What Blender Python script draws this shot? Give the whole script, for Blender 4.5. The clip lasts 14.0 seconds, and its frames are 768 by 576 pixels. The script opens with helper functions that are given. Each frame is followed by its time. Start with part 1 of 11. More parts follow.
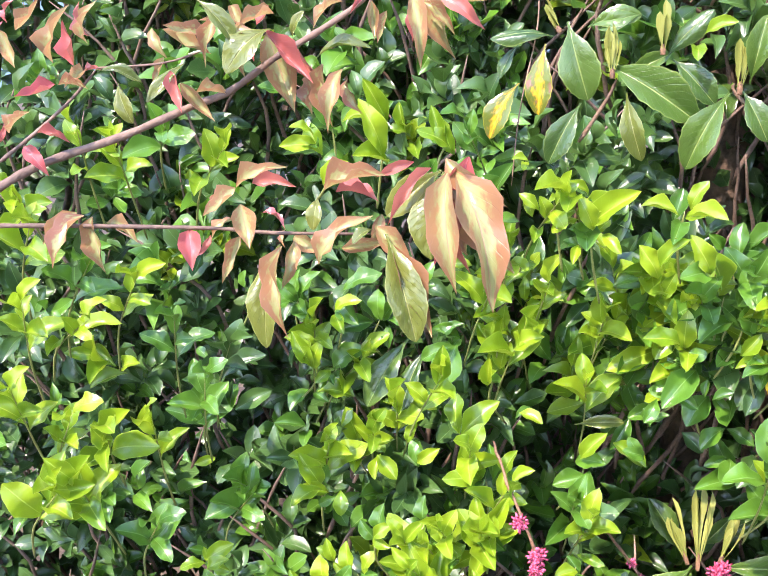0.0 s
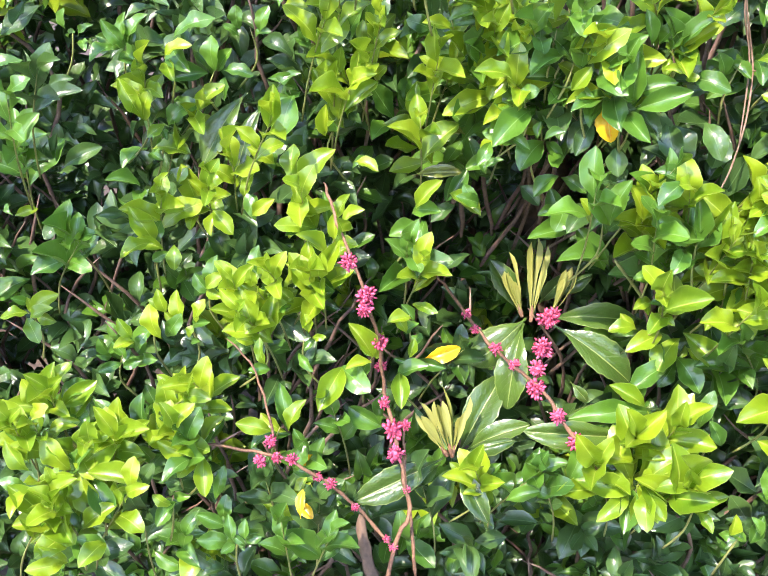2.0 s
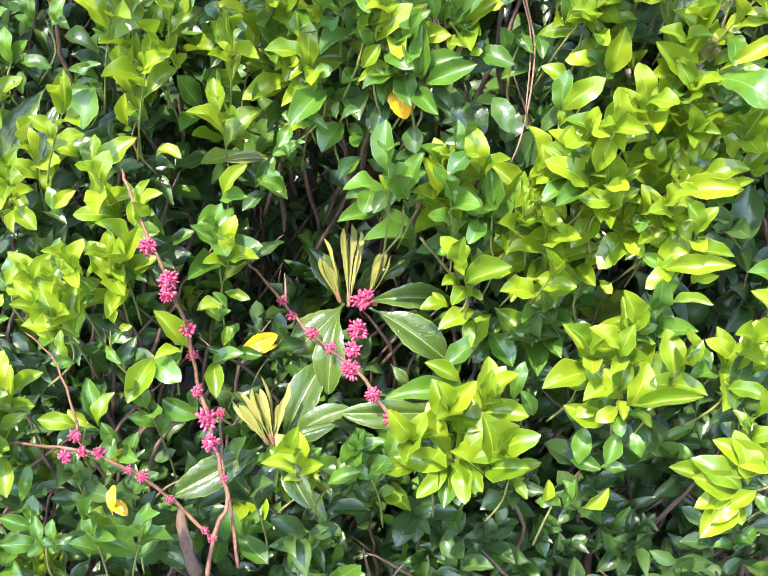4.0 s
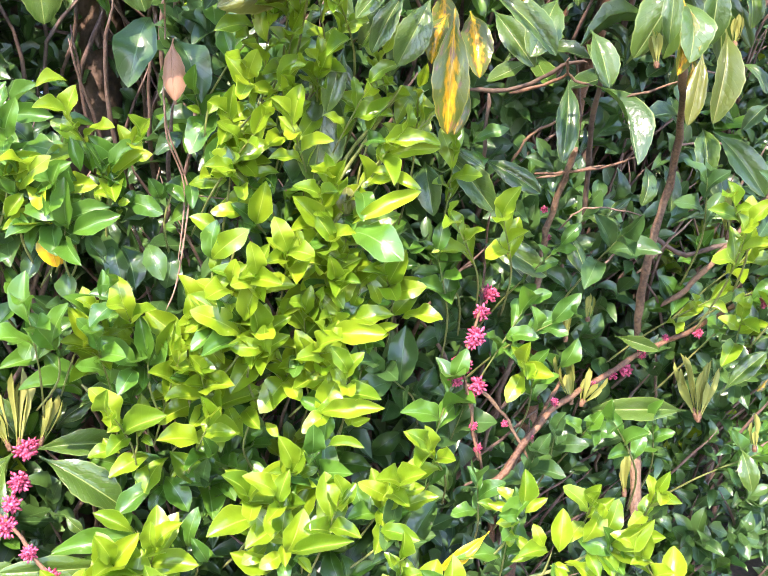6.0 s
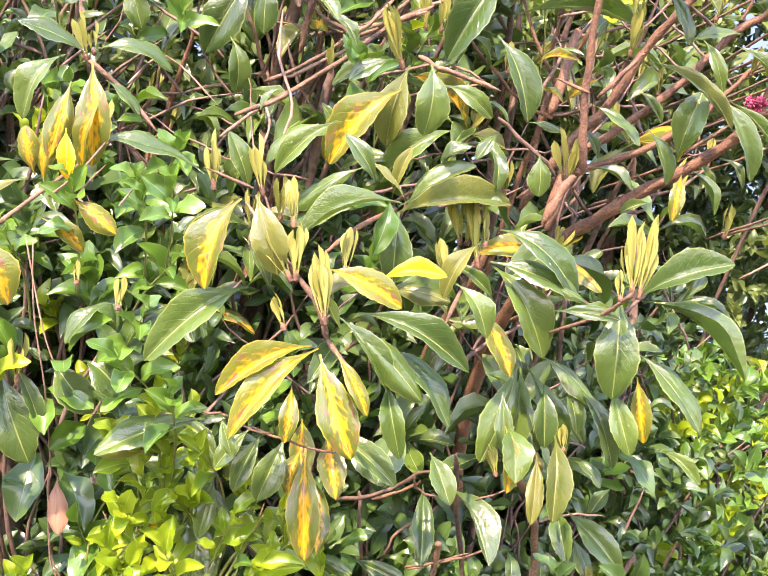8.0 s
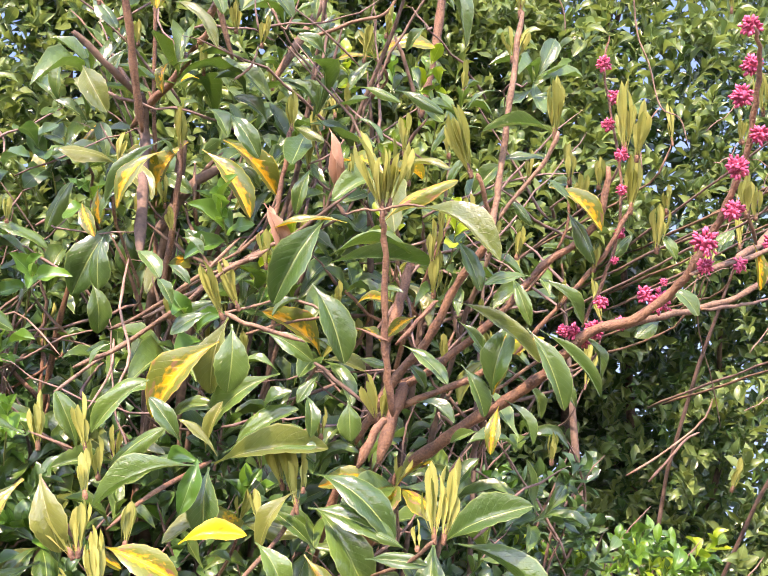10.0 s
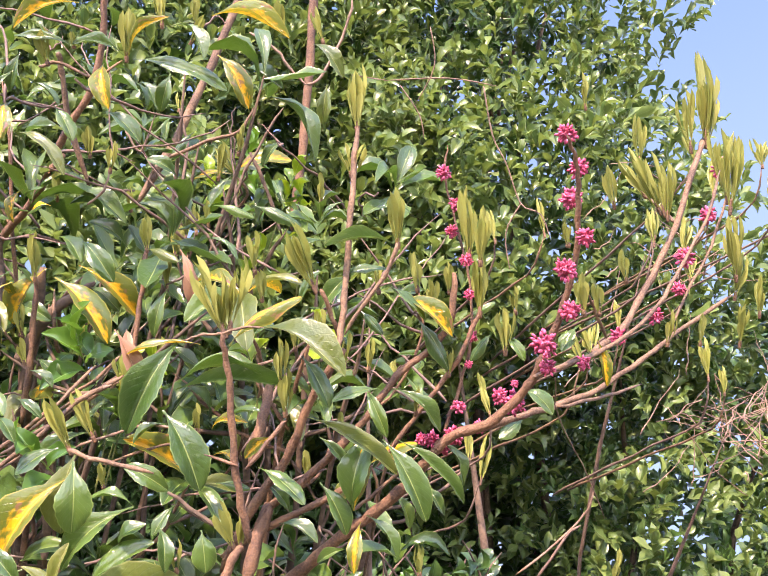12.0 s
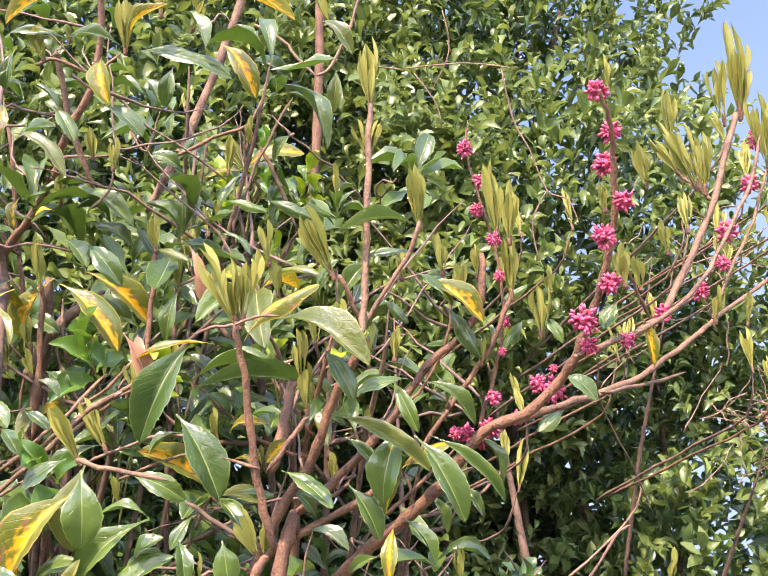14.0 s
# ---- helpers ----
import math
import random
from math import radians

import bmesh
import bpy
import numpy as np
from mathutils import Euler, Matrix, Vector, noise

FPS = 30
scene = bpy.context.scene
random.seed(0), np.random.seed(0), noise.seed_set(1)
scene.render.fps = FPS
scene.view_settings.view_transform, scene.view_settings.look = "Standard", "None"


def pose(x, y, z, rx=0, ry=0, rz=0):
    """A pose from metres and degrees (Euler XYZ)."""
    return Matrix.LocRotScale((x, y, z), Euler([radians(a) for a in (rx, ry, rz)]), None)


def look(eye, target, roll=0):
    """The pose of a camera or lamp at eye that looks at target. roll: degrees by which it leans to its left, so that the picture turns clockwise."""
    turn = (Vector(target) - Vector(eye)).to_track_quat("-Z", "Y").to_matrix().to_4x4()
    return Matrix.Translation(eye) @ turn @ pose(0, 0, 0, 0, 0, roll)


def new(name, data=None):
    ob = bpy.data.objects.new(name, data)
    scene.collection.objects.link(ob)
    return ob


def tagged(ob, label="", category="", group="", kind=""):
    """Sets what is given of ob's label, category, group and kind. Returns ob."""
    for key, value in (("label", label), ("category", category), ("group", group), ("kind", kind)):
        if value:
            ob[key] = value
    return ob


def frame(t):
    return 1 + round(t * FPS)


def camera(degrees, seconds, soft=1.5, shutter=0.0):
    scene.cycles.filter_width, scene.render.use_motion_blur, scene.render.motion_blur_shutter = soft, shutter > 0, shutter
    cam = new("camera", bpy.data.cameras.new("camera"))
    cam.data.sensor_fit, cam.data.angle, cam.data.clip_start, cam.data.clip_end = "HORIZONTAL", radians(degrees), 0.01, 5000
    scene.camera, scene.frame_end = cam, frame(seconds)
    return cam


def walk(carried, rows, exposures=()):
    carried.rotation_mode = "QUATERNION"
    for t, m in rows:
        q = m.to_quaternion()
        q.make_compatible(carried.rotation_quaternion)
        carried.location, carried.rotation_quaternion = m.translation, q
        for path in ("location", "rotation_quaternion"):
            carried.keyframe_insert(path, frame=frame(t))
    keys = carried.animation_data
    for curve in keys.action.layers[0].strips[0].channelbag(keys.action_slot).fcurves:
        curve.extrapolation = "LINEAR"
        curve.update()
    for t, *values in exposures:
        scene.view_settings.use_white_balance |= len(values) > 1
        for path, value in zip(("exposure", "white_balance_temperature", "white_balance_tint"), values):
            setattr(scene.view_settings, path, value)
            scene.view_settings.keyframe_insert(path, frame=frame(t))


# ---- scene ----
cam = camera(43.5, 14.0, 1.0)
PATH = [
    (0, (0.048, 0.104, 1.437), (-0.069, 2.068, 1.082), 2.7),
    (0.5, (0.085, 0.106, 1.395), (0.055, 2.061, 0.971), 3.3),
    (1, (0.107, 0.107, 1.358), (0.128, 2.045, 0.866), 3.5),
    (1.5, (0.119, 0.107, 1.33), (0.184, 2.026, 0.77), 3.8),
    (2, (0.13, 0.105, 1.311), (0.238, 2.001, 0.684), 4.4),
    (2.2, (0.133, 0.106, 1.304), (0.256, 1.993, 0.652), 4.5),
    (4.3, (0.255, 0.078, 1.259), (0.682, 1.964, 0.746), 3.9),
    (4.5, (0.281, 0.077, 1.271), (0.78, 1.95, 0.779), 4.2),
    (5, (0.326, 0.065, 1.288), (0.962, 1.913, 0.86), 4.7),
    (5.5, (0.351, 0.055, 1.301), (1.031, 1.897, 0.921), 4.9),
    (6, (0.389, 0.049, 1.324), (1.076, 1.9, 1.004), 4.7),
    (6.5, (0.415, 0.038, 1.358), (1.086, 1.909, 1.136), 3.2),
    (7, (0.385, 0.02, 1.407), (1.085, 1.893, 1.359), 1.5),
    (7.5, (0.362, -0.017, 1.429), (1.137, 1.823, 1.542), 1.2),
    (8, (0.432, -0.077, 1.468), (1.187, 1.755, 1.74), 1.4),
    (8.5, (0.508, -0.142, 1.511), (1.187, 1.705, 1.872), 2.0),
    (8.7, (0.524, -0.151, 1.523), (1.176, 1.7, 1.911), 1.9),
    (10.8, (0.671, -0.239, 1.587), (1.416, 1.495, 2.248), -4.0),
    (11, (0.676, -0.241, 1.588), (1.434, 1.479, 2.27), -4.3),
    (11.5, (0.697, -0.248, 1.593), (1.491, 1.444, 2.304), -5.4),
    (12, (0.712, -0.252, 1.597), (1.537, 1.416, 2.33), -7.1),
    (12.5, (0.717, -0.249, 1.596), (1.549, 1.412, 2.337), -7.9),
    (13, (0.735, -0.25, 1.595), (1.567, 1.411, 2.339), -8.1),
    (13.5, (0.748, -0.231, 1.595), (1.558, 1.442, 2.334), -8.7),
    (14, (0.747, -0.168, 1.587), (1.525, 1.5, 2.371), -9.4),
]
walk(cam, [(t, look(eye, target, roll)) for t, eye, target, roll in PATH],
     [(0, 2.84, 6500, 31), (6.0, 3.04, 6600, 33), (7.5, 3.18, 7600, 48), (8.7, 3.16, 7550, 48), (10.8, 2.86, 7350, 43), (14, 2.85, 7350, 43)])

# ---- world, sun and exposure ----
SUN_FROM = Vector((-0.50, -0.75, 0.90)).normalized()
world = bpy.data.worlds.new("sky_world")
scene.world = world
world.use_nodes = True
sky = world.node_tree.nodes.new("ShaderNodeTexSky")
sky.sky_type, sky.sun_disc = "NISHITA", False
sky.sun_elevation = math.asin(SUN_FROM.z)
sky.sun_rotation = math.atan2(SUN_FROM.x, SUN_FROM.y)
sky.air_density, sky.dust_density, sky.ozone_density = 1.0, 0.4, 2.5
back = world.node_tree.nodes["Background"]
back.inputs["Strength"].default_value = 0.15
world.node_tree.links.new(sky.outputs["Color"], back.inputs["Color"])
sun = new("sun", bpy.data.lights.new("sun", "SUN"))
sun.data.energy, sun.data.angle, sun.data.color = 1.8, radians(0.8), (1.0, 0.91, 0.76)
sun.matrix_world = look(SUN_FROM * 30, (0, 0, 0))

# ---- materials ----
def shader(name):
    mat = bpy.data.materials.new(name)
    mat.use_nodes = True
    nt = mat.node_tree
    return mat, nt, nt.nodes["Principled BSDF"], nt.nodes["Material Output"]


def node(nt, kind, **values):
    n = nt.nodes.new(kind)
    for key, value in values.items():
        n.inputs[key].default_value = value
    return n


def math_node(nt, op, a, b=None, clamp=False):
    n = nt.nodes.new("ShaderNodeMath")
    n.operation, n.use_clamp = op, clamp
    for slot, v in enumerate((a, b)):
        if v is None:
            continue
        if isinstance(v, (int, float)):
            n.inputs[slot].default_value = v
        else:
            nt.links.new(v, n.inputs[slot])
    return n.outputs[0]


def mix_color(nt, fac, a, b):
    n = nt.nodes.new("ShaderNodeMix")
    n.data_type = "RGBA"
    for slot, v in ((0, fac), (6, a), (7, b)):
        if isinstance(v, (int, float)):
            n.inputs[slot].default_value = v
        elif isinstance(v, tuple):
            n.inputs[slot].default_value = (*v, 1)
        else:
            nt.links.new(v, n.inputs[slot])
    return n.outputs[2]


def smooth_step(nt, value, low, high):
    n = nt.nodes.new("ShaderNodeMapRange")
    n.interpolation_type = "SMOOTHSTEP"
    n.inputs[1].default_value, n.inputs[2].default_value = low, high
    nt.links.new(value, n.inputs[0])
    return n.outputs[0]


def leaf_material(name, dark, light, vein, rough, glow, glow_part=0.3, mottle=None, spots=None, ribs=9.0, relief=0.25, clear=0.9, pucker=0.5, sheen=0.27):
    """A leaf: tone from leaf to leaf, paler midrib and side veins, soft cell relief, light let through the blade."""
    mat, nt, bsdf, out = shader(name)
    uv = nt.nodes.new("ShaderNodeUVMap")
    sep = nt.nodes.new("ShaderNodeSeparateXYZ")
    nt.links.new(uv.outputs[0], sep.inputs[0])
    across = math_node(nt, "ABSOLUTE", math_node(nt, "SUBTRACT", sep.outputs[0], 0.5))
    info, geo = nt.nodes.new("ShaderNodeObjectInfo"), nt.nodes.new("ShaderNodeNewGeometry")
    rand = math_node(nt, "FRACT", math_node(nt, "ADD", info.outputs["Random"], math_node(nt, "MULTIPLY", geo.outputs["Random Per Island"], 7.31)))
    patch = node(nt, "ShaderNodeTexNoise", Scale=26.0, Detail=3.0)
    nt.links.new(geo.outputs["Position"], patch.inputs["Vector"])
    tone = math_node(nt, "ADD", math_node(nt, "MULTIPLY", rand, 0.7), math_node(nt, "MULTIPLY", math_node(nt, "SUBTRACT", patch.outputs[0], 0.35), 0.9), True)
    color = mix_color(nt, tone, dark, light)
    # side veins run forward from the midrib
    run = math_node(nt, "SUBTRACT", sep.outputs[1], math_node(nt, "MULTIPLY", across, 0.55))
    wave = math_node(nt, "SINE", math_node(nt, "MULTIPLY", run, ribs * 6.2832))
    side = smooth_step(nt, wave, 0.93, 1.0)
    mid = math_node(nt, "SUBTRACT", 1.0, smooth_step(nt, across, 0.008, 0.03))
    if mottle:
        blot = node(nt, "ShaderNodeTexNoise", Scale=9.0, Detail=4.0)
        shift = nt.nodes.new("ShaderNodeVectorMath")
        shift.operation = "ADD"
        nt.links.new(uv.outputs[0], shift.inputs[0])
        comb = nt.nodes.new("ShaderNodeCombineXYZ")
        nt.links.new(math_node(nt, "MULTIPLY", rand, 31.0), comb.inputs[0])
        nt.links.new(math_node(nt, "MULTIPLY", rand, 17.0), comb.inputs[1])
        nt.links.new(comb.outputs[0], shift.inputs[1])
        nt.links.new(shift.outputs[0], blot.inputs["Vector"])
        reach = math_node(nt, "SUBTRACT", math_node(nt, "ADD", math_node(nt, "MULTIPLY", blot.outputs[0], 0.75), math_node(nt, "MULTIPLY", wave, 0.032)), across)
        yellow = smooth_step(nt, reach, mottle[1] - 0.11, mottle[1] + 0.10)
        color = mix_color(nt, yellow, color, mottle[0])
        if spots:
            fleck = node(nt, "ShaderNodeTexNoise", Scale=5.0, Detail=5.0)
            nt.links.new(shift.outputs[0], fleck.inputs["Vector"])
            color = mix_color(nt, smooth_step(nt, fleck.outputs[0], 0.58, 0.67), color, spots)
    color = mix_color(nt, math_node(nt, "MULTIPLY", math_node(nt, "MAXIMUM", mid, math_node(nt, "MAXIMUM", math_node(nt, "MULTIPLY", side, 0.10), math_node(nt, "MULTIPLY", smooth_step(nt, across, 0.45, 0.49), 0.6))), 0.65), color, vein)
    nt.links.new(color, bsdf.inputs["Base Color"])
    cells = node(nt, "ShaderNodeTexNoise", Scale=420.0, Detail=2.0)
    nt.links.new(geo.outputs["Position"], cells.inputs["Vector"])
    film = node(nt, "ShaderNodeTexNoise", Scale=60.0, Detail=3.0)
    nt.links.new(geo.outputs["Position"], film.inputs["Vector"])
    nt.links.new(math_node(nt, "ADD", rough - 0.12, math_node(nt, "MULTIPLY", film.outputs[0], 0.24)), bsdf.inputs["Roughness"])
    puckers = node(nt, "ShaderNodeTexNoise", Scale=150.0, Detail=2.0)
    nt.links.new(geo.outputs["Position"], puckers.inputs["Vector"])
    height = math_node(nt, "SUBTRACT", math_node(nt, "ADD", math_node(nt, "MULTIPLY", cells.outputs[0], 0.3), math_node(nt, "MULTIPLY", puckers.outputs[0], pucker)), math_node(nt, "ADD", mid, math_node(nt, "MULTIPLY", side, 0.3)))
    bump = node(nt, "ShaderNodeBump", Strength=relief, Distance=0.0012)
    nt.links.new(height, bump.inputs["Height"])
    nt.links.new(bump.outputs[0], bsdf.inputs["Normal"])
    nt.links.new(bump.outputs[0], bsdf.inputs["Coat Normal"])
    bsdf.inputs["Coat Weight"].default_value = clear
    bsdf.inputs["Coat Roughness"].default_value = sheen
    bsdf.inputs["Specular IOR Level"].default_value = 0.14
    bsdf.inputs["Coat IOR"].default_value = 1.5
    thin = nt.nodes.new("ShaderNodeBsdfTranslucent")
    nt.links.new(mix_color(nt, 0.6, color, glow), thin.inputs["Color"])
    mixed = node(nt, "ShaderNodeMixShader", Fac=glow_part)
    nt.links.new(bsdf.outputs[0], mixed.inputs[1])
    nt.links.new(thin.outputs[0], mixed.inputs[2])
    nt.links.new(mixed.outputs[0], out.inputs["Surface"])
    return mat


def bark_material(name, dark, light, scale=60.0, rough=0.75, relief=0.5):
    mat, nt, bsdf, out = shader(name)
    geo = nt.nodes.new("ShaderNodeNewGeometry")
    fine = node(nt, "ShaderNodeTexNoise", Scale=scale * 4, Detail=5.0)
    broad = node(nt, "ShaderNodeTexNoise", Scale=scale * 0.4, Detail=3.0)
    for n in (fine, broad):
        nt.links.new(geo.outputs["Position"], n.inputs["Vector"])
    fac = smooth_step(nt, math_node(nt, "ADD", math_node(nt, "MULTIPLY", fine.outputs[0], 0.5), math_node(nt, "MULTIPLY", broad.outputs[0], 0.6)), 0.35, 0.75)
    nt.links.new(mix_color(nt, fac, dark, light), bsdf.inputs["Base Color"])
    bsdf.inputs["Roughness"].default_value = rough
    bump = node(nt, "ShaderNodeBump", Strength=relief, Distance=0.002)
    nt.links.new(fine.outputs[0], bump.inputs["Height"])
    nt.links.new(bump.outputs[0], bsdf.inputs["Normal"])
    return mat


M_YOUNG = leaf_material("young_leaf", (0.066, 0.165, 0.006), (0.235, 0.345, 0.010), (0.38, 0.50, 0.08), 0.34, (0.38, 0.60, 0.02), 0.32, ribs=7, relief=0.2, sheen=0.28)
M_MATURE = leaf_material("mature_leaf", (0.026, 0.09, 0.012), (0.085, 0.21, 0.016), (0.16, 0.30, 0.08), 0.34, (0.18, 0.44, 0.03), 0.22, ribs=7, relief=0.25)
# dark green leaf; its colour also carries the shade deep inside foliage
M_DARK_SHADED = leaf_material("dark_leaf", (0.020, 0.058, 0.014), (0.058, 0.130, 0.026), (0.10, 0.20, 0.06), 0.34, (0.10, 0.26, 0.03), 0.16, ribs=7, relief=0.3, clear=0.8)
M_LARGE = leaf_material("large_leaf", (0.020, 0.058, 0.010), (0.070, 0.135, 0.018), (0.26, 0.34, 0.09), 0.40, (0.14, 0.34, 0.03), 0.16, ribs=11, relief=0.6, clear=1.0, pucker=1.5, sheen=0.22)
M_PALE = leaf_material("pale_large_leaf", (0.050, 0.088, 0.014), (0.145, 0.165, 0.028), (0.34, 0.36, 0.12), 0.42, (0.30, 0.40, 0.05), 0.22, ribs=11, relief=0.7, clear=1.0, pucker=1.6, sheen=0.22)
M_YELLOW = leaf_material("mottled_leaf", (0.045, 0.088, 0.012), (0.13, 0.165, 0.018), (0.55, 0.42, 0.05), 0.42, (0.55, 0.46, 0.02), 0.24, mottle=((0.62, 0.325, 0.007), 0.25), spots=(0.20, 0.09, 0.05), ribs=10, relief=0.6, pucker=1.5, sheen=0.22)
M_GOLD = leaf_material("golden_leaf", (0.62, 0.40, 0.01), (0.80, 0.50, 0.012), (0.7, 0.6, 0.1), 0.42, (0.9, 0.55, 0.02), 0.3, mottle=((0.74, 0.26, 0.012), 0.34), ribs=9)
M_DEAD = leaf_material("dead_leaf", (0.22, 0.115, 0.062), (0.40, 0.225, 0.13), (0.42, 0.27, 0.16), 0.6, (0.5, 0.27, 0.13), 0.2, ribs=9, relief=0.8, clear=0.2)
M_RED = leaf_material("reddish_leaf", (0.24, 0.095, 0.055), (0.33, 0.20, 0.085), (0.44, 0.20, 0.14), 0.36, (0.65, 0.38, 0.18), 0.34, mottle=((0.27, 0.30, 0.11), 0.15), ribs=9, relief=0.4)
M_ROSE = leaf_material("rose_leaf", (0.34, 0.065, 0.070), (0.42, 0.165, 0.11), (0.55, 0.17, 0.16), 0.36, (0.75, 0.25, 0.2), 0.26, ribs=9, relief=0.4)
M_BUD = leaf_material("bud_leaf", (0.16, 0.185, 0.034), (0.36, 0.37, 0.095), (0.18, 0.20, 0.045), 0.5, (0.46, 0.50, 0.09), 0.28, ribs=12, relief=0.6, clear=0.3)
M_STEM = bark_material("brown_stem", (0.060, 0.034, 0.017), (0.215, 0.130, 0.066), 70, 0.75, 0.9)
M_REDSTEM = bark_material("red_brown_stem", (0.065, 0.032, 0.016), (0.21, 0.110, 0.050), 90, 0.7, 0.9)
M_GREENSTEM = bark_material("green_stem", (0.11, 0.14, 0.03), (0.23, 0.25, 0.07), 90, 0.5, 0.2)
M_BARK = bark_material("trunk_bark", (0.045, 0.030, 0.018), (0.14, 0.092, 0.055), 30, 0.9, 0.9)
M_DRY = bark_material("dry_twig", (0.12, 0.075, 0.045), (0.27, 0.175, 0.11), 80)
M_TWIG = bark_material("dark_twig", (0.075, 0.048, 0.034), (0.19, 0.125, 0.085), 70)
M_PINK = bark_material("pink_bud", (0.30, 0.022, 0.070), (0.60, 0.105, 0.20), 160, 0.45, 0.2)
pink = M_PINK.node_tree
pink_island = pink.nodes.new("ShaderNodeNewGeometry")
pink.links.new(mix_color(pink, pink_island.outputs["Random Per Island"], (0.20, 0.012, 0.036), (0.54, 0.085, 0.15)), pink.nodes["Principled BSDF"].inputs["Base Color"])
M_OLIVE = leaf_material("olive_leaf", (0.042, 0.095, 0.026), (0.155, 0.225, 0.055), (0.22, 0.30, 0.10), 0.40, (0.28, 0.42, 0.07), 0.28, ribs=7, relief=0.25, clear=0.6)
M_SOIL = bark_material("leaf_litter_soil", (0.035, 0.026, 0.018), (0.12, 0.085, 0.05), 12, 0.95, 1.0)
LEAF_MATS = {"young": M_YOUNG, "mature": M_MATURE, "dark": M_DARK_SHADED, "large": M_LARGE, "pale": M_PALE, "yellow": M_YELLOW,
             "gold": M_GOLD, "dead": M_DEAD, "red": M_RED, "rose": M_ROSE, "bud": M_BUD, "olive": M_OLIVE}

# ---- building kit ----
def leaf_grid(shape, rows, cols, fold, droop, ripple, seed):
    """Points, faces and uvs of a blade: base at the origin, tip at y = 1, width 1, upper side +z."""
    rng = random.Random(seed)
    turn, phase = rng.uniform(-0.12, 0.12), rng.uniform(0, 6.28)
    points, faces, uvs = [], [], []
    for i in range(rows + 1):
        v = 1 - (1 - i / rows) ** 1.35 if shape == "large" else (i / rows) ** 0.88
        if shape == "small":      # obovate, blunt point
            half = 0.5 * math.sin(math.pi * min(1, v ** 1.22 * 0.99 + 0.008)) ** (0.95 if v < 0.55 else 0.68)
        elif shape == "large":    # elliptic blade on a stalk
            s = max(0.0, (v - 0.10) / 0.90)
            half = 0.44 * math.sin(math.pi * s ** 1.14) ** (0.85 if s < 0.54 else 0.62) if s > 0 else 0.0
            half = max(half, 0.035 * (1 - v))
        elif shape == "lance":    # long drawn-out point
            half = max(0.5 * (math.sin(math.pi * v ** 0.8) ** 1.1) * (1.12 - 0.35 * v), 0.03 * (1 - v))
        else:                     # folded young leaf, widest near its blunt tip, on a slender stalk
            half = 0.5 * (0.14 + 0.86 * max(0.0, min(1.0, (v - 0.12) / 0.5)) ** 1.2) * math.sqrt(max(0.0, 1 - max(0.0, (v - 0.72) / 0.28) ** 2.4))
        half = max(half, 0.004)
        for j in range(cols + 1):
            u = j / cols
            s = 2 * u - 1
            edge = 1 + 0.03 * math.sin(v * 15 + phase + s) * abs(s) + (0.014 * (-1) ** i if rows > 9 and shape == "small" and v > 0.35 else 0.03 * (-1) ** i if rows > 9 and shape == "large" and 0.3 < v < 0.97 else 0)
            x = s * half * edge + turn * math.sin(v * 3.1) * 0.25
            z = fold * (abs(s) * 0.5 + 0.6 * s * s) * half + droop * math.sin(math.pi * v ** 0.85) + ripple * abs(s) * math.sin(v * 11 + phase + (1.7 if s > 0 else 0)) * half
            if shape == "large":      # each half swells a little between midrib and margin
                z += 0.10 * math.sin(math.pi * abs(s)) * half
            points.append((x, v, z))
            uvs.append((u, v))
    for i in range(rows):
        for j in range(cols):
            a = i * (cols + 1) + j
            faces.append((a, a + 1, a + cols + 2, a + cols + 1))
    return points, faces, uvs


def leaf_mesh(name, material, *args):
    points, faces, uvs = leaf_grid(*args)
    me = bpy.data.meshes.new(name)
    me.from_pydata(points, [], faces)
    layer = me.uv_layers.new(name="UVMap")
    for loop in me.loops:
        layer.data[loop.index].uv = uvs[loop.vertex_index]
    me.polygons.foreach_set("use_smooth", [True] * len(faces))
    me.materials.append(material)
    return me


LEAVES = {}
for kind, mat in LEAF_MATS.items():
    if kind in ("young", "mature", "dark", "olive"):
        forms = [("small", 12, 4, f, d, r, s) for s, (f, d, r) in enumerate(((0.35, 0.14, 0.10), (0.20, 0.20, 0.14), (0.50, 0.10, 0.10), (0.28, 0.16, 0.16), (0.12, 0.15, 0.16)))]
    elif kind in ("red", "rose"):
        forms = [("lance", 8, 4, f, d, r, s) for s, (f, d, r) in enumerate(((0.4, 0.16, 0.24), (0.6, 0.10, 0.3), (0.3, 0.22, 0.26), (0.5, -0.1, 0.24)))]
    elif kind == "bud":
        forms = [("bud", 8, 4, f, d, 0.03, s) for s, (f, d) in enumerate(((0.10, 0.03), (0.13, -0.03), (0.08, 0.05)))]
    else:
        forms = [("large", 16, 8, f, d, r, s) for s, (f, d, r) in enumerate(((0.22, 0.12, 0.04), (0.14, 0.18, 0.06), (0.34, 0.15, 0.04), (-0.16, 0.10, 0.06), (0.26, 0.20, 0.07), (0.10, 0.08, 0.06)))]
    LEAVES[kind] = [leaf_mesh(kind + "_leaf", mat, *f) for f in forms]


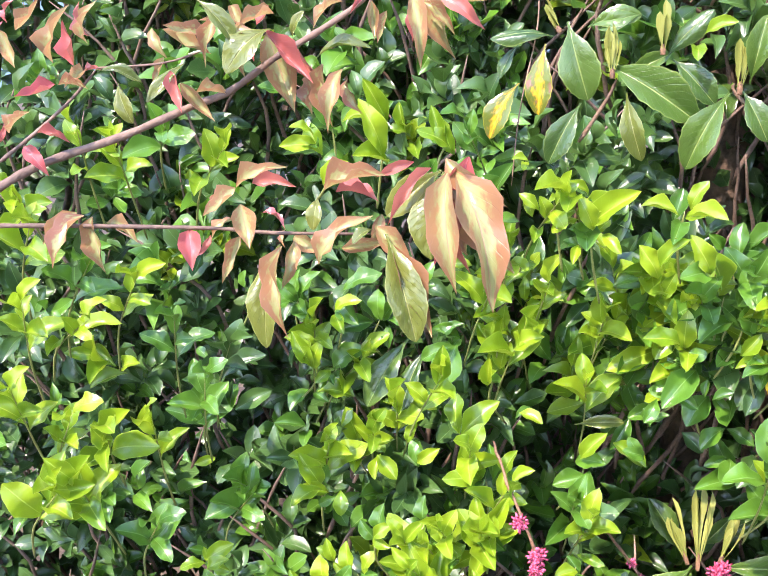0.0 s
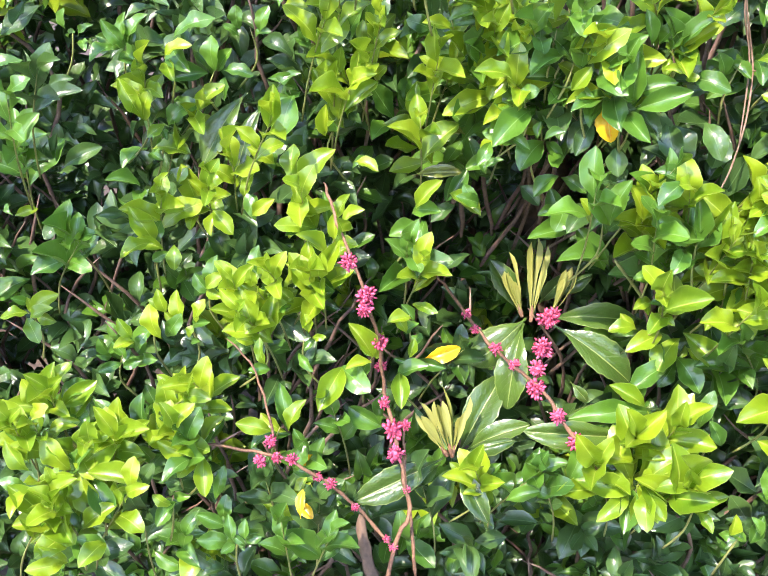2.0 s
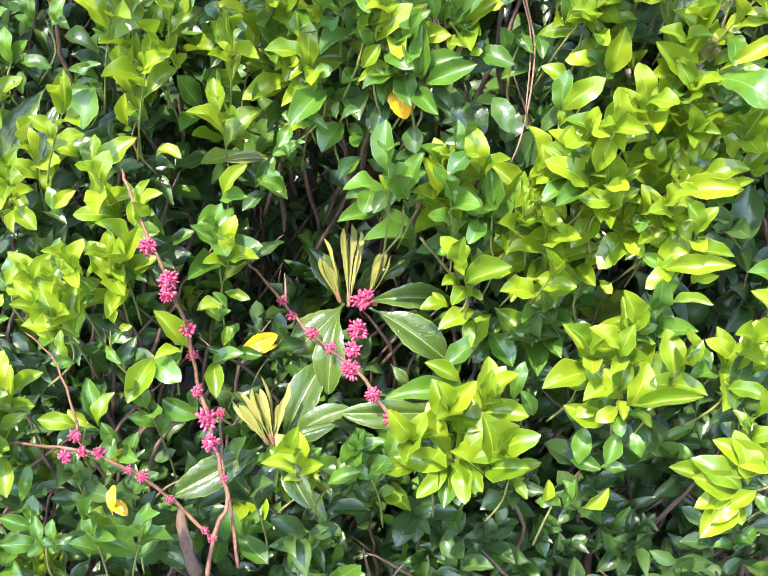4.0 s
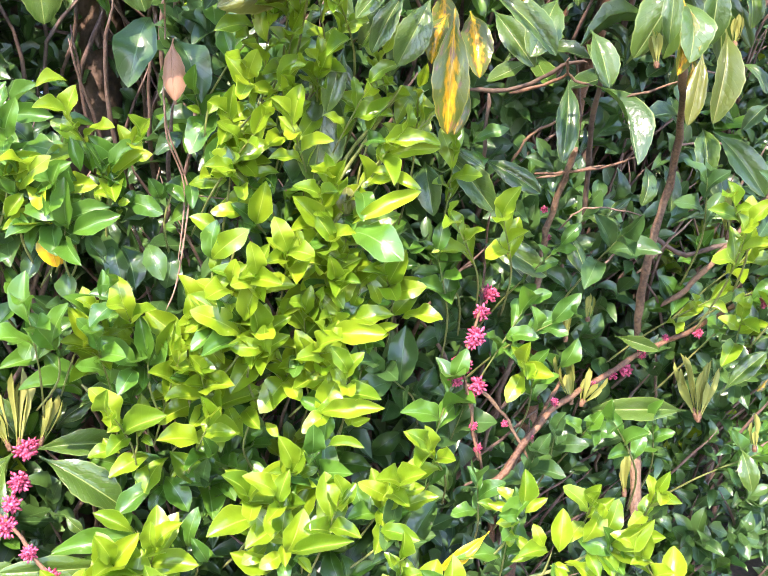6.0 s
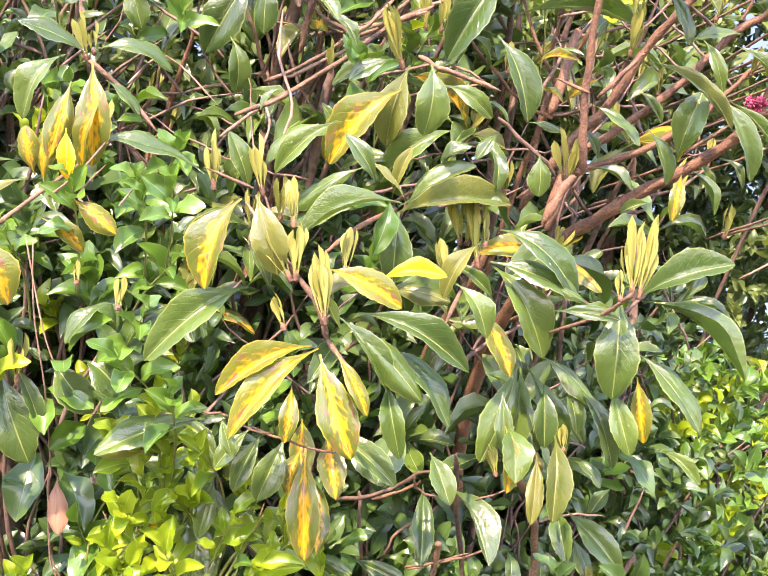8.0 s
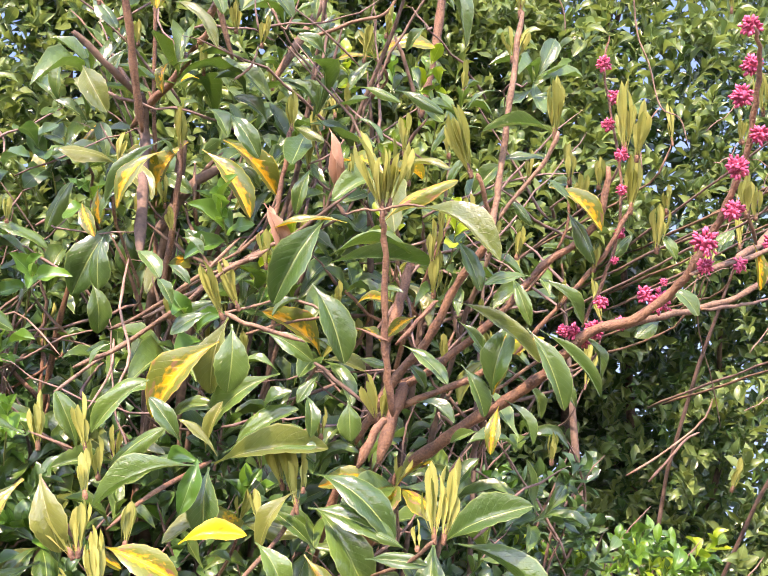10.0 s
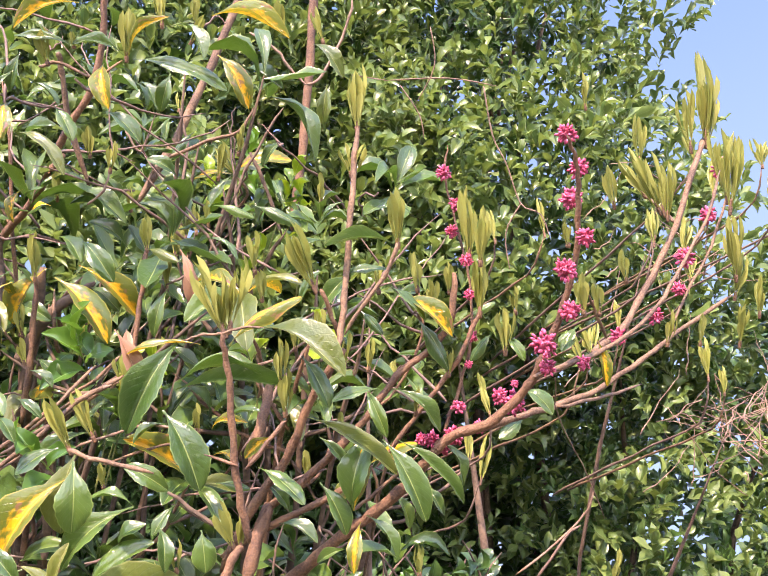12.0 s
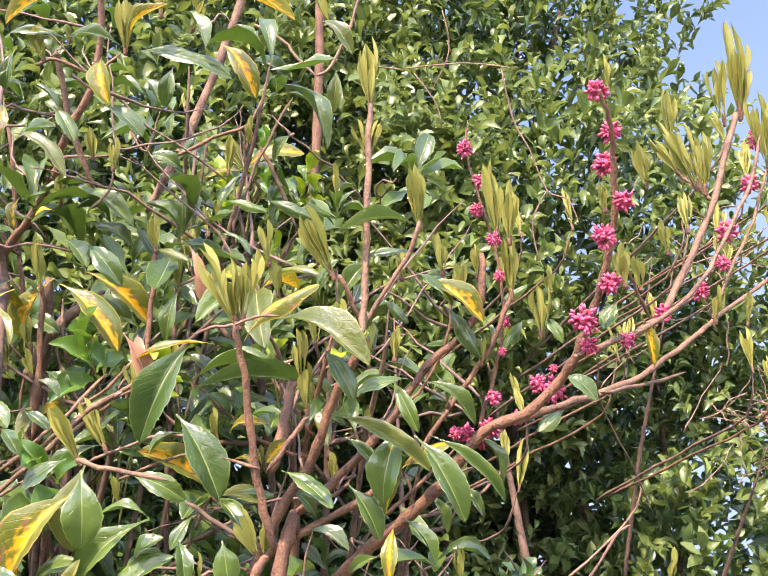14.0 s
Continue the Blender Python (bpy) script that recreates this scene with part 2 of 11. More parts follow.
def part(name, bm, material, parent, label=""):
    """Links a bmesh as one mesh object under a thing or a part."""
    me = bpy.data.meshes.new(name)
    bm.to_mesh(me)
    bm.free()
    me.polygons.foreach_set("use_smooth", [True] * len(me.polygons))
    me.materials.append(material)
    ob = new(name, me)
    ob.parent = parent
    if label:
        ob["label"] = label
    return ob


def thing(name, label, category, group="", kind=""):
    return tagged(new(name), label, category, group, kind)


def tube(bm, points, radii, sides=7, wobble=0.0, seed=0):
    """A round tapering stem through the points, smoothed between them."""
    rng = random.Random(seed)
    pts = [Vector(p) for p in points]
    if isinstance(radii, (int, float)):
        radii = (radii, radii * 0.6)
    line, n = [], len(pts)
    for i in range(n - 1):
        a, b, c, d = pts[max(i - 1, 0)], pts[i], pts[i + 1], pts[min(i + 2, n - 1)]
        for k in range(4):
            t = k / 4
            line.append(0.5 * ((2 * b) + (c - a) * t + (2 * a - 5 * b + 4 * c - d) * t * t + (3 * b - a - 3 * c + d) * t ** 3))
    line.append(pts[-1])
    rings, ref, last = [], Vector((0.3, -0.9, 0.2)), len(line) - 1
    for i, p in enumerate(line):
        ahead = (line[min(i + 1, last)] - line[max(i - 1, 0)]).normalized()
        side = ahead.cross(ref)
        side = side.normalized() if side.length > 1e-4 else ahead.orthogonal().normalized()
        up = side.cross(ahead)
        f = i / last * (len(radii) - 1)
        k = min(int(f), len(radii) - 2)
        r = radii[k] + (radii[k + 1] - radii[k]) * (f - k)
        r *= (1 + 0.12 * math.sin(i * 2.3 + seed)) * (0.3 if i == last else 0.75 if i == last - 1 else 0.6 if i == 0 else 1)
        q = p + (side * rng.uniform(-1, 1) + up * rng.uniform(-1, 1)) * wobble
        rings.append([bm.verts.new(q + (side * math.cos(a) + up * math.sin(a)) * r) for a in (6.2832 * j / sides for j in range(sides))])
    for low, high in zip(rings, rings[1:]):
        for j in range(sides):
            bm.faces.new((low[j], low[(j + 1) % sides], high[(j + 1) % sides], high[j]))
    bm.faces.new(rings[-1])
    bm.faces.new(rings[0][::-1])


def stem(parent, points, radii, material=M_STEM, name="stem", label="", sides=7, wobble=0.0, seed=0):
    if name == "twig":
        radii = [r * 0.65 for r in radii]
    bm = bmesh.new()
    tube(bm, points, radii, sides, wobble, seed)
    return part(name, bm, material, parent, label)


OUTWARD = Vector((-0.20, -0.82, 0.52))
picks = random.Random(5)


def leaf_pose(base, tip, width, roll=0.0, out=OUTWARD):
    base, tip = Vector(base), Vector(tip)
    y = tip - base
    length = y.length
    y.normalize()
    z = out - y * out.dot(y)
    if z.length < 0.05:
        z = y.orthogonal()
    z = z.normalized()
    z = Matrix.Rotation(radians(roll), 3, y) @ z
    x = y.cross(z)
    m = Matrix((x, y, z)).transposed().to_4x4()
    m.translation = base
    return m @ Matrix.Diagonal((width * length, length, length, 1))


def leaf(parent, kind, base, tip, width=0.5, roll=0.0, name="leaf", label=""):
    """One leaf as a part of its plant; small leaves stand in pairs, the second one a little behind."""
    if kind in ("red", "rose"):
        b, way = Vector(base), Vector(tip) - Vector(base)
        b2 = b + Vector((picks.uniform(-0.008, 0.008), picks.uniform(0.003, 0.015), picks.uniform(-0.004, 0.006)))
        turn = Matrix.Rotation(radians(picks.choice((-1, 1)) * picks.uniform(18, 60)), 3, OUTWARD)
        put_leaves(parent, picks.choice(("red", "rose", "red")), [leaf_pose(b2, b2 + turn @ way * picks.uniform(0.55, 0.9), picks.uniform(0.26, 0.4), picks.uniform(-50, 50))])
    if kind in ("young", "mature") and name == "leaf":
        b, way = Vector(base), Vector(tip) - Vector(base)
        turn = Matrix.Rotation(radians(picks.choice((-1, 1)) * picks.uniform(45, 105)), 3, OUTWARD)
        b2 = b + Vector((picks.uniform(-0.006, 0.006), picks.uniform(0.004, 0.02), picks.uniform(-0.012, 0.0)))
        put_leaves(parent, kind if picks.random() < 0.5 else "mature", [leaf_pose(b2, b2 + turn @ way * picks.uniform(0.7, 0.95), picks.uniform(0.42, 0.55), picks.uniform(-25, 25))])
    if kind in ("young", "mature", "dark"):
        width *= 0.88
    ob = new(name, picks.choice(LEAVES[kind]))
    ob.parent = parent
    ob.matrix_basis = leaf_pose(base, tip, width, roll)
    if label:
        ob["label"] = label
    return ob


def leaf_mass(name, parent, shape, mats, material, rows=4, cols=2, label=""):
    """Leaves past counting as one mesh; mats: their 4 x 4 poses."""
    forms = [leaf_grid(shape, rows, cols, f, d, r, s) for s, (f, d, r) in enumerate(((0.3, 0.15, 0.1), (0.5, 0.3, 0.1), (0.2, -0.05, 0.1)))]
    count, per = len(mats), (rows + 1) * (cols + 1)
    mats = np.asarray(mats, dtype=np.float32)
    base = np.array([f[0] for f in forms], dtype=np.float32)[np.arange(count) % 3]
    co = np.einsum("nij,nkj->nki", mats[:, :3, :3], base) + mats[:, None, :3, 3]
    quads = np.array(forms[0][1], dtype=np.int32)
    loops = (quads[None] + (np.arange(count, dtype=np.int32) * per)[:, None, None]).reshape(-1)
    me = bpy.data.meshes.new(name)
    me.vertices.add(count * per)
    me.vertices.foreach_set("co", co.reshape(-1))
    me.loops.add(len(loops))
    me.loops.foreach_set("vertex_index", loops)
    me.polygons.add(len(loops) // 4)
    me.polygons.foreach_set("loop_start", np.arange(0, len(loops), 4, dtype=np.int32))
    me.polygons.foreach_set("use_smooth", np.ones(len(loops) // 4, dtype=bool))
    layer = me.uv_layers.new(name="UVMap")
    uv = np.array(forms[0][2], dtype=np.float32)[quads.reshape(-1)]
    layer.data.foreach_set("uv", np.tile(uv, (count, 1)).reshape(-1))
    me.update(calc_edges=True)
    me.validate()
    me.materials.append(material)
    ob = new(name, me)
    ob.parent = parent
    tagged(ob, label, "", "", "stuff")
    return ob


def spray_poses(rng, at, way, count, size, width=0.5, spread=0.09, lean=60, out=OUTWARD):
    """Poses of the leaves along one shoot that starts at `at` and grows along `way`."""
    at, way = Vector(at), Vector(way).normalized()
    side = way.orthogonal().normalized()
    poses = []
    for i in range(count):
        f = i / max(count - 1, 1)
        p = at + way * spread * f
        ang = i * 2.4 + rng.uniform(-0.4, 0.4)
        tilt = radians(lean * (1 - 0.55 * f) + rng.uniform(-14, 14))
        radial = Matrix.Rotation(ang, 3, way) @ side
        d = way * math.cos(tilt) + radial * math.sin(tilt)
        length = size * rng.uniform(0.7, 1.15) * (1 - 0.25 * f)
        nrm = (way * 0.8 + out * 0.7 + Vector((rng.uniform(-0.4, 0.4), rng.uniform(-0.4, 0.4), rng.uniform(-0.2, 0.4))))
        poses.append(leaf_pose(p, p + d * length, width * rng.uniform(0.85, 1.15), 0, nrm))
    return poses


def put_leaves(parent, kind, poses):
    for m in poses:
        ob = new("leaf", picks.choice(LEAVES[kind]))
        ob.parent = parent
        ob.matrix_basis = m


def shoot(parent, kind, at, way, count, size, width=0.46, spread=0.08, lean=58, twig=True, seed=0):
    """A shoot with its own green twig and leaves, each a part."""
    rng = random.Random(seed)
    at, w = Vector(at), Vector(way).normalized()
    if twig:
        root = at - w * 0.07 + Vector((0, 0.03, -0.03))
        stem(parent, (root, at - w * 0.02, at + w * spread), (0.0022, 0.0018, 0.001), M_GREENSTEM, "twig", sides=5)
    put_leaves(parent, kind, spray_poses(rng, at, way, count, size * 1.18, width, spread, lean))


BERRY = bpy.data.meshes.new("flower_bud")
bm = bmesh.new()
bmesh.ops.create_icosphere(bm, subdivisions=1, radius=1)
for v in bm.verts:
    v.co.z *= 1.8
    v.co.x *= 1 - 0.25 * max(v.co.z, 0) / 1.5
    v.co.y *= 1 - 0.25 * max(v.co.z, 0) / 1.5
bm.to_mesh(BERRY)
bm.free()


def flower_ball(parent, at, radius, seed=0, name="flower_head"):
    """A tight ball of pink flower buds round a stem: one mesh."""
    rng = random.Random(seed)
    bm = bmesh.new()
    radius *= 1.1
    count = int(40 + 1500 * radius)
    for i in range(count):
        zz = 1 - 2 * (i + 0.5) / count
        a = i * 2.39996 + rng.uniform(-0.2, 0.2)
        d = Vector((math.sqrt(1 - zz * zz) * math.cos(a), math.sqrt(1 - zz * zz) * math.sin(a), zz))
        d = (d + Vector((rng.uniform(-0.3, 0.3), rng.uniform(-0.3, 0.3), rng.uniform(-0.3, 0.3)))).normalized()
        r = radius * rng.uniform(0.6, 1.04)
        size = min(radius * 0.15, 0.0021) * rng.uniform(0.8, 1.25)
        m = Matrix.Translation(Vector(at) + d * (r - size)) @ d.to_track_quat("Z", "Y").to_matrix().to_4x4() @ Matrix.Scale(size, 4)
        first = len(bm.verts)
        bm.from_mesh(BERRY)
        bm.verts.ensure_lookup_table()
        for v in bm.verts[first:]:
            v.co = m @ v.co
        bm.verts.ensure_lookup_table()
    bmesh.ops.create_icosphere(bm, subdivisions=1, radius=radius * 0.5, matrix=Matrix.Translation(at))
    return part(name, bm, M_PINK, parent, "tight ball of pink flower buds")


def bud_tuft(parent, base, tip, count=6, seed=0, fan=17):
    """A tuft of young pale leaves, still folded, standing on a shoot's end."""
    rng = random.Random(seed)
    base, tip = Vector(base), Vector(tip)
    axis = tip - base
    side = axis.orthogonal().normalized()
    bm = bmesh.new()
    tube(bm, (base - axis * 0.12, base, base + axis * 0.12), (0.0028, 0.0032, 0.0016), 6)
    holder = part("bud_tuft", bm, M_REDSTEM, parent, "tuft of folded pale green young leaves")
    for i in range(count + 2):
        ang = i * 2.4 + rng.uniform(-0.3, 0.3)
        radial = Matrix.Rotation(ang, 3, axis.normalized()) @ side
        d = axis * (1.02 if i == 0 else rng.uniform(0.5, 1.0))
        d = d + radial * math.tan(radians(fan * 0.8 * rng.uniform(0.05, 1.0) ** 1.2)) * d.length
        ob = new("bud_leaf", rng.choice(LEAVES["bud"]))
        ob.parent = holder
        ob.matrix_basis = leaf_pose(base + radial * 0.002, base + d, min(0.23, max(0.075, rng.uniform(0.0068, 0.0105) / d.length)), rng.uniform(-60, 60), radial * 0.8 + OUTWARD * 0.5)
    return holder


def rosette(parent, rng, at, way, count, size, buds=True):
    """A whorl of large leaves at a shoot's end, with its stalk and tuft of young leaves."""
    at, way = Vector(at), Vector(way).normalized()
    bm = bmesh.new()
    root = at - way * 0.08 + Vector((rng.uniform(-0.07, 0.07), rng.uniform(0.07, 0.18), rng.uniform(-0.12, -0.02)))
    tube(bm, (root, root.lerp(at, 0.55) + Vector((rng.uniform(-0.02, 0.02), 0.02, -0.02)), at - way * 0.04, at), (0.003, 0.0027, 0.0025, 0.0025), 6, 0.002, rng.randint(0, 99))
    stalk = part("leaf_rosette", bm, M_STEM, parent)
    side = way.orthogonal().normalized()
    for i in range(count):
        radial = Matrix.Rotation(i * 2.4 + rng.uniform(-0.3, 0.3), 3, way) @ side
        tilt = radians(rng.uniform(62, 118))
        d = way * math.cos(tilt) + radial * math.sin(tilt) + Vector((0, 0, -0.25))
        kind = rng.choices(("large", "pale", "yellow", "gold"), (7, 2.2, 2.0, 0.25))[0]
        ob = new("leaf", rng.choice(LEAVES[kind]))
        ob.parent = stalk
        ob.matrix_basis = leaf_pose(at, at + d.normalized() * size * rng.uniform(0.75, 1.15), rng.uniform(0.34, 0.46), rng.uniform(-20, 20), way * 0.5 + OUTWARD)
    if buds:
        for i in range(rng.randint(3, 6)):
            radial = Matrix.Rotation(i * 2.4, 3, way) @ side
            d = (way + radial * rng.uniform(0.05, 0.28)) * rng.uniform(0.035, 0.06)
            ob = new("bud_leaf", rng.choice(LEAVES["bud"]))
            ob.parent = stalk
            ob.matrix_basis = leaf_pose(at, at + d, 0.15, 0, radial * 0.5 + OUTWARD)

# ---- ground ----
def ground_sheet():
    bm = bmesh.new()
    bmesh.ops.create_grid(bm, x_segments=90, y_segments=90, size=1.0)
    for v in bm.verts:
        v.co.x, v.co.y = (math.copysign(abs(c) ** 3.2 * 400, c) for c in (v.co.x, v.co.y))
        v.co.z = 0.03 * noise.noise(Vector((v.co.x * 1.3, v.co.y * 1.3, 0)))
    ob = part("ground", bm, M_SOIL, None)
    tagged(ob, "dark soil with leaf litter under the hedge", "ground", "", "structure")


ground_sheet()


def sky_backdrop():
    """A far curved sheet of clear blue sky behind the trees."""
    bm = bmesh.new()
    rows = [[bm.verts.new((380 * math.sin(radians(a)), 380 * math.cos(radians(a)), z)) for a in range(-70, 111, 10)] for z in (-5, 90, 200, 330)]
    for low, high in zip(rows, rows[1:]):
        for k in range(len(low) - 1):
            bm.faces.new((low[k], low[k + 1], high[k + 1], high[k]))
    mat, nt, bsdf, out = shader("clear_sky")
    geo, sep = nt.nodes.new("ShaderNodeNewGeometry"), nt.nodes.new("ShaderNodeSeparateXYZ")
    nt.links.new(geo.outputs["Position"], sep.inputs[0])
    glow = node(nt, "ShaderNodeEmission", Strength=1.0)
    nt.links.new(mix_color(nt, smooth_step(nt, sep.outputs[2], 0.0, 330.0), (0.075, 0.132, 0.190), (0.038, 0.082, 0.160)), glow.inputs["Color"])
    nt.links.new(glow.outputs[0], out.inputs["Surface"])
    tagged(part("backdrop", bm, mat, None), "clear pale blue sky far behind the trees", "sky", "", "structure")


sky_backdrop()

# ---- the hedge of glossy small-leaved shrubs ----
def hedge_front(x, z):
    """How far back the hedge's leafy face stands."""
    f = 1.33 - 0.22 * min(max((x + 0.15) / 0.55, 0), 1)
    f += 0.10 * min(max((z - 1.25) / 0.3, 0), 1)
    hollow = max(0.0, 1 - ((x - 0.33) / 0.26) ** 2 - ((z - 0.86) / 0.24) ** 2)
    return f + 0.30 * hollow + 0.07 * noise.noise(Vector((x * 3.1, z * 3.1, 4.0)))


GAPS = ((0.42, 1.0, 0.12, 0.11), (0.09, 0.68, 0.13, 0.08), (0.45, 1.38, 0.10, 0.17), (-0.19, 1.09, 0.07, 0.11), (-0.30, 0.92, 0.07, 0.06), (0.34, 0.97, 0.12, 0.06), (0.50, 1.33, 0.10, 0.05))   # dark hollows: x, z, half width, half height


def hedge_shrub(x0, x1, z0, z1, count, seed, label, lift=0.0, depth=0.55, fresh=False):
    rng = random.Random(seed)
    shrub = thing("hedge_shrub", label, "shrub", "hedge shrubs")
    cx = (x0 + x1) / 2
    for k in range(5):
        a = rng.uniform(x0, x1)
        y = hedge_front(a, 0.8) + lift + rng.uniform(0.5, 0.8)
        stem(shrub, ((cx + (a - cx) * 0.5, y, -0.03), (a, y, (z0 + z1) * 0.35), (a + rng.uniform(-0.1, 0.1), y - 0.05, z1 * 0.7), (a + rng.uniform(-0.15, 0.15), y - 0.12, z1)),
             (rng.uniform(0.012, 0.02), 0.009, 0.006, 0.003), M_BARK, "trunk", wobble=0.004, seed=seed + k)
    poses = {"young": [], "mature": [], "dark": []}
    for i in range(count):
        x, z = rng.uniform(x0, x1), rng.uniform(z0, z1)
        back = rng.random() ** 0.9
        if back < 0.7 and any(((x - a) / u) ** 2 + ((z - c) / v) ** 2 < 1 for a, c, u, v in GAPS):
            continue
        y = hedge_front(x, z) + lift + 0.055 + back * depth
        # leaves further in or right turn dark: hedge shade put into leaf colour
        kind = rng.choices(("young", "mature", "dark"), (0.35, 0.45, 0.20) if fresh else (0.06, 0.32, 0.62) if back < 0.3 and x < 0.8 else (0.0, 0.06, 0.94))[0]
        way = Vector((rng.uniform(-0.7, 0.7), -rng.uniform(0.1, 0.9), rng.uniform(0.1, 1.0)))
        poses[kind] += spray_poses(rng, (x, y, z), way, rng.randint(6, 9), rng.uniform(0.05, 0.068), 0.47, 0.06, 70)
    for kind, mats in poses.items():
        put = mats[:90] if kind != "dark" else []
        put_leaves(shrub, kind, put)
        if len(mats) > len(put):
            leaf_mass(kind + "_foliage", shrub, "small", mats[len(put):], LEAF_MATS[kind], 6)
    bm = bmesh.new()
    for i in range(count // 4):
        x, z = rng.uniform(x0, x1), rng.uniform(z0, z1)
        y = hedge_front(x, z) + lift + rng.uniform(0.08, 0.45)
        tube(bm, ((x, y + 0.1, z - 0.12), (x + rng.uniform(-0.05, 0.05), y + 0.03, z), (x + rng.uniform(-0.1, 0.1), y - 0.04, z + 0.12)), (0.004, 0.002), 5, 0.003, i)
    tagged(part("twig_tangle", bm, M_TWIG, shrub), "", "", "", "stuff")
    return shrub


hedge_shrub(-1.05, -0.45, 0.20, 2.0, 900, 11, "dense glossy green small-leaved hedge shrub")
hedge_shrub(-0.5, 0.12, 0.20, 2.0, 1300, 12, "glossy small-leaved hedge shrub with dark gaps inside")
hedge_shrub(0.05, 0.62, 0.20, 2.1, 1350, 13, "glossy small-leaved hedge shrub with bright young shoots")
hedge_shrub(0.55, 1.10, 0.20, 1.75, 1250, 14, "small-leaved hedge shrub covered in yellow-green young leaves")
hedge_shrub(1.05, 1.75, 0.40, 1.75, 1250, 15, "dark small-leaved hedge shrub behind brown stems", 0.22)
hedge_shrub(1.50, 2.15, 0.70, 1.60, 420, 16, "bright green small-leaved hedge shrub behind long drooping leaves", 0.36, 0.30, True)


def tree_trunk(x, y, radius, lean, seed):
    tree = thing("tree_trunk", "dark brown trunk standing in the hollow of the hedge", "tree trunk", "trunks in the hedge")
    stem(tree, ((x, y, -0.05), (x + lean * 0.4, y + 0.01, 0.7), (x + lean * 0.8, y, 1.4), (x + lean * 1.5, y + 0.03, 2.3)), (radius * 1.2, radius, radius * 0.85, radius * 0.6), M_BARK, "trunk", sides=14, wobble=0.004, seed=seed)
    for k in range(2):
        z = 1.1 + 0.45 * k
        stem(tree, ((x + lean * 0.7, y, z), (x + 0.12 - 0.2 * k, y + 0.05, z + 0.25), (x + 0.2 - 0.38 * k, y + 0.05, z + 0.6)), (radius * 0.4, radius * 0.25, 0.006), M_BARK, "limb", seed=seed + k)


tree_trunk(0.46, 1.66, 0.045, 0.02, 3)
tree_trunk(0.60, 1.72, 0.035, -0.03, 5)

# ---- tall hedge and trees behind ----
def back_tree(cx, cy, x_half, top, bottom, count, seed, label, depth=0.8, size=0.068, recess=0.0):
    rng = random.Random(seed)
    tree = thing("background_tree", label, "tree", "trees behind the hedge")
    for k in range(4):
        a = cx + rng.uniform(-0.6, 0.6) * x_half
        stem(tree, ((cx, cy + 1.3, -0.05), (a, cy + 1.25, top * 0.4), (a + rng.uniform(-0.2, 0.2), cy + 0.9, top * 0.7), (a + rng.uniform(-0.3, 0.3), cy + 0.5, top * 0.93)),
             (0.03, 0.018, 0.012, 0.005), M_BARK, "limb" if k else "trunk", wobble=0.01, seed=seed + k)
    poses = {"olive": [], "dark": []}
    for i in range(count):
        u = rng.uniform(-1, 1)
        ceiling = top - (top - bottom) * 0.28 * abs(u) ** 2.5
        z = rng.uniform(bottom, ceiling) + 0.12 * noise.noise(Vector((u * 5, seed, 0)))
        x = cx + u * x_half
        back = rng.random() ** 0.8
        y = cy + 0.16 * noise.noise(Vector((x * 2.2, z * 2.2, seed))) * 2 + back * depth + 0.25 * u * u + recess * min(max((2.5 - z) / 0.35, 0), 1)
        # low and inner sprays get the dark leaf as painted shade, outer ones olive
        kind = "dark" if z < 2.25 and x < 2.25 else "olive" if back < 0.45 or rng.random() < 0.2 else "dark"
        way = Vector((rng.uniform(-0.8, 0.8), -rng.uniform(0.0, 0.9), rng.uniform(-0.2, 1.0)))
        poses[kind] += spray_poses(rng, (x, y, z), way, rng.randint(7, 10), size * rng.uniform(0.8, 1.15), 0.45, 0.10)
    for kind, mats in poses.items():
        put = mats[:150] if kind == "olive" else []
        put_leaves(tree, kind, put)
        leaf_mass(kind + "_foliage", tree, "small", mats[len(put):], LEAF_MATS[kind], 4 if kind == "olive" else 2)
    return tree


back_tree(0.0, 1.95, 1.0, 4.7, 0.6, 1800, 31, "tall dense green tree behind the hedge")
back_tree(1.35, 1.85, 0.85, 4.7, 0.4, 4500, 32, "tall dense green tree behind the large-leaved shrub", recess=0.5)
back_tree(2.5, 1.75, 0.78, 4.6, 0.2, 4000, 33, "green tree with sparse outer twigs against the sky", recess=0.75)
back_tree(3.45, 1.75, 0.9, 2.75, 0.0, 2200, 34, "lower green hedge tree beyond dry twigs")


def far_hedge(x0, x1, y, top, count, seed, label):
    rng = random.Random(seed)
    hedge = thing("far_hedge", label, "hedge")
    for k in range(6):
        x = x0 + (x1 - x0) * (k + 0.5) / 6
        stem(hedge, ((x, y + 0.3, -0.05), (x + 0.1, y + 0.3, top * 0.5), (x, y + 0.25, top * 0.9)), (0.03, 0.02, 0.008), M_BARK, "trunk", seed=k)
    poses = []
    for i in range(count):
        at = (rng.uniform(x0, x1), y + rng.uniform(0, 0.5), rng.uniform(0, top))
        poses += spray_poses(rng, at, (rng.uniform(-0.8, 0.8), -rng.uniform(0.3, 1), rng.uniform(-0.1, 0.8)), 8, 0.125, 0.62, 0.12, 70)
    leaf_mass("dark_foliage", hedge, "small", poses, M_DARK_SHADED, 2, 2)


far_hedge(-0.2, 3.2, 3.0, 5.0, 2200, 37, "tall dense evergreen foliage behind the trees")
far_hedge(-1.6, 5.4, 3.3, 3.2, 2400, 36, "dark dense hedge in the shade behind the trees")


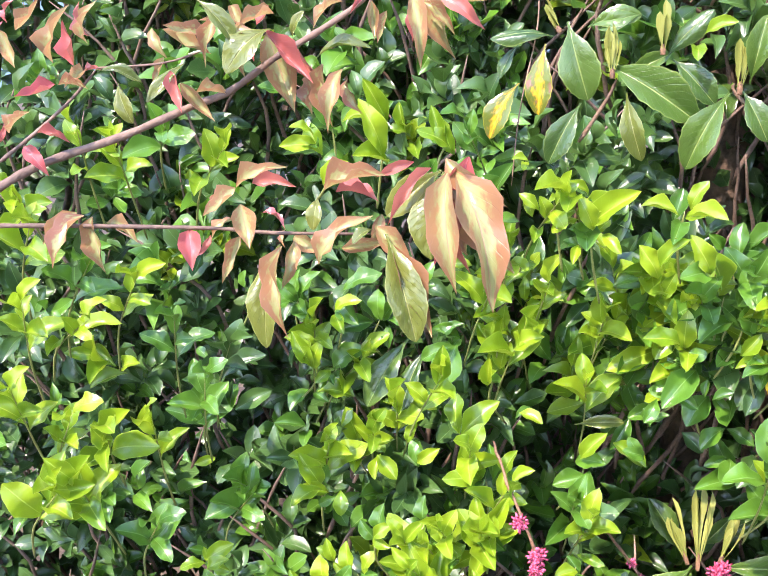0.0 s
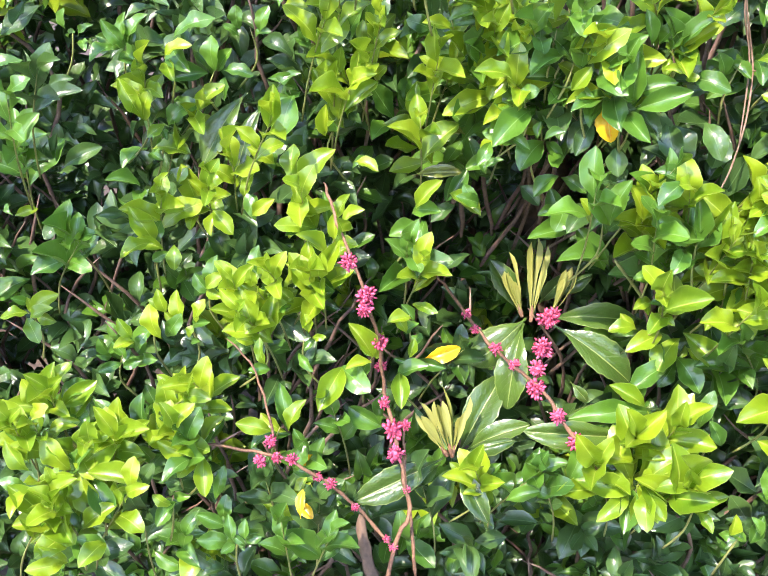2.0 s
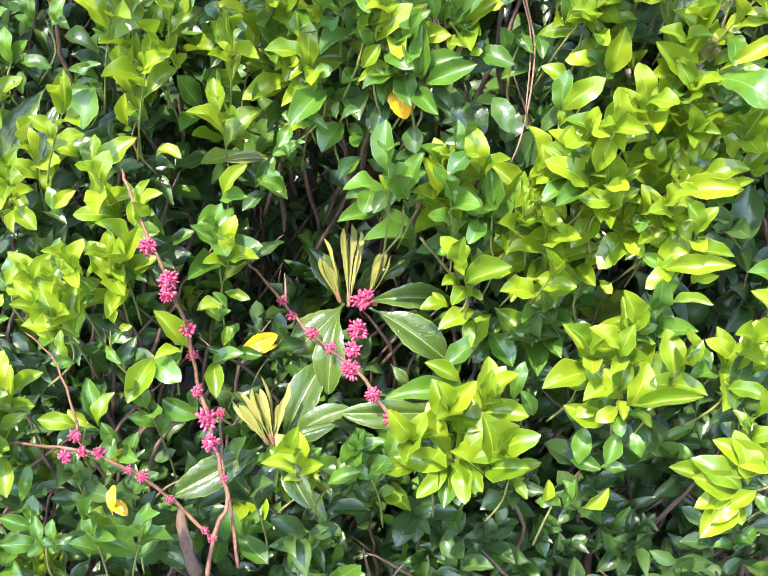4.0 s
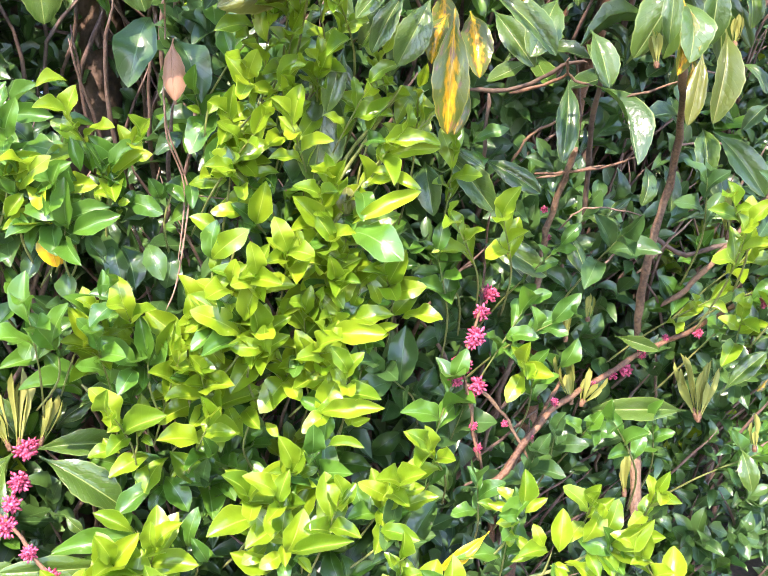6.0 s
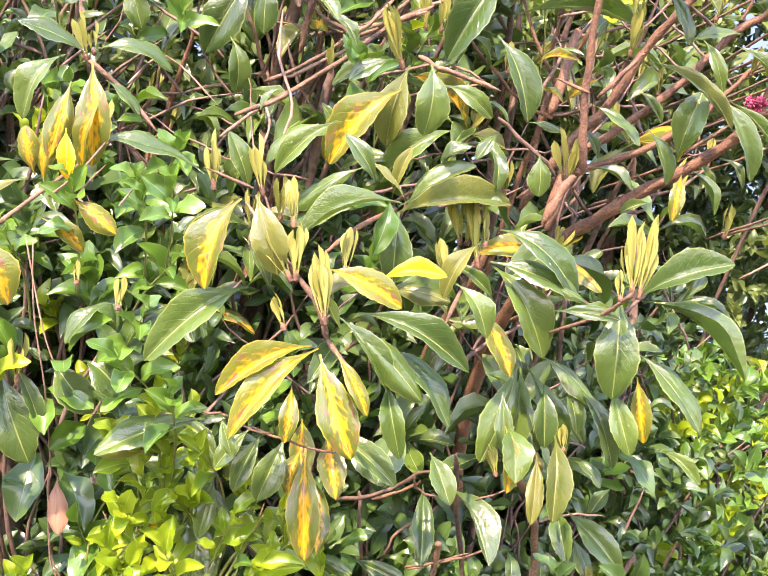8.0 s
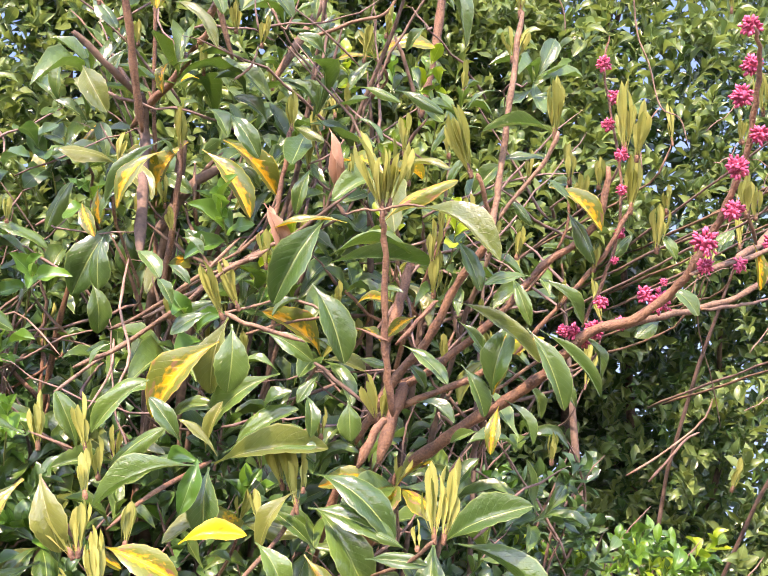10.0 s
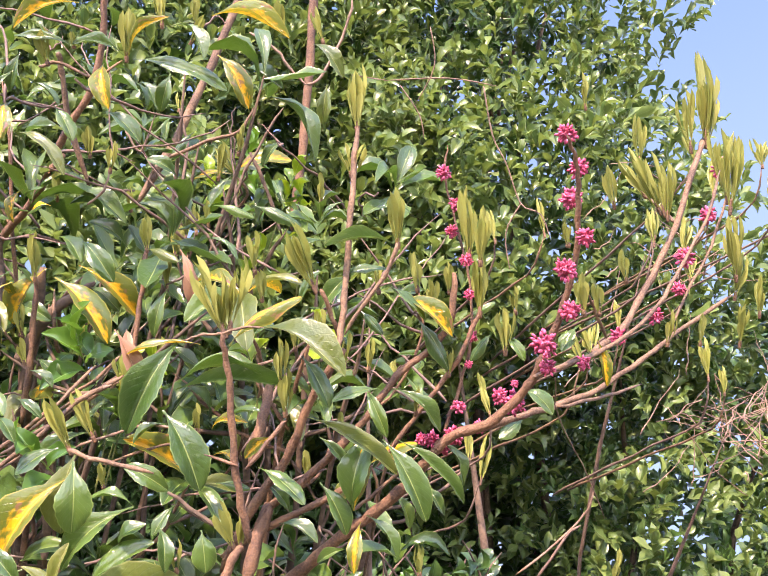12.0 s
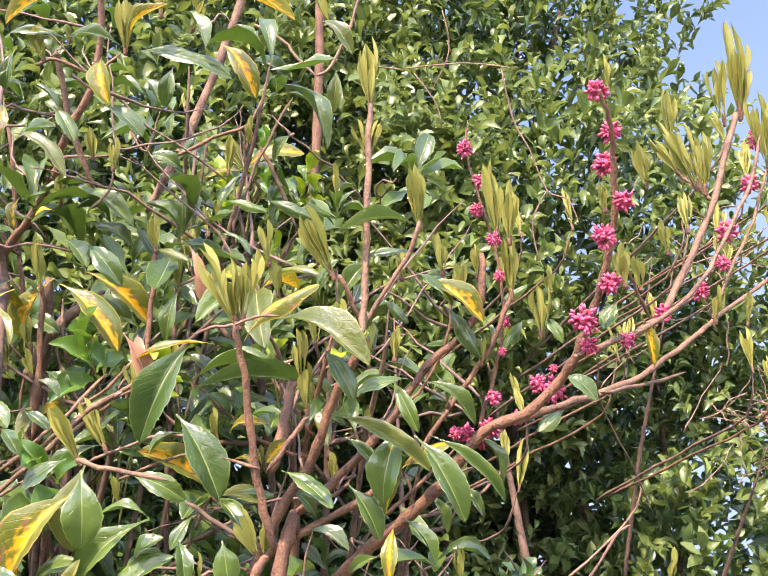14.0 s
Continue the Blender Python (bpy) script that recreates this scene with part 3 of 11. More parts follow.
# ---- the large-leaved shrubs' inner branches and rosettes ----
def inner_face(x, z):
    return 1.06 - 0.34 * min(max((x - 0.45) / 0.6, 0), 1) - 0.10 * min(max((z - 1.9) / 0.5, 0), 1)


def inner_shrub(x0, x1, z0, z1, roots, shoots, sprays, twigs, seed, label, near=0.10, deep=0.42):
    """Branches, thin twigs, a few whorls and scattered leaves that fill a shrub behind its outer shoots."""
    rng = random.Random(seed)
    shrub = thing("large_leaved_shrub", label, "shrub", "large-leaved shrubs")
    cx = (x0 + x1) / 2
    base = Vector((cx, inner_face(cx, z0) + 0.85, -0.04))
    for k in range(roots):
        x, z = x0 + (x1 - x0) * (k + rng.random()) / roots, rng.uniform(z0 + (z1 - z0) * 0.45, z1)
        y = inner_face(x, z) + rng.uniform(near + 0.08, deep)
        low = Vector((cx + (x - cx) * 0.35 + rng.uniform(-0.1, 0.1), base.y + rng.uniform(-0.15, 0.1), z0 * rng.uniform(0.6, 0.95)))
        mid = Vector((cx + (x - cx) * 0.6 + rng.uniform(-0.06, 0.06), (y + base.y) / 2, (z0 + z) / 2))
        r = rng.uniform(0.004, 0.009)
        # mostly the darker bark, so the thicket's shade sits in the branch colour
        bark = rng.choice((M_BARK, M_BARK, M_REDSTEM))
        stem(shrub, (base + Vector((rng.uniform(-0.08, 0.08), rng.uniform(-0.05, 0.05), 0)), low, mid, (x, y, z)), (r * 1.3, r, r * 0.8, 0.004), bark, "branch", wobble=0.005, seed=k)
        for j in range(3):
            p = mid.lerp(Vector((x, y, z)), rng.uniform(0.0, 0.7))
            q = p + Vector((rng.uniform(-0.2, 0.2), rng.uniform(-0.12, 0.05), rng.uniform(0.06, 0.22)))
            stem(shrub, (p, p.lerp(q, 0.5) + Vector((rng.uniform(-0.02, 0.02), 0, rng.uniform(-0.03, 0.01))), q), (r * 0.55, r * 0.45, 0.0024), bark, "branch", wobble=0.003, seed=k * 9 + j)
            if rng.random() < 0.55:
                bud_tuft(shrub, q, q + Vector((rng.uniform(-0.015, 0.015), -0.01, rng.uniform(0.035, 0.06))), 4, rng.randint(0, 999))
    for k in range(shoots):
        x, z = rng.uniform(x0, x1), rng.uniform(z0, z1)
        y = inner_face(x, z) + rng.uniform(near + 0.05, deep)
        way = (rng.uniform(-0.5, 0.4), -rng.uniform(0.2, 0.8), rng.uniform(0.3, 1.0))
        rosette(shrub, rng, (x, y, z), way, rng.randint(4, 6), rng.uniform(0.085, 0.115))
    poses = []
    for k in range(sprays):
        x, z = rng.uniform(x0, x1), rng.uniform(z0 - 0.1, z1)
        at = (x, inner_face(x, z) + rng.uniform(near + 0.16, deep + 0.25), z)
        poses += spray_poses(rng, at, (rng.uniform(-0.5, 0.5), -rng.uniform(0.2, 0.9), rng.uniform(0.2, 1.0)), rng.randint(4, 7), rng.uniform(0.075, 0.11), 0.38, 0.03, 95)
    leaf_mass("inner_foliage", shrub, "large", poses, M_LARGE, 5)
    bm = bmesh.new()
    for k in range(twigs):
        x, z = rng.uniform(x0, x1), rng.uniform(z0, z1)
        p = Vector((x, inner_face(x, z) + rng.uniform(near, deep) + 0.10, z))
        d = Vector((rng.uniform(-0.13, 0.13), rng.uniform(-0.06, 0.06), rng.uniform(-0.02, 0.12)))
        tube(bm, (p - d, p + Vector((rng.uniform(-0.02, 0.02), 0, rng.uniform(-0.02, 0.02))), p + d), (rng.uniform(0.0016, 0.0036), 0.0011), 5, 0.004, k)
    tagged(part("twig_tangle", bm, M_TWIG, shrub), "tangle of thin dry brown twigs", "", "", "stuff")


inner_shrub(0.25, 0.75, 1.45, 2.35, 5, 7, 22, 45, 51, "large-leaved shrub with a tangle of brown stems", 0.22, 0.5)
inner_shrub(0.70, 1.15, 1.50, 2.75, 9, 7, 60, 60, 52, "dense large-leaved shrub with many brown upright branches", 0.16, 0.5)
inner_shrub(1.05, 1.40, 1.45, 2.35, 6, 3, 26, 45, 53, "large-leaved shrub with spreading red-brown branches", 0.16, 0.5)


# ---- dry brush between the trees ----
def dry_brush(cx, cy, cz, wide, high, count, seed):
    rng = random.Random(seed)
    brush = thing("dry_brush", "tangle of thin dry brown branches without leaves", "dry branches")
    stem(brush, ((cx + 0.2, cy + 1.1, -0.05), (cx + 0.15, cy + 1.0, cz * 0.6), (cx, cy + 0.1, cz)), (0.012, 0.008, 0.003), M_TWIG, "branch")
    bm = bmesh.new()
    for i in range(count):
        p = Vector((cx + rng.gauss(0, wide), cy + rng.uniform(-0.1, 0.25), cz + rng.gauss(0, high)))
        d = Vector((rng.uniform(-0.12, 0.12), rng.uniform(-0.05, 0.05), rng.uniform(-0.03, 0.09)))
        tube(bm, (p - d, p + Vector((0, 0, rng.uniform(-0.03, 0.03))), p + d), (rng.uniform(0.0012, 0.0024), 0.0008), 5, 0.004, i)
    tagged(part("twig_tangle", bm, M_DRY, brush), "thin dry twigs", "", "", "stuff")


dry_brush(2.52, 1.45, 2.07, 0.09, 0.045, 70, 71)
dry_brush(2.42, 1.50, 2.55, 0.10, 0.16, 26, 72)

# ---- the plants in front, shoot by shoot ----
plant = thing("hedge_shrub", "glossy green hedge shrub with bright young leaves above dark gaps", "shrub", "hedge shrubs")
stem(plant, ((-0.04, 1.85, -0.04), (-0.06, 1.80, 0.54), (-0.01, 1.67, 0.87)), (0.010, 0.007, 0.003), M_BARK, "trunk", wobble=0.003)
stem(plant, ((0.043, 1.317, 1.087), (0.072, 1.293, 1.127), (0.065, 1.279, 1.166)), (0.0024, 0.0018), M_GREENSTEM, "twig", sides=5)
stem(plant, ((-0.027, 1.337, 0.948), (-0.047, 1.313, 0.988), (-0.042, 1.299, 1.027)), (0.0024, 0.0018), M_GREENSTEM, "twig", sides=5)
stem(plant, ((-0.083, 1.260, 0.906), (-0.084, 1.236, 0.946), (-0.083, 1.222, 0.985)), (0.0024, 0.0018), M_GREENSTEM, "twig", sides=5)
stem(plant, ((0.122, 1.211, 0.949), (0.119, 1.187, 0.989), (0.113, 1.173, 1.028)), (0.0024, 0.0018), M_GREENSTEM, "twig", sides=5)
stem(plant, ((0.089, 1.162, 0.910), (0.104, 1.138, 0.950), (0.113, 1.124, 0.989)), (0.0024, 0.0018), M_GREENSTEM, "twig", sides=5)
stem(plant, ((0.010, 1.208, 0.872), (-0.011, 1.184, 0.912), (-0.010, 1.170, 0.951)), (0.0024, 0.0018), M_GREENSTEM, "twig", sides=5)
stem(plant, ((0.141, 1.282, 1.058), (0.115, 1.258, 1.098), (0.125, 1.244, 1.137)), (0.0024, 0.0018), M_GREENSTEM, "twig", sides=5)
stem(plant, ((-0.081, 1.317, 1.130), (-0.073, 1.292, 1.170), (-0.077, 1.278, 1.209)), (0.0024, 0.0018), M_GREENSTEM, "twig", sides=5)
stem(plant, ((-0.001, 1.324, 1.156), (0.024, 1.300, 1.196), (0.015, 1.286, 1.235)), (0.0024, 0.0018), M_GREENSTEM, "twig", sides=5)
stem(plant, ((-0.001, 1.332, 1.105), (-0.034, 1.308, 1.145), (-0.025, 1.294, 1.184)), (0.0024, 0.0018), M_GREENSTEM, "twig", sides=5)
stem(plant, ((-0.133, 1.310, 1.057), (-0.104, 1.286, 1.097), (-0.105, 1.272, 1.136)), (0.0024, 0.0018), M_GREENSTEM, "twig", sides=5)
stem(plant, ((-0.103, 1.319, 1.126), (-0.131, 1.295, 1.166), (-0.129, 1.281, 1.205)), (0.0024, 0.0018), M_GREENSTEM, "twig", sides=5)
stem(plant, ((-0.109, 1.348, 1.022), (-0.094, 1.324, 1.062), (-0.092, 1.310, 1.101)), (0.0024, 0.0018), M_GREENSTEM, "twig", sides=5)
stem(plant, ((-0.213, 1.300, 1.141), (-0.191, 1.276, 1.181), (-0.185, 1.262, 1.220)), (0.0024, 0.0018), M_GREENSTEM, "twig", sides=5)
leaf(plant, "large", (0.012, 1.313, 1.155), (-0.037, 1.288, 1.067), 0.45, 4)
leaf(plant, "large", (0.036, 1.299, 1.149), (0.004, 1.275, 1.054), 0.36, 14)
leaf(plant, "mature", (0.072, 1.266, 1.161), (0.060, 1.246, 1.113), 0.82, -1)
leaf(plant, "dark", (0.065, 1.310, 1.107), (0.037, 1.290, 1.081), 0.73, -15)
leaf(plant, "young", (-0.048, 1.305, 1.016), (-0.065, 1.290, 1.065), 0.62, 10)
leaf(plant, "young", (-0.037, 1.289, 1.030), (-0.005, 1.293, 1.065), 0.64, 4)
leaf(plant, "young", (-0.051, 1.267, 1.012), (-0.093, 1.252, 1.016), 0.54, -1)
leaf(plant, "young", (-0.087, 1.235, 0.978), (-0.114, 1.216, 1.026), 0.53, 18)
leaf(plant, "young", (-0.079, 1.204, 0.984), (-0.114, 1.171, 0.975), 0.56, 19)
leaf(plant, "young", (-0.059, 1.210, 0.984), (-0.056, 1.195, 0.957), 0.68, -12)
leaf(plant, "young", (-0.019, 1.244, 1.020), (0.008, 1.227, 0.996), 0.63, -8)
leaf(plant, "young", (0.019, 1.242, 1.038), (0.028, 1.239, 1.069), 0.50, 3)
leaf(plant, "young", (0.032, 1.205, 1.027), (0.058, 1.195, 1.051), 0.53, 18)
leaf(plant, "young", (0.108, 1.173, 1.025), (0.082, 1.156, 1.071), 0.63, -14)
leaf(plant, "young", (0.110, 1.167, 1.024), (0.062, 1.140, 1.034), 0.49, 3)
leaf(plant, "young", (0.082, 1.203, 1.066), (0.125, 1.200, 1.112), 0.48, 3)
leaf(plant, "mature", (0.121, 1.172, 1.024), (0.114, 1.175, 1.068), 0.38, 21)
leaf(plant, "young", (0.133, 1.143, 1.041), (0.144, 1.133, 1.077), 0.51, -15)
leaf(plant, "young", (0.148, 1.200, 1.099), (0.175, 1.183, 1.093), 0.59, -20)
leaf(plant, "young", (0.112, 1.123, 0.983), (0.100, 1.126, 1.023), 0.53, -7)
leaf(plant, "young", (0.114, 1.120, 0.987), (0.135, 1.107, 1.031), 0.46, 21)
leaf(plant, "mature", (0.046, 1.167, 0.967), (0.044, 1.170, 1.002), 0.62, -20)
leaf(plant, "mature", (-0.006, 1.179, 0.945), (-0.004, 1.179, 0.984), 0.62, -15)
leaf(plant, "young", (0.058, 1.121, 0.969), (0.063, 1.115, 0.996), 0.60, 20)
leaf(plant, "young", (0.052, 1.261, 1.078), (0.019, 1.249, 1.099), 0.51, 0)
leaf(plant, "young", (-0.014, 1.157, 0.949), (0.008, 1.153, 0.970), 0.62, 5)
leaf(plant, "mature", (0.082, 1.295, 1.220), (0.079, 1.285, 1.251), 0.61, 9)
leaf(plant, "young", (0.054, 1.256, 1.261), (0.084, 1.248, 1.264), 0.55, 0)
leaf(plant, "young", (0.150, 1.244, 1.225), (0.147, 1.239, 1.255), 0.51, 3)
leaf(plant, "young", (0.167, 1.241, 1.193), (0.168, 1.229, 1.227), 0.52, -19)
leaf(plant, "young", (0.126, 1.245, 1.139), (0.132, 1.237, 1.177), 0.63, -6)
leaf(plant, "young", (0.138, 1.248, 1.139), (0.155, 1.235, 1.175), 0.57, -19)
leaf(plant, "young", (0.112, 1.233, 1.121), (0.111, 1.218, 1.160), 0.44, -1)
leaf(plant, "mature", (-0.074, 1.287, 1.217), (-0.025, 1.282, 1.242), 0.50, -8)
leaf(plant, "mature", (0.004, 1.281, 1.232), (0.000, 1.269, 1.260), 0.70, -5)
leaf(plant, "mature", (0.027, 1.286, 1.230), (0.037, 1.282, 1.261), 0.62, 10)
leaf(plant, "mature", (-0.024, 1.288, 1.181), (-0.029, 1.281, 1.223), 0.64, -11)
leaf(plant, "mature", (-0.035, 1.302, 1.176), (-0.078, 1.279, 1.167), 0.53, -17)
leaf(plant, "mature", (-0.015, 1.287, 1.182), (0.022, 1.279, 1.179), 0.54, -2)
leaf(plant, "mature", (0.076, 1.284, 1.165), (0.040, 1.274, 1.178), 0.50, 6)
leaf(plant, "mature", (0.047, 1.281, 1.159), (0.079, 1.272, 1.187), 0.49, -16)
leaf(plant, "young", (-0.103, 1.275, 1.142), (-0.142, 1.257, 1.159), 0.54, 14)
leaf(plant, "young", (-0.107, 1.265, 1.123), (-0.132, 1.252, 1.169), 0.43, 6)
leaf(plant, "mature", (-0.129, 1.285, 1.201), (-0.155, 1.269, 1.232), 0.48, -9)
leaf(plant, "mature", (-0.131, 1.284, 1.201), (-0.128, 1.276, 1.243), 0.40, -3)
leaf(plant, "mature", (-0.125, 1.277, 1.203), (-0.101, 1.271, 1.242), 0.54, -15)
leaf(plant, "mature", (-0.131, 1.271, 1.200), (-0.161, 1.239, 1.186), 0.60, 21)
leaf(plant, "young", (-0.081, 1.266, 1.193), (-0.047, 1.253, 1.212), 0.54, -12)
leaf(plant, "mature", (-0.086, 1.322, 1.104), (-0.045, 1.311, 1.141), 0.63, 0)
leaf(plant, "young", (-0.086, 1.294, 1.111), (-0.104, 1.278, 1.097), 0.59, -19)
leaf(plant, "young", (-0.104, 1.309, 1.077), (-0.055, 1.304, 1.075), 0.64, -20)
leaf(plant, "mature", (-0.112, 1.319, 1.075), (-0.137, 1.292, 1.053), 0.65, 17)
leaf(plant, "mature", (-0.116, 1.297, 1.032), (-0.155, 1.273, 1.042), 0.48, 10)
leaf(plant, "dark", (-0.213, 1.263, 1.054), (-0.229, 1.253, 1.104), 0.52, 1)
leaf(plant, "dark", (-0.218, 1.263, 1.052), (-0.241, 1.239, 1.077), 0.52, -6)
leaf(plant, "dark", (-0.213, 1.269, 1.053), (-0.206, 1.258, 1.099), 0.41, 12)
leaf(plant, "dark", (-0.207, 1.285, 1.053), (-0.161, 1.290, 1.080), 0.52, 13)
leaf(plant, "dark", (-0.233, 1.255, 1.087), (-0.262, 1.228, 1.105), 0.49, 13)
leaf(plant, "young", (-0.232, 1.176, 1.017), (-0.207, 1.180, 1.026), 0.52, 15)
leaf(plant, "dark", (-0.125, 1.275, 0.996), (-0.160, 1.256, 1.001), 0.45, 1)
leaf(plant, "dark", (-0.201, 1.237, 0.998), (-0.213, 1.216, 0.979), 0.64, -21)
leaf(plant, "mature", (-0.188, 1.245, 1.220), (-0.188, 1.240, 1.244), 0.68, -18)
leaf(plant, "mature", (-0.182, 1.274, 1.211), (-0.163, 1.267, 1.226), 0.48, 0)
leaf(plant, "dark", (-0.223, 1.282, 1.147), (-0.191, 1.282, 1.161), 0.50, 6)
leaf(plant, "mature", (-0.241, 1.230, 1.091), (-0.217, 1.231, 1.132), 0.39, -7)
leaf(plant, "mature", (-0.247, 1.224, 1.153), (-0.224, 1.221, 1.166), 0.53, -5)
shoot(plant, "mature", (-0.164, 1.226, 0.954), (-0.095, -0.800, 0.593), 6, 0.052, seed=67)
shoot(plant, "mature", (-0.237, 1.246, 1.035), (0.157, -0.696, 0.700), 6, 0.058, seed=68)
shoot(plant, "mature", (-0.188, 1.205, 0.941), (0.399, -0.618, 0.677), 6, 0.051, seed=69)
shoot(plant, "dark", (-0.095, 1.326, 0.975), (0.327, -0.581, 0.745), 5, 0.049, seed=70)
shoot(plant, "young", (-0.027, 1.288, 1.008), (0.039, -0.751, 0.659), 6, 0.049, seed=71)
shoot(plant, "young", (-0.084, 1.263, 0.986), (0.113, -0.630, 0.769), 6, 0.048, seed=72)
shoot(plant, "young", (0.003, 1.288, 1.035), (0.002, -0.675, 0.738), 6, 0.049, seed=73)
shoot(plant, "young", (0.093, 1.189, 1.029), (-0.020, -0.804, 0.594), 6, 0.046, seed=74)
shoot(plant, "young", (0.120, 1.262, 1.133), (0.000, -0.741, 0.671), 6, 0.047, seed=75)
shoot(plant, "young", (0.147, 1.278, 1.162), (-0.346, -0.784, 0.515), 6, 0.048, seed=76)
shoot(plant, "young", (-0.111, 1.314, 1.127), (0.089, -0.684, 0.724), 6, 0.048, seed=77)
shoot(plant, "young", (-0.073, 1.340, 1.089), (0.436, -0.683, 0.586), 6, 0.050, seed=78)
shoot(plant, "young", (0.119, 1.147, 0.990), (0.227, -0.598, 0.769), 6, 0.045, seed=79)
shoot(plant, "young", (0.592, 1.050, 1.403), (0.44, -0.60, 0.57), 6, 0.042, seed=2705)
shoot(plant, "young", (0.633, 1.050, 1.401), (0.19, -0.46, 0.83), 7, 0.036, seed=3038)
shoot(plant, "young", (0.672, 1.040, 1.394), (-0.39, -0.66, 0.90), 5, 0.037, seed=2091)
shoot(plant, "young", (0.605, 1.030, 1.362), (-0.08, -0.45, 0.62), 6, 0.041, seed=1724)
shoot(plant, "young", (0.646, 1.000, 1.353), (0.09, -0.63, 0.65), 7, 0.037, seed=5572)
shoot(plant, "young", (0.697, 0.990, 1.344), (0.00, -0.70, 0.62), 5, 0.035, seed=9774)
shoot(plant, "young", (0.736, 0.990, 1.328), (-0.42, -0.46, 0.66), 7, 0.036, seed=1695)
shoot(plant, "young", (0.583, 1.020, 1.316), (0.43, -0.50, 0.64), 5, 0.041, seed=7189)
shoot(plant, "young", (0.625, 1.020, 1.310), (-0.11, -0.66, 0.65), 7, 0.039, seed=2680)
shoot(plant, "young", (0.676, 0.990, 1.308), (0.11, -0.68, 0.70), 6, 0.039, seed=4893)
shoot(plant, "young", (0.722, 0.980, 1.293), (0.39, -0.53, 0.60), 6, 0.038, seed=1187)
shoot(plant, "young", (0.571, 1.030, 1.269), (0.26, -0.70, 0.63), 6, 0.039, seed=3183)
shoot(plant, "young", (0.650, 1.010, 1.275), (-0.40, -0.59, 0.69), 7, 0.041, seed=5569)
shoot(plant, "young", (0.696, 0.980, 1.262), (0.21, -0.41, 0.52), 7, 0.034, seed=7048)
shoot(plant, "young", (0.759, 0.990, 1.307), (-0.22, -0.54, 0.74), 6, 0.035, seed=4035)
shoot(plant, "young", (0.805, 1.000, 1.251), (-0.17, -0.51, 0.74), 6, 0.040, seed=2718)
shoot(plant, "mature", (0.396, 1.080, 1.061), (-0.12, -0.55, 0.70), 5, 0.050, seed=2186)
shoot(plant, "mature", (0.440, 1.080, 1.085), (0.22, -0.53, 0.67), 5, 0.050, seed=9313)
shoot(plant, "mature", (0.469, 1.080, 1.033), (-0.20, -0.53, 0.63), 5, 0.050, seed=4943)
shoot(plant, "young", (0.501, 1.080, 1.067), (-0.29, -0.63, 0.75), 5, 0.050, seed=3028)
shoot(plant, "young", (0.535, 1.080, 1.086), (0.31, -0.69, 0.67), 5, 0.050, seed=2013)
shoot(plant, "young", (0.576, 1.080, 1.061), (0.05, -0.62, 0.79), 5, 0.050, seed=1763)
shoot(plant, "young", (0.531, 1.080, 1.020), (0.04, -0.54, 0.63), 5, 0.050, seed=9858)
shoot(plant, "young", (0.578, 1.080, 1.001), (-0.27, -0.59, 0.74), 5, 0.050, seed=3961)
shoot(plant, "young", (0.490, 1.080, 0.973), (-0.28, -0.67, 0.56), 5, 0.050, seed=2596)
shoot(plant, "young", (0.565, 1.080, 0.954), (0.03, -0.52, 0.52), 5, 0.050, seed=4374)
shoot(plant, "young", (0.120, 1.200, 1.245), (-0.00, -0.66, 0.73), 5, 0.048, seed=8628)
shoot(plant, "young", (0.160, 1.200, 1.211), (0.06, -0.64, 0.59), 5, 0.048, seed=3945)
shoot(plant, "young", (0.131, 1.200, 1.154), (0.14, -0.57, 0.67), 5, 0.048, seed=9604)
shoot(plant, "young", (0.229, 1.200, 1.177), (-0.00, -0.60, 0.63), 5, 0.048, seed=2199)
shoot(plant, "young", (0.251, 1.200, 1.238), (-0.27, -0.63, 0.73), 5, 0.048, seed=3490)
shoot(plant, "young", (0.033, 1.200, 1.092), (0.30, -0.63, 0.79), 5, 0.048, seed=2271)
shoot(plant, "young", (0.095, 1.200, 1.211), (0.19, -0.67, 0.76), 5, 0.048, seed=6140)
shoot(plant, "young", (0.224, 1.200, 1.104), (-0.11, -0.61, 0.65), 5, 0.048, seed=8474)
plant = thing("hedge_shrub", "upright green shrub with whorls of shiny yellow-green leaves", "shrub", "hedge shrubs")
stem(plant, ((0.33, 1.77, -0.04), (0.31, 1.72, 0.56), (0.36, 1.59, 0.90)), (0.010, 0.007, 0.003), M_BARK, "trunk", wobble=0.003)
stem(plant, ((0.327, 1.203, 1.184), (0.331, 1.179, 1.224), (0.331, 1.165, 1.263)), (0.0024, 0.0018), M_GREENSTEM, "twig", sides=5)
stem(plant, ((0.349, 1.136, 1.172), (0.360, 1.112, 1.212), (0.365, 1.098, 1.251)), (0.0024, 0.0018), M_GREENSTEM, "twig", sides=5)
stem(plant, ((0.398, 1.143, 1.127), (0.414, 1.119, 1.167), (0.415, 1.105, 1.206)), (0.0024, 0.0018), M_GREENSTEM, "twig", sides=5)
stem(plant, ((0.430, 1.126, 1.176), (0.433, 1.102, 1.216), (0.442, 1.088, 1.255)), (0.0024, 0.0018), M_GREENSTEM, "twig", sides=5)
stem(plant, ((0.392, 1.176, 1.137), (0.373, 1.152, 1.177), (0.372, 1.138, 1.216)), (0.0024, 0.0018), M_GREENSTEM, "twig", sides=5)
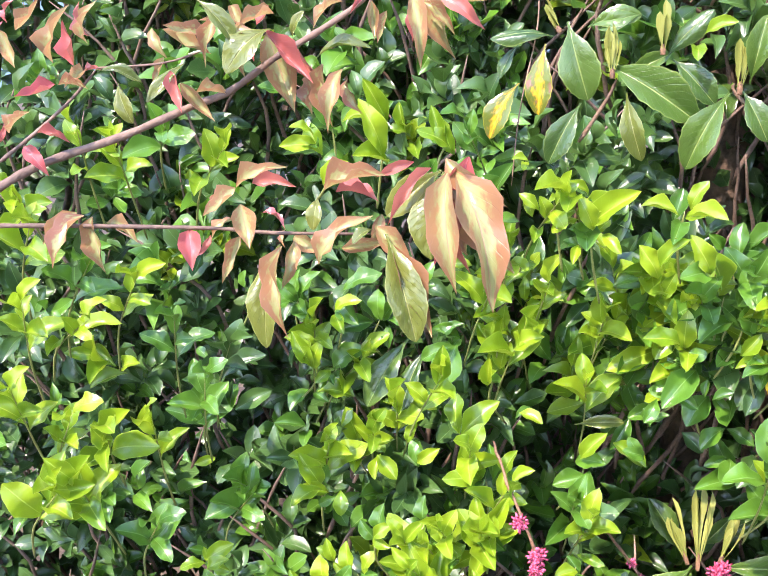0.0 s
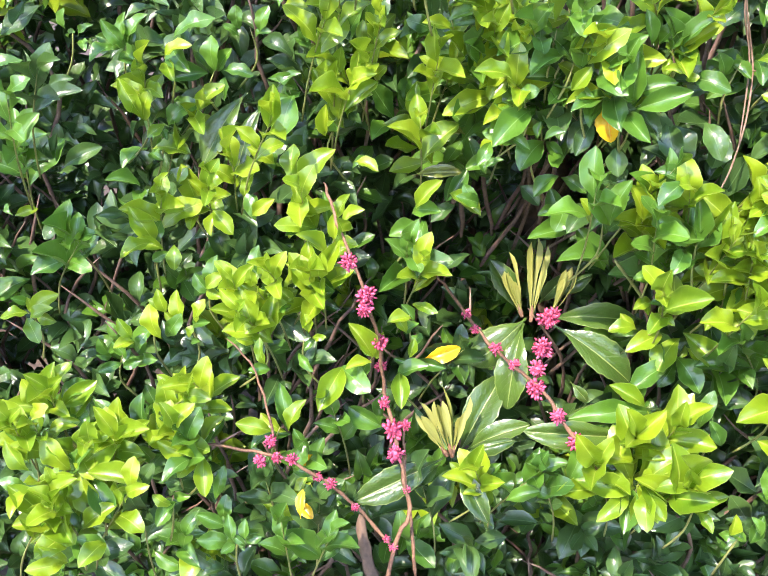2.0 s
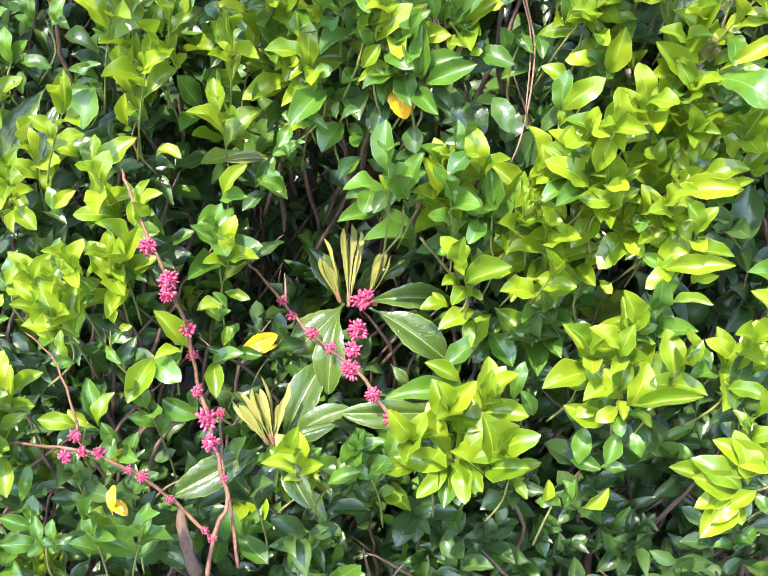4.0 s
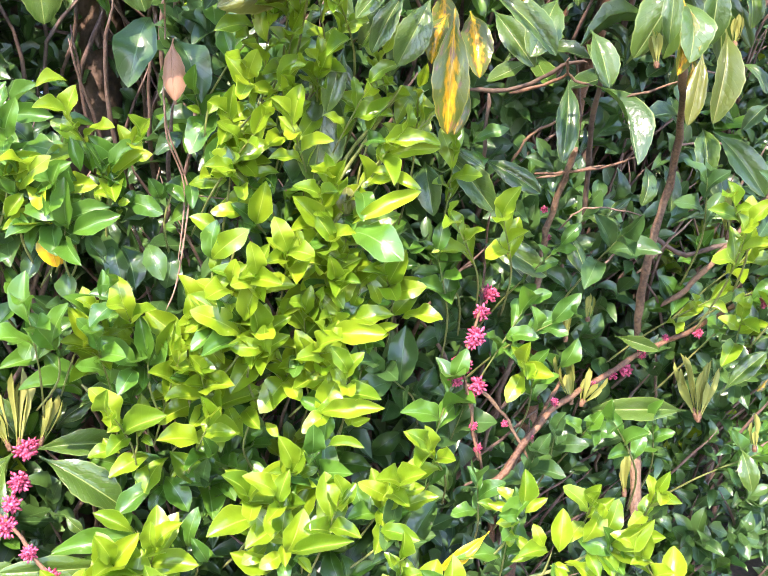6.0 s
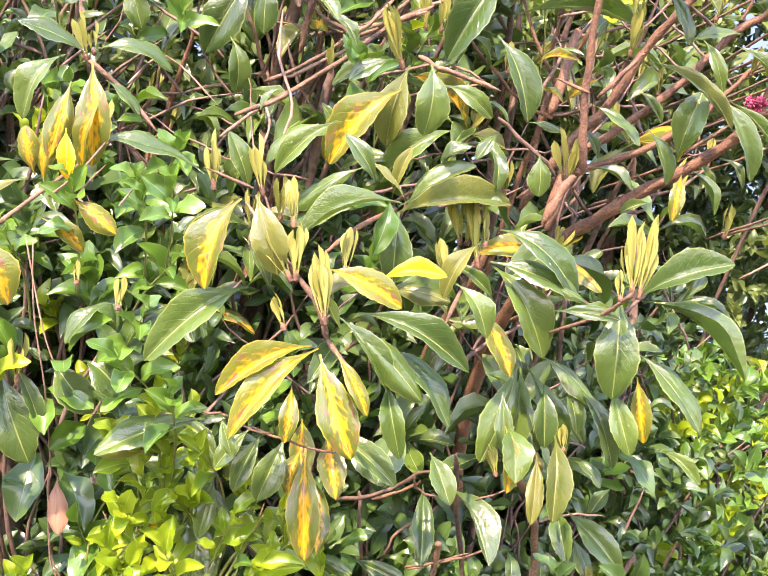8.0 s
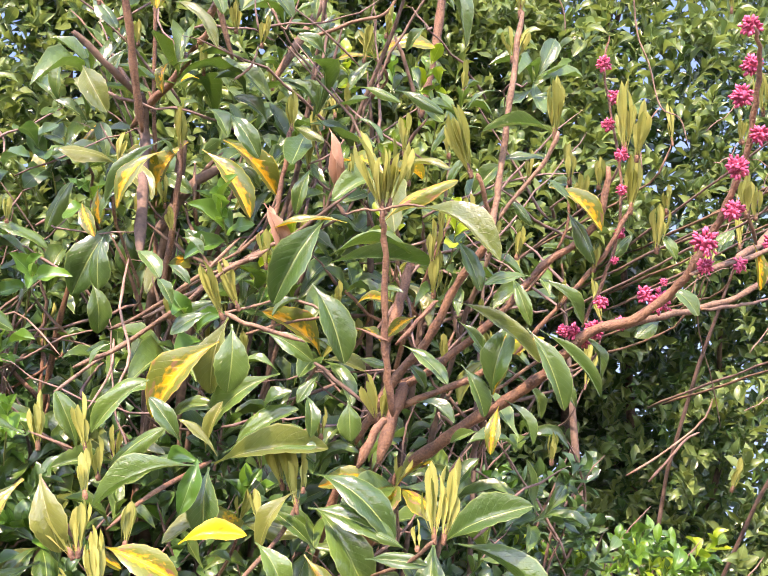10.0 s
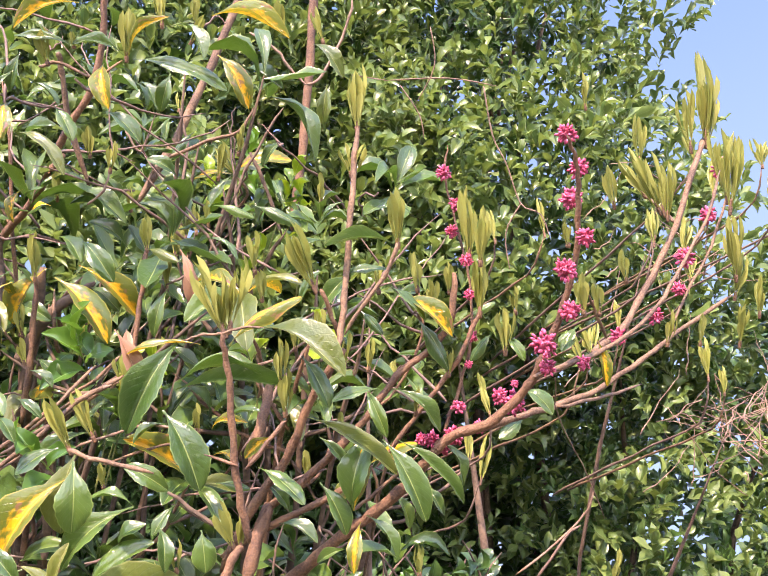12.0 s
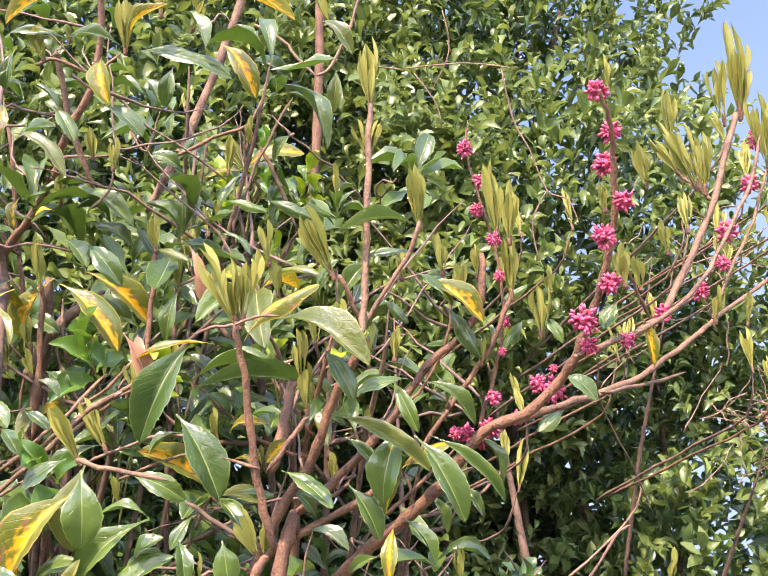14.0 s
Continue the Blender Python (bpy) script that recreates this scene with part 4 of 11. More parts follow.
stem(plant, ((0.329, 1.213, 1.112), (0.314, 1.189, 1.152), (0.320, 1.175, 1.191)), (0.0024, 0.0018), M_GREENSTEM, "twig", sides=5)
stem(plant, ((0.373, 1.212, 1.065), (0.350, 1.188, 1.105), (0.343, 1.174, 1.144)), (0.0024, 0.0018), M_GREENSTEM, "twig", sides=5)
stem(plant, ((0.205, 1.228, 0.971), (0.225, 1.204, 1.011), (0.228, 1.190, 1.050)), (0.0024, 0.0018), M_GREENSTEM, "twig", sides=5)
stem(plant, ((0.236, 1.193, 0.854), (0.227, 1.169, 0.894), (0.222, 1.155, 0.933)), (0.0024, 0.0018), M_GREENSTEM, "twig", sides=5)
stem(plant, ((0.246, 1.185, 0.798), (0.218, 1.161, 0.838), (0.220, 1.147, 0.877)), (0.0024, 0.0018), M_GREENSTEM, "twig", sides=5)
leaf(plant, "young", (0.313, 1.166, 1.266), (0.277, 1.158, 1.274), 0.48, 13)
leaf(plant, "mature", (0.339, 1.166, 1.255), (0.280, 1.145, 1.240), 0.75, 7)
leaf(plant, "mature", (0.340, 1.158, 1.255), (0.326, 1.142, 1.221), 0.58, 3)
leaf(plant, "young", (0.328, 1.122, 1.270), (0.354, 1.108, 1.281), 0.53, -20)
leaf(plant, "mature", (0.355, 1.099, 1.258), (0.391, 1.081, 1.277), 0.54, -14)
leaf(plant, "young", (0.375, 1.093, 1.235), (0.404, 1.056, 1.274), 0.44, 15)
leaf(plant, "young", (0.418, 1.108, 1.207), (0.406, 1.088, 1.258), 0.55, 3)
leaf(plant, "mature", (0.418, 1.092, 1.203), (0.463, 1.070, 1.225), 0.45, 0)
leaf(plant, "mature", (0.415, 1.107, 1.198), (0.435, 1.092, 1.186), 0.85, 19)
leaf(plant, "young", (0.408, 1.104, 1.200), (0.359, 1.100, 1.193), 0.41, 14)
leaf(plant, "mature", (0.433, 1.081, 1.259), (0.421, 1.076, 1.293), 0.44, 5)
leaf(plant, "mature", (0.447, 1.101, 1.257), (0.474, 1.075, 1.288), 0.48, -4)
leaf(plant, "young", (0.447, 1.076, 1.237), (0.465, 1.060, 1.235), 0.48, 0)
leaf(plant, "mature", (0.476, 1.086, 1.234), (0.462, 1.080, 1.261), 0.58, -14)
leaf(plant, "young", (0.382, 1.132, 1.210), (0.351, 1.123, 1.231), 0.63, 0)
leaf(plant, "mature", (0.362, 1.141, 1.215), (0.319, 1.131, 1.214), 0.43, -15)
leaf(plant, "young", (0.309, 1.168, 1.192), (0.269, 1.156, 1.217), 0.54, 0)
leaf(plant, "mature", (0.336, 1.155, 1.192), (0.306, 1.145, 1.187), 0.59, -10)
leaf(plant, "young", (0.301, 1.199, 1.185), (0.241, 1.179, 1.162), 0.45, -11)
leaf(plant, "mature", (0.334, 1.170, 1.177), (0.291, 1.146, 1.151), 0.50, 9)
leaf(plant, "mature", (0.329, 1.169, 1.140), (0.284, 1.155, 1.150), 0.52, -10)
leaf(plant, "young", (0.279, 1.205, 1.198), (0.239, 1.203, 1.205), 0.51, -5)
leaf(plant, "young", (0.209, 1.231, 1.152), (0.213, 1.223, 1.191), 0.50, 12)
leaf(plant, "pale", (0.273, 1.213, 1.137), (0.244, 1.214, 1.144), 0.61, 4)
leaf(plant, "pale", (0.216, 1.217, 1.084), (0.273, 1.209, 1.093), 0.32, 2)
leaf(plant, "young", (0.222, 1.188, 1.052), (0.248, 1.174, 1.090), 0.49, -4)
leaf(plant, "young", (0.261, 1.206, 1.068), (0.295, 1.173, 1.052), 0.51, -11)
leaf(plant, "mature", (0.234, 1.188, 1.039), (0.231, 1.156, 0.999), 0.63, 20)
leaf(plant, "mature", (0.227, 1.256, 1.249), (0.197, 1.250, 1.258), 0.78, -10)
leaf(plant, "mature", (0.263, 1.209, 1.286), (0.278, 1.187, 1.252), 0.54, 17)
leaf(plant, "dark", (0.455, 1.131, 1.217), (0.503, 1.078, 1.224), 0.42, -3)
leaf(plant, "dark", (0.471, 1.111, 1.183), (0.480, 1.092, 1.142), 0.63, 14)
leaf(plant, "dark", (0.504, 1.091, 1.185), (0.519, 1.065, 1.151), 0.62, 7)
leaf(plant, "dark", (0.443, 1.120, 1.190), (0.461, 1.096, 1.160), 0.51, 0)
leaf(plant, "dark", (0.400, 1.166, 1.175), (0.382, 1.145, 1.135), 0.55, -4)
leaf(plant, "dark", (0.425, 1.123, 1.149), (0.428, 1.109, 1.119), 0.79, 7)
leaf(plant, "mature", (0.393, 1.191, 1.063), (0.382, 1.171, 1.039), 0.98, -17)
leaf(plant, "mature", (0.382, 1.186, 1.101), (0.354, 1.175, 1.077), 0.64, 11)
leaf(plant, "mature", (0.471, 1.026, 1.133), (0.443, 1.012, 1.112), 0.63, 13)
leaf(plant, "mature", (0.357, 1.175, 1.141), (0.330, 1.154, 1.110), 0.77, 7)
leaf(plant, "dark", (0.349, 1.243, 1.075), (0.372, 1.226, 1.056), 0.72, -6)
leaf(plant, "dark", (0.233, 1.297, 1.218), (0.205, 1.279, 1.189), 0.52, -13)
leaf(plant, "mature", (0.268, 1.246, 1.174), (0.242, 1.237, 1.191), 0.59, 17)
leaf(plant, "mature", (0.313, 1.227, 1.111), (0.278, 1.221, 1.095), 0.54, -15)
leaf(plant, "dark", (0.275, 1.255, 1.043), (0.245, 1.237, 1.024), 0.52, 2)
leaf(plant, "mature", (0.255, 1.177, 0.989), (0.213, 1.172, 1.012), 0.50, -14)
leaf(plant, "dark", (0.298, 1.243, 0.985), (0.256, 1.221, 0.963), 0.32, 1)
shoot(plant, "young", (0.318, 1.203, 1.133), (-0.015, -0.828, 0.560), 5, 0.036, seed=127)
shoot(plant, "dark", (0.341, 1.247, 1.150), (-0.366, -0.766, 0.529), 5, 0.052, seed=128)
shoot(plant, "dark", (0.422, 1.192, 1.067), (0.011, -0.870, 0.493), 6, 0.058, seed=129)
shoot(plant, "mature", (0.218, 1.196, 0.969), (-0.090, -0.761, 0.643), 6, 0.053, seed=130)
leaf(plant, "gold", (0.406, 1.136, 1.208), (0.418, 1.122, 1.156), 0.60, -4)
shoot(plant, "young", (0.317, 1.197, 1.233), (-0.170, -0.785, 0.596), 6, 0.052, seed=132)
shoot(plant, "mature", (0.298, 1.213, 1.175), (-0.265, -0.707, 0.655), 6, 0.054, seed=133)
shoot(plant, "young", (0.342, 1.178, 1.177), (-0.468, -0.771, 0.432), 6, 0.052, seed=134)
shoot(plant, "young", (0.304, 1.204, 1.258), (-0.451, -0.840, 0.301), 6, 0.052, seed=135)
shoot(plant, "mature", (0.374, 1.161, 1.203), (-0.072, -0.792, 0.607), 6, 0.051, seed=136)
shoot(plant, "young", (0.424, 1.137, 1.225), (-0.492, -0.793, 0.360), 6, 0.049, seed=137)
shoot(plant, "young", (0.447, 1.117, 1.273), (-0.374, -0.770, 0.518), 6, 0.047, seed=138)
shoot(plant, "young", (0.246, 1.256, 1.171), (0.086, -0.750, 0.656), 6, 0.056, seed=139)
shoot(plant, "mature", (0.374, 1.152, 1.266), (-0.190, -0.922, 0.339), 6, 0.049, seed=140)
leaf(plant, "young", (0.223, 1.142, 0.933), (0.195, 1.129, 0.931), 0.65, 13)
leaf(plant, "mature", (0.237, 1.177, 0.868), (0.271, 1.163, 0.865), 0.48, 12)
leaf(plant, "young", (0.215, 1.145, 0.864), (0.218, 1.108, 0.834), 0.52, -9)
leaf(plant, "young", (0.225, 1.145, 0.883), (0.229, 1.148, 0.907), 0.52, 17)
leaf(plant, "young", (0.219, 1.144, 0.914), (0.200, 1.142, 0.938), 0.52, 18)
leaf(plant, "young", (0.225, 1.173, 0.940), (0.255, 1.154, 0.937), 0.40, 0)
leaf(plant, "gold", (0.243, 1.183, 0.866), (0.289, 1.181, 0.885), 0.47, 21)
leaf(plant, "gold", (0.111, 1.033, 0.731), (0.111, 1.046, 0.760), 0.40, -1)
shoot(plant, "young", (0.224, 1.176, 0.952), (0.118, -0.683, 0.721), 5, 0.045, seed=249)
shoot(plant, "dark", (0.278, 1.261, 0.818), (0.245, -0.681, 0.690), 5, 0.050, seed=250)
shoot(plant, "dark", (0.270, 1.146, 0.668), (-0.252, -0.449, 0.857), 6, 0.063, seed=251)
plant = thing("hedge_shrub", "low clump of bright yellow-green glossy young shoots", "shrub", "hedge shrubs")
stem(plant, ((-0.03, 1.67, -0.04), (-0.05, 1.62, 0.41), (-0.00, 1.49, 0.59)), (0.010, 0.007, 0.003), M_BARK, "trunk", wobble=0.003)
stem(plant, ((-0.139, 1.104, 0.756), (-0.155, 1.080, 0.796), (-0.159, 1.066, 0.835)), (0.0024, 0.0018), M_GREENSTEM, "twig", sides=5)
stem(plant, ((-0.189, 1.071, 0.720), (-0.176, 1.047, 0.759), (-0.177, 1.033, 0.798)), (0.0024, 0.0018), M_GREENSTEM, "twig", sides=5)
stem(plant, ((-0.104, 1.067, 0.701), (-0.120, 1.043, 0.741), (-0.127, 1.029, 0.780)), (0.0024, 0.0018), M_GREENSTEM, "twig", sides=5)
stem(plant, ((-0.126, 1.041, 0.647), (-0.124, 1.017, 0.687), (-0.126, 1.003, 0.726)), (0.0024, 0.0018), M_GREENSTEM, "twig", sides=5)
stem(plant, ((-0.088, 1.101, 0.736), (-0.065, 1.077, 0.776), (-0.060, 1.063, 0.815)), (0.0024, 0.0018), M_GREENSTEM, "twig", sides=5)
stem(plant, ((0.006, 1.098, 0.724), (-0.014, 1.074, 0.764), (-0.012, 1.060, 0.803)), (0.0024, 0.0018), M_GREENSTEM, "twig", sides=5)
stem(plant, ((-0.021, 1.082, 0.722), (-0.000, 1.058, 0.761), (-0.001, 1.044, 0.800)), (0.0024, 0.0018), M_GREENSTEM, "twig", sides=5)
stem(plant, ((0.002, 1.127, 0.767), (-0.007, 1.103, 0.807), (-0.010, 1.089, 0.846)), (0.0024, 0.0018), M_GREENSTEM, "twig", sides=5)
stem(plant, ((-0.036, 1.061, 0.677), (-0.029, 1.037, 0.717), (-0.028, 1.023, 0.756)), (0.0024, 0.0018), M_GREENSTEM, "twig", sides=5)
stem(plant, ((0.022, 1.084, 0.652), (0.027, 1.060, 0.692), (0.022, 1.046, 0.731)), (0.0024, 0.0018), M_GREENSTEM, "twig", sides=5)
stem(plant, ((0.044, 1.064, 0.630), (0.041, 1.040, 0.670), (0.043, 1.026, 0.709)), (0.0024, 0.0018), M_GREENSTEM, "twig", sides=5)
stem(plant, ((0.082, 1.111, 0.743), (0.073, 1.087, 0.782), (0.082, 1.073, 0.822)), (0.0024, 0.0018), M_GREENSTEM, "twig", sides=5)
stem(plant, ((0.029, 1.149, 0.832), (0.061, 1.125, 0.872), (0.057, 1.111, 0.911)), (0.0024, 0.0018), M_GREENSTEM, "twig", sides=5)
stem(plant, ((0.131, 1.154, 0.832), (0.104, 1.130, 0.872), (0.102, 1.116, 0.911)), (0.0024, 0.0018), M_GREENSTEM, "twig", sides=5)
stem(plant, ((0.175, 1.151, 0.820), (0.174, 1.127, 0.860), (0.181, 1.113, 0.899)), (0.0024, 0.0018), M_GREENSTEM, "twig", sides=5)
stem(plant, ((-0.028, 1.169, 0.837), (-0.018, 1.145, 0.877), (-0.028, 1.131, 0.916)), (0.0024, 0.0018), M_GREENSTEM, "twig", sides=5)
stem(plant, ((-0.053, 1.173, 0.830), (-0.068, 1.149, 0.870), (-0.069, 1.135, 0.909)), (0.0024, 0.0018), M_GREENSTEM, "twig", sides=5)
stem(plant, ((-0.082, 1.172, 0.793), (-0.109, 1.148, 0.833), (-0.104, 1.134, 0.872)), (0.0024, 0.0018), M_GREENSTEM, "twig", sides=5)
stem(plant, ((-0.202, 1.161, 0.849), (-0.194, 1.137, 0.888), (-0.203, 1.123, 0.927)), (0.0024, 0.0018), M_GREENSTEM, "twig", sides=5)
leaf(plant, "young", (-0.163, 1.068, 0.841), (-0.166, 1.074, 0.881), 0.51, 3)
leaf(plant, "young", (-0.158, 1.063, 0.842), (-0.144, 1.074, 0.887), 0.53, -20)
leaf(plant, "young", (-0.170, 1.072, 0.832), (-0.193, 1.057, 0.871), 0.55, -5)
leaf(plant, "young", (-0.155, 1.067, 0.836), (-0.117, 1.070, 0.868), 0.52, 20)
leaf(plant, "young", (-0.142, 1.063, 0.821), (-0.122, 1.070, 0.851), 0.54, 0)
leaf(plant, "young", (-0.179, 1.046, 0.804), (-0.206, 1.034, 0.857), 0.52, 11)
leaf(plant, "young", (-0.165, 1.051, 0.814), (-0.131, 1.052, 0.827), 0.51, -1)
leaf(plant, "young", (-0.135, 1.026, 0.782), (-0.163, 1.020, 0.824), 0.57, 0)
leaf(plant, "young", (-0.134, 1.031, 0.776), (-0.085, 1.045, 0.827), 0.52, 20)
leaf(plant, "young", (-0.116, 1.040, 0.778), (-0.067, 1.047, 0.792), 0.48, 5)
leaf(plant, "young", (-0.118, 1.018, 0.784), (-0.057, 1.010, 0.781), 0.44, -18)
leaf(plant, "young", (-0.132, 1.021, 0.761), (-0.154, 1.000, 0.772), 0.70, 16)
leaf(plant, "young", (-0.133, 1.001, 0.726), (-0.147, 1.011, 0.767), 0.65, 4)
leaf(plant, "young", (-0.119, 1.006, 0.723), (-0.083, 1.009, 0.753), 0.53, -6)
leaf(plant, "young", (-0.130, 1.001, 0.720), (-0.156, 0.958, 0.717), 0.65, -2)
leaf(plant, "young", (-0.122, 0.998, 0.720), (-0.098, 0.983, 0.710), 0.58, -20)
leaf(plant, "young", (-0.176, 1.016, 0.785), (-0.199, 1.014, 0.819), 0.49, 0)
leaf(plant, "young", (-0.176, 1.015, 0.762), (-0.187, 0.983, 0.746), 0.51, 6)
leaf(plant, "young", (-0.131, 0.974, 0.702), (-0.163, 0.948, 0.709), 0.53, -4)
leaf(plant, "young", (-0.091, 0.988, 0.719), (-0.110, 0.952, 0.713), 0.63, -5)
leaf(plant, "young", (-0.080, 1.056, 0.810), (-0.092, 1.057, 0.856), 0.62, -12)
leaf(plant, "mature", (-0.065, 1.074, 0.808), (-0.071, 1.081, 0.851), 0.59, -15)
leaf(plant, "young", (-0.046, 1.061, 0.815), (-0.040, 1.072, 0.861), 0.39, -14)
leaf(plant, "young", (-0.050, 1.055, 0.812), (-0.037, 1.056, 0.824), 0.57, -17)
leaf(plant, "mature", (-0.027, 1.072, 0.799), (-0.037, 1.069, 0.818), 0.48, -21)
leaf(plant, "young", (-0.007, 1.050, 0.794), (-0.047, 1.037, 0.816), 0.53, -19)
leaf(plant, "mature", (-0.004, 1.043, 0.794), (-0.037, 1.012, 0.780), 0.48, 20)
leaf(plant, "young", (0.002, 1.041, 0.799), (0.009, 1.012, 0.765), 0.51, -14)
leaf(plant, "young", (-0.002, 1.053, 0.804), (0.023, 1.059, 0.838), 0.48, -19)
leaf(plant, "young", (0.003, 1.085, 0.842), (0.002, 1.090, 0.881), 0.53, -1)
leaf(plant, "young", (-0.023, 1.097, 0.847), (-0.057, 1.088, 0.870), 0.49, -10)
leaf(plant, "young", (-0.020, 1.093, 0.849), (-0.026, 1.091, 0.882), 0.40, -17)
leaf(plant, "young", (-0.001, 1.075, 0.829), (-0.015, 1.066, 0.844), 0.62, -21)
leaf(plant, "mature", (-0.030, 1.033, 0.748), (-0.042, 1.009, 0.728), 0.59, -20)
leaf(plant, "young", (-0.026, 1.009, 0.756), (-0.045, 1.001, 0.772), 0.54, -13)
leaf(plant, "mature", (0.014, 1.056, 0.736), (0.023, 1.063, 0.776), 0.37, 18)
leaf(plant, "mature", (0.029, 1.032, 0.718), (-0.003, 1.029, 0.733), 0.55, 4)
leaf(plant, "mature", (0.038, 1.024, 0.704), (0.031, 1.033, 0.733), 0.50, 15)
leaf(plant, "mature", (0.034, 1.030, 0.700), (-0.001, 1.016, 0.708), 0.60, 7)
leaf(plant, "mature", (0.051, 1.027, 0.704), (0.070, 1.025, 0.712), 0.64, 10)
leaf(plant, "mature", (0.041, 1.023, 0.702), (0.027, 1.008, 0.699), 0.65, -6)
leaf(plant, "mature", (0.052, 1.016, 0.713), (0.051, 1.021, 0.735), 0.64, 0)
leaf(plant, "young", (0.074, 1.059, 0.823), (0.034, 1.051, 0.834), 0.53, 4)
leaf(plant, "young", (0.091, 1.083, 0.812), (0.109, 1.087, 0.850), 0.51, -15)
leaf(plant, "mature", (0.100, 1.057, 0.777), (0.109, 1.066, 0.807), 0.71, 11)
leaf(plant, "mature", (0.091, 1.094, 0.806), (0.077, 1.107, 0.860), 0.39, 15)
leaf(plant, "young", (0.047, 1.113, 0.904), (0.027, 1.100, 0.914), 0.54, -2)
leaf(plant, "young", (0.051, 1.131, 0.921), (0.028, 1.123, 0.975), 0.50, -5)
leaf(plant, "young", (0.064, 1.085, 0.890), (0.055, 1.085, 0.922), 0.44, -17)
leaf(plant, "young", (0.064, 1.109, 0.913), (0.067, 1.117, 0.962), 0.48, 6)
leaf(plant, "young", (0.089, 1.111, 0.954), (0.072, 1.109, 0.971), 0.58, 6)
leaf(plant, "young", (0.107, 1.106, 0.922), (0.101, 1.108, 0.944), 0.59, 20)
leaf(plant, "mature", (0.097, 1.121, 0.892), (0.115, 1.102, 0.877), 0.41, 12)
leaf(plant, "young", (0.148, 1.124, 0.876), (0.123, 1.079, 0.840), 0.52, -13)
leaf(plant, "mature", (0.198, 1.120, 0.805), (0.157, 1.123, 0.827), 0.64, -17)
leaf(plant, "young", (0.180, 1.102, 0.899), (0.150, 1.092, 0.942), 0.49, 17)
leaf(plant, "young", (0.180, 1.110, 0.889), (0.150, 1.096, 0.885), 0.49, 14)
leaf(plant, "young", (0.183, 1.120, 0.897), (0.184, 1.117, 0.922), 0.53, 16)
leaf(plant, "young", (-0.020, 1.128, 0.918), (-0.010, 1.126, 0.948), 0.61, -17)
leaf(plant, "young", (-0.028, 1.127, 0.900), (-0.023, 1.125, 0.916), 0.75, -12)
leaf(plant, "young", (-0.059, 1.128, 0.897), (-0.072, 1.126, 0.939), 0.64, -18)
leaf(plant, "young", (-0.090, 1.120, 0.899), (-0.105, 1.114, 0.924), 0.58, 2)
leaf(plant, "young", (-0.058, 1.152, 0.919), (-0.068, 1.149, 0.949), 0.52, 4)
leaf(plant, "young", (-0.035, 1.133, 0.918), (-0.043, 1.133, 0.955), 0.55, -7)
leaf(plant, "mature", (-0.102, 1.122, 0.867), (-0.125, 1.106, 0.861), 0.49, -14)
leaf(plant, "mature", (-0.103, 1.129, 0.859), (-0.080, 1.125, 0.871), 0.54, 21)
leaf(plant, "mature", (-0.088, 1.136, 0.875), (-0.076, 1.133, 0.901), 0.52, -3)
leaf(plant, "mature", (-0.122, 1.141, 0.870), (-0.131, 1.133, 0.891), 0.66, 0)
leaf(plant, "young", (-0.202, 1.120, 0.921), (-0.227, 1.099, 0.922), 0.55, 18)
leaf(plant, "young", (-0.200, 1.104, 0.922), (-0.181, 1.082, 0.902), 0.59, -17)
leaf(plant, "young", (-0.204, 1.124, 0.923), (-0.172, 1.129, 0.943), 0.62, 6)
leaf(plant, "mature", (-0.207, 1.134, 0.928), (-0.223, 1.119, 0.938), 0.50, -2)
shoot(plant, "mature", (0.100, 1.039, 0.669), (-0.118, -0.395, 0.911), 6, 0.043, seed=213)
shoot(plant, "mature", (0.133, 1.043, 0.668), (0.156, -0.540, 0.827), 6, 0.051, seed=214)
shoot(plant, "young", (0.066, 1.145, 0.928), (-0.251, -0.718, 0.649), 5, 0.044, seed=215)
shoot(plant, "young", (0.121, 1.145, 0.950), (-0.078, -0.805, 0.588), 5, 0.044, seed=216)
shoot(plant, "young", (-0.168, 1.058, 0.774), (-0.039, -0.498, 0.866), 6, 0.040, seed=217)
shoot(plant, "young", (-0.103, 1.049, 0.746), (0.221, -0.351, 0.910), 6, 0.041, seed=218)
shoot(plant, "young", (-0.176, 1.006, 0.702), (0.415, -0.290, 0.862), 6, 0.045, seed=219)
shoot(plant, "mature", (0.121, 1.108, 0.750), (-0.112, -0.656, 0.746), 5, 0.045, seed=220)
shoot(plant, "dark", (0.077, 1.112, 0.693), (-0.131, -0.513, 0.848), 6, 0.053, seed=221)
shoot(plant, "dark", (0.131, 1.109, 0.664), (-0.012, -0.460, 0.888), 6, 0.053, seed=222)
shoot(plant, "dark", (-0.065, 1.071, 0.671), (-0.013, -0.373, 0.928), 6, 0.057, seed=223)
shoot(plant, "mature", (0.154, 1.138, 0.775), (-0.201, -0.558, 0.805), 5, 0.046, seed=224)
shoot(plant, "mature", (-0.067, 1.086, 0.752), (0.327, -0.381, 0.865), 5, 0.042, seed=225)
shoot(plant, "young", (-0.164, 1.086, 0.814), (0.071, -0.678, 0.732), 7, 0.047, seed=226)
shoot(plant, "young", (-0.143, 1.062, 0.774), (0.413, -0.635, 0.653), 7, 0.047, seed=227)
shoot(plant, "young", (-0.189, 1.057, 0.780), (-0.025, -0.576, 0.817), 7, 0.046, seed=228)
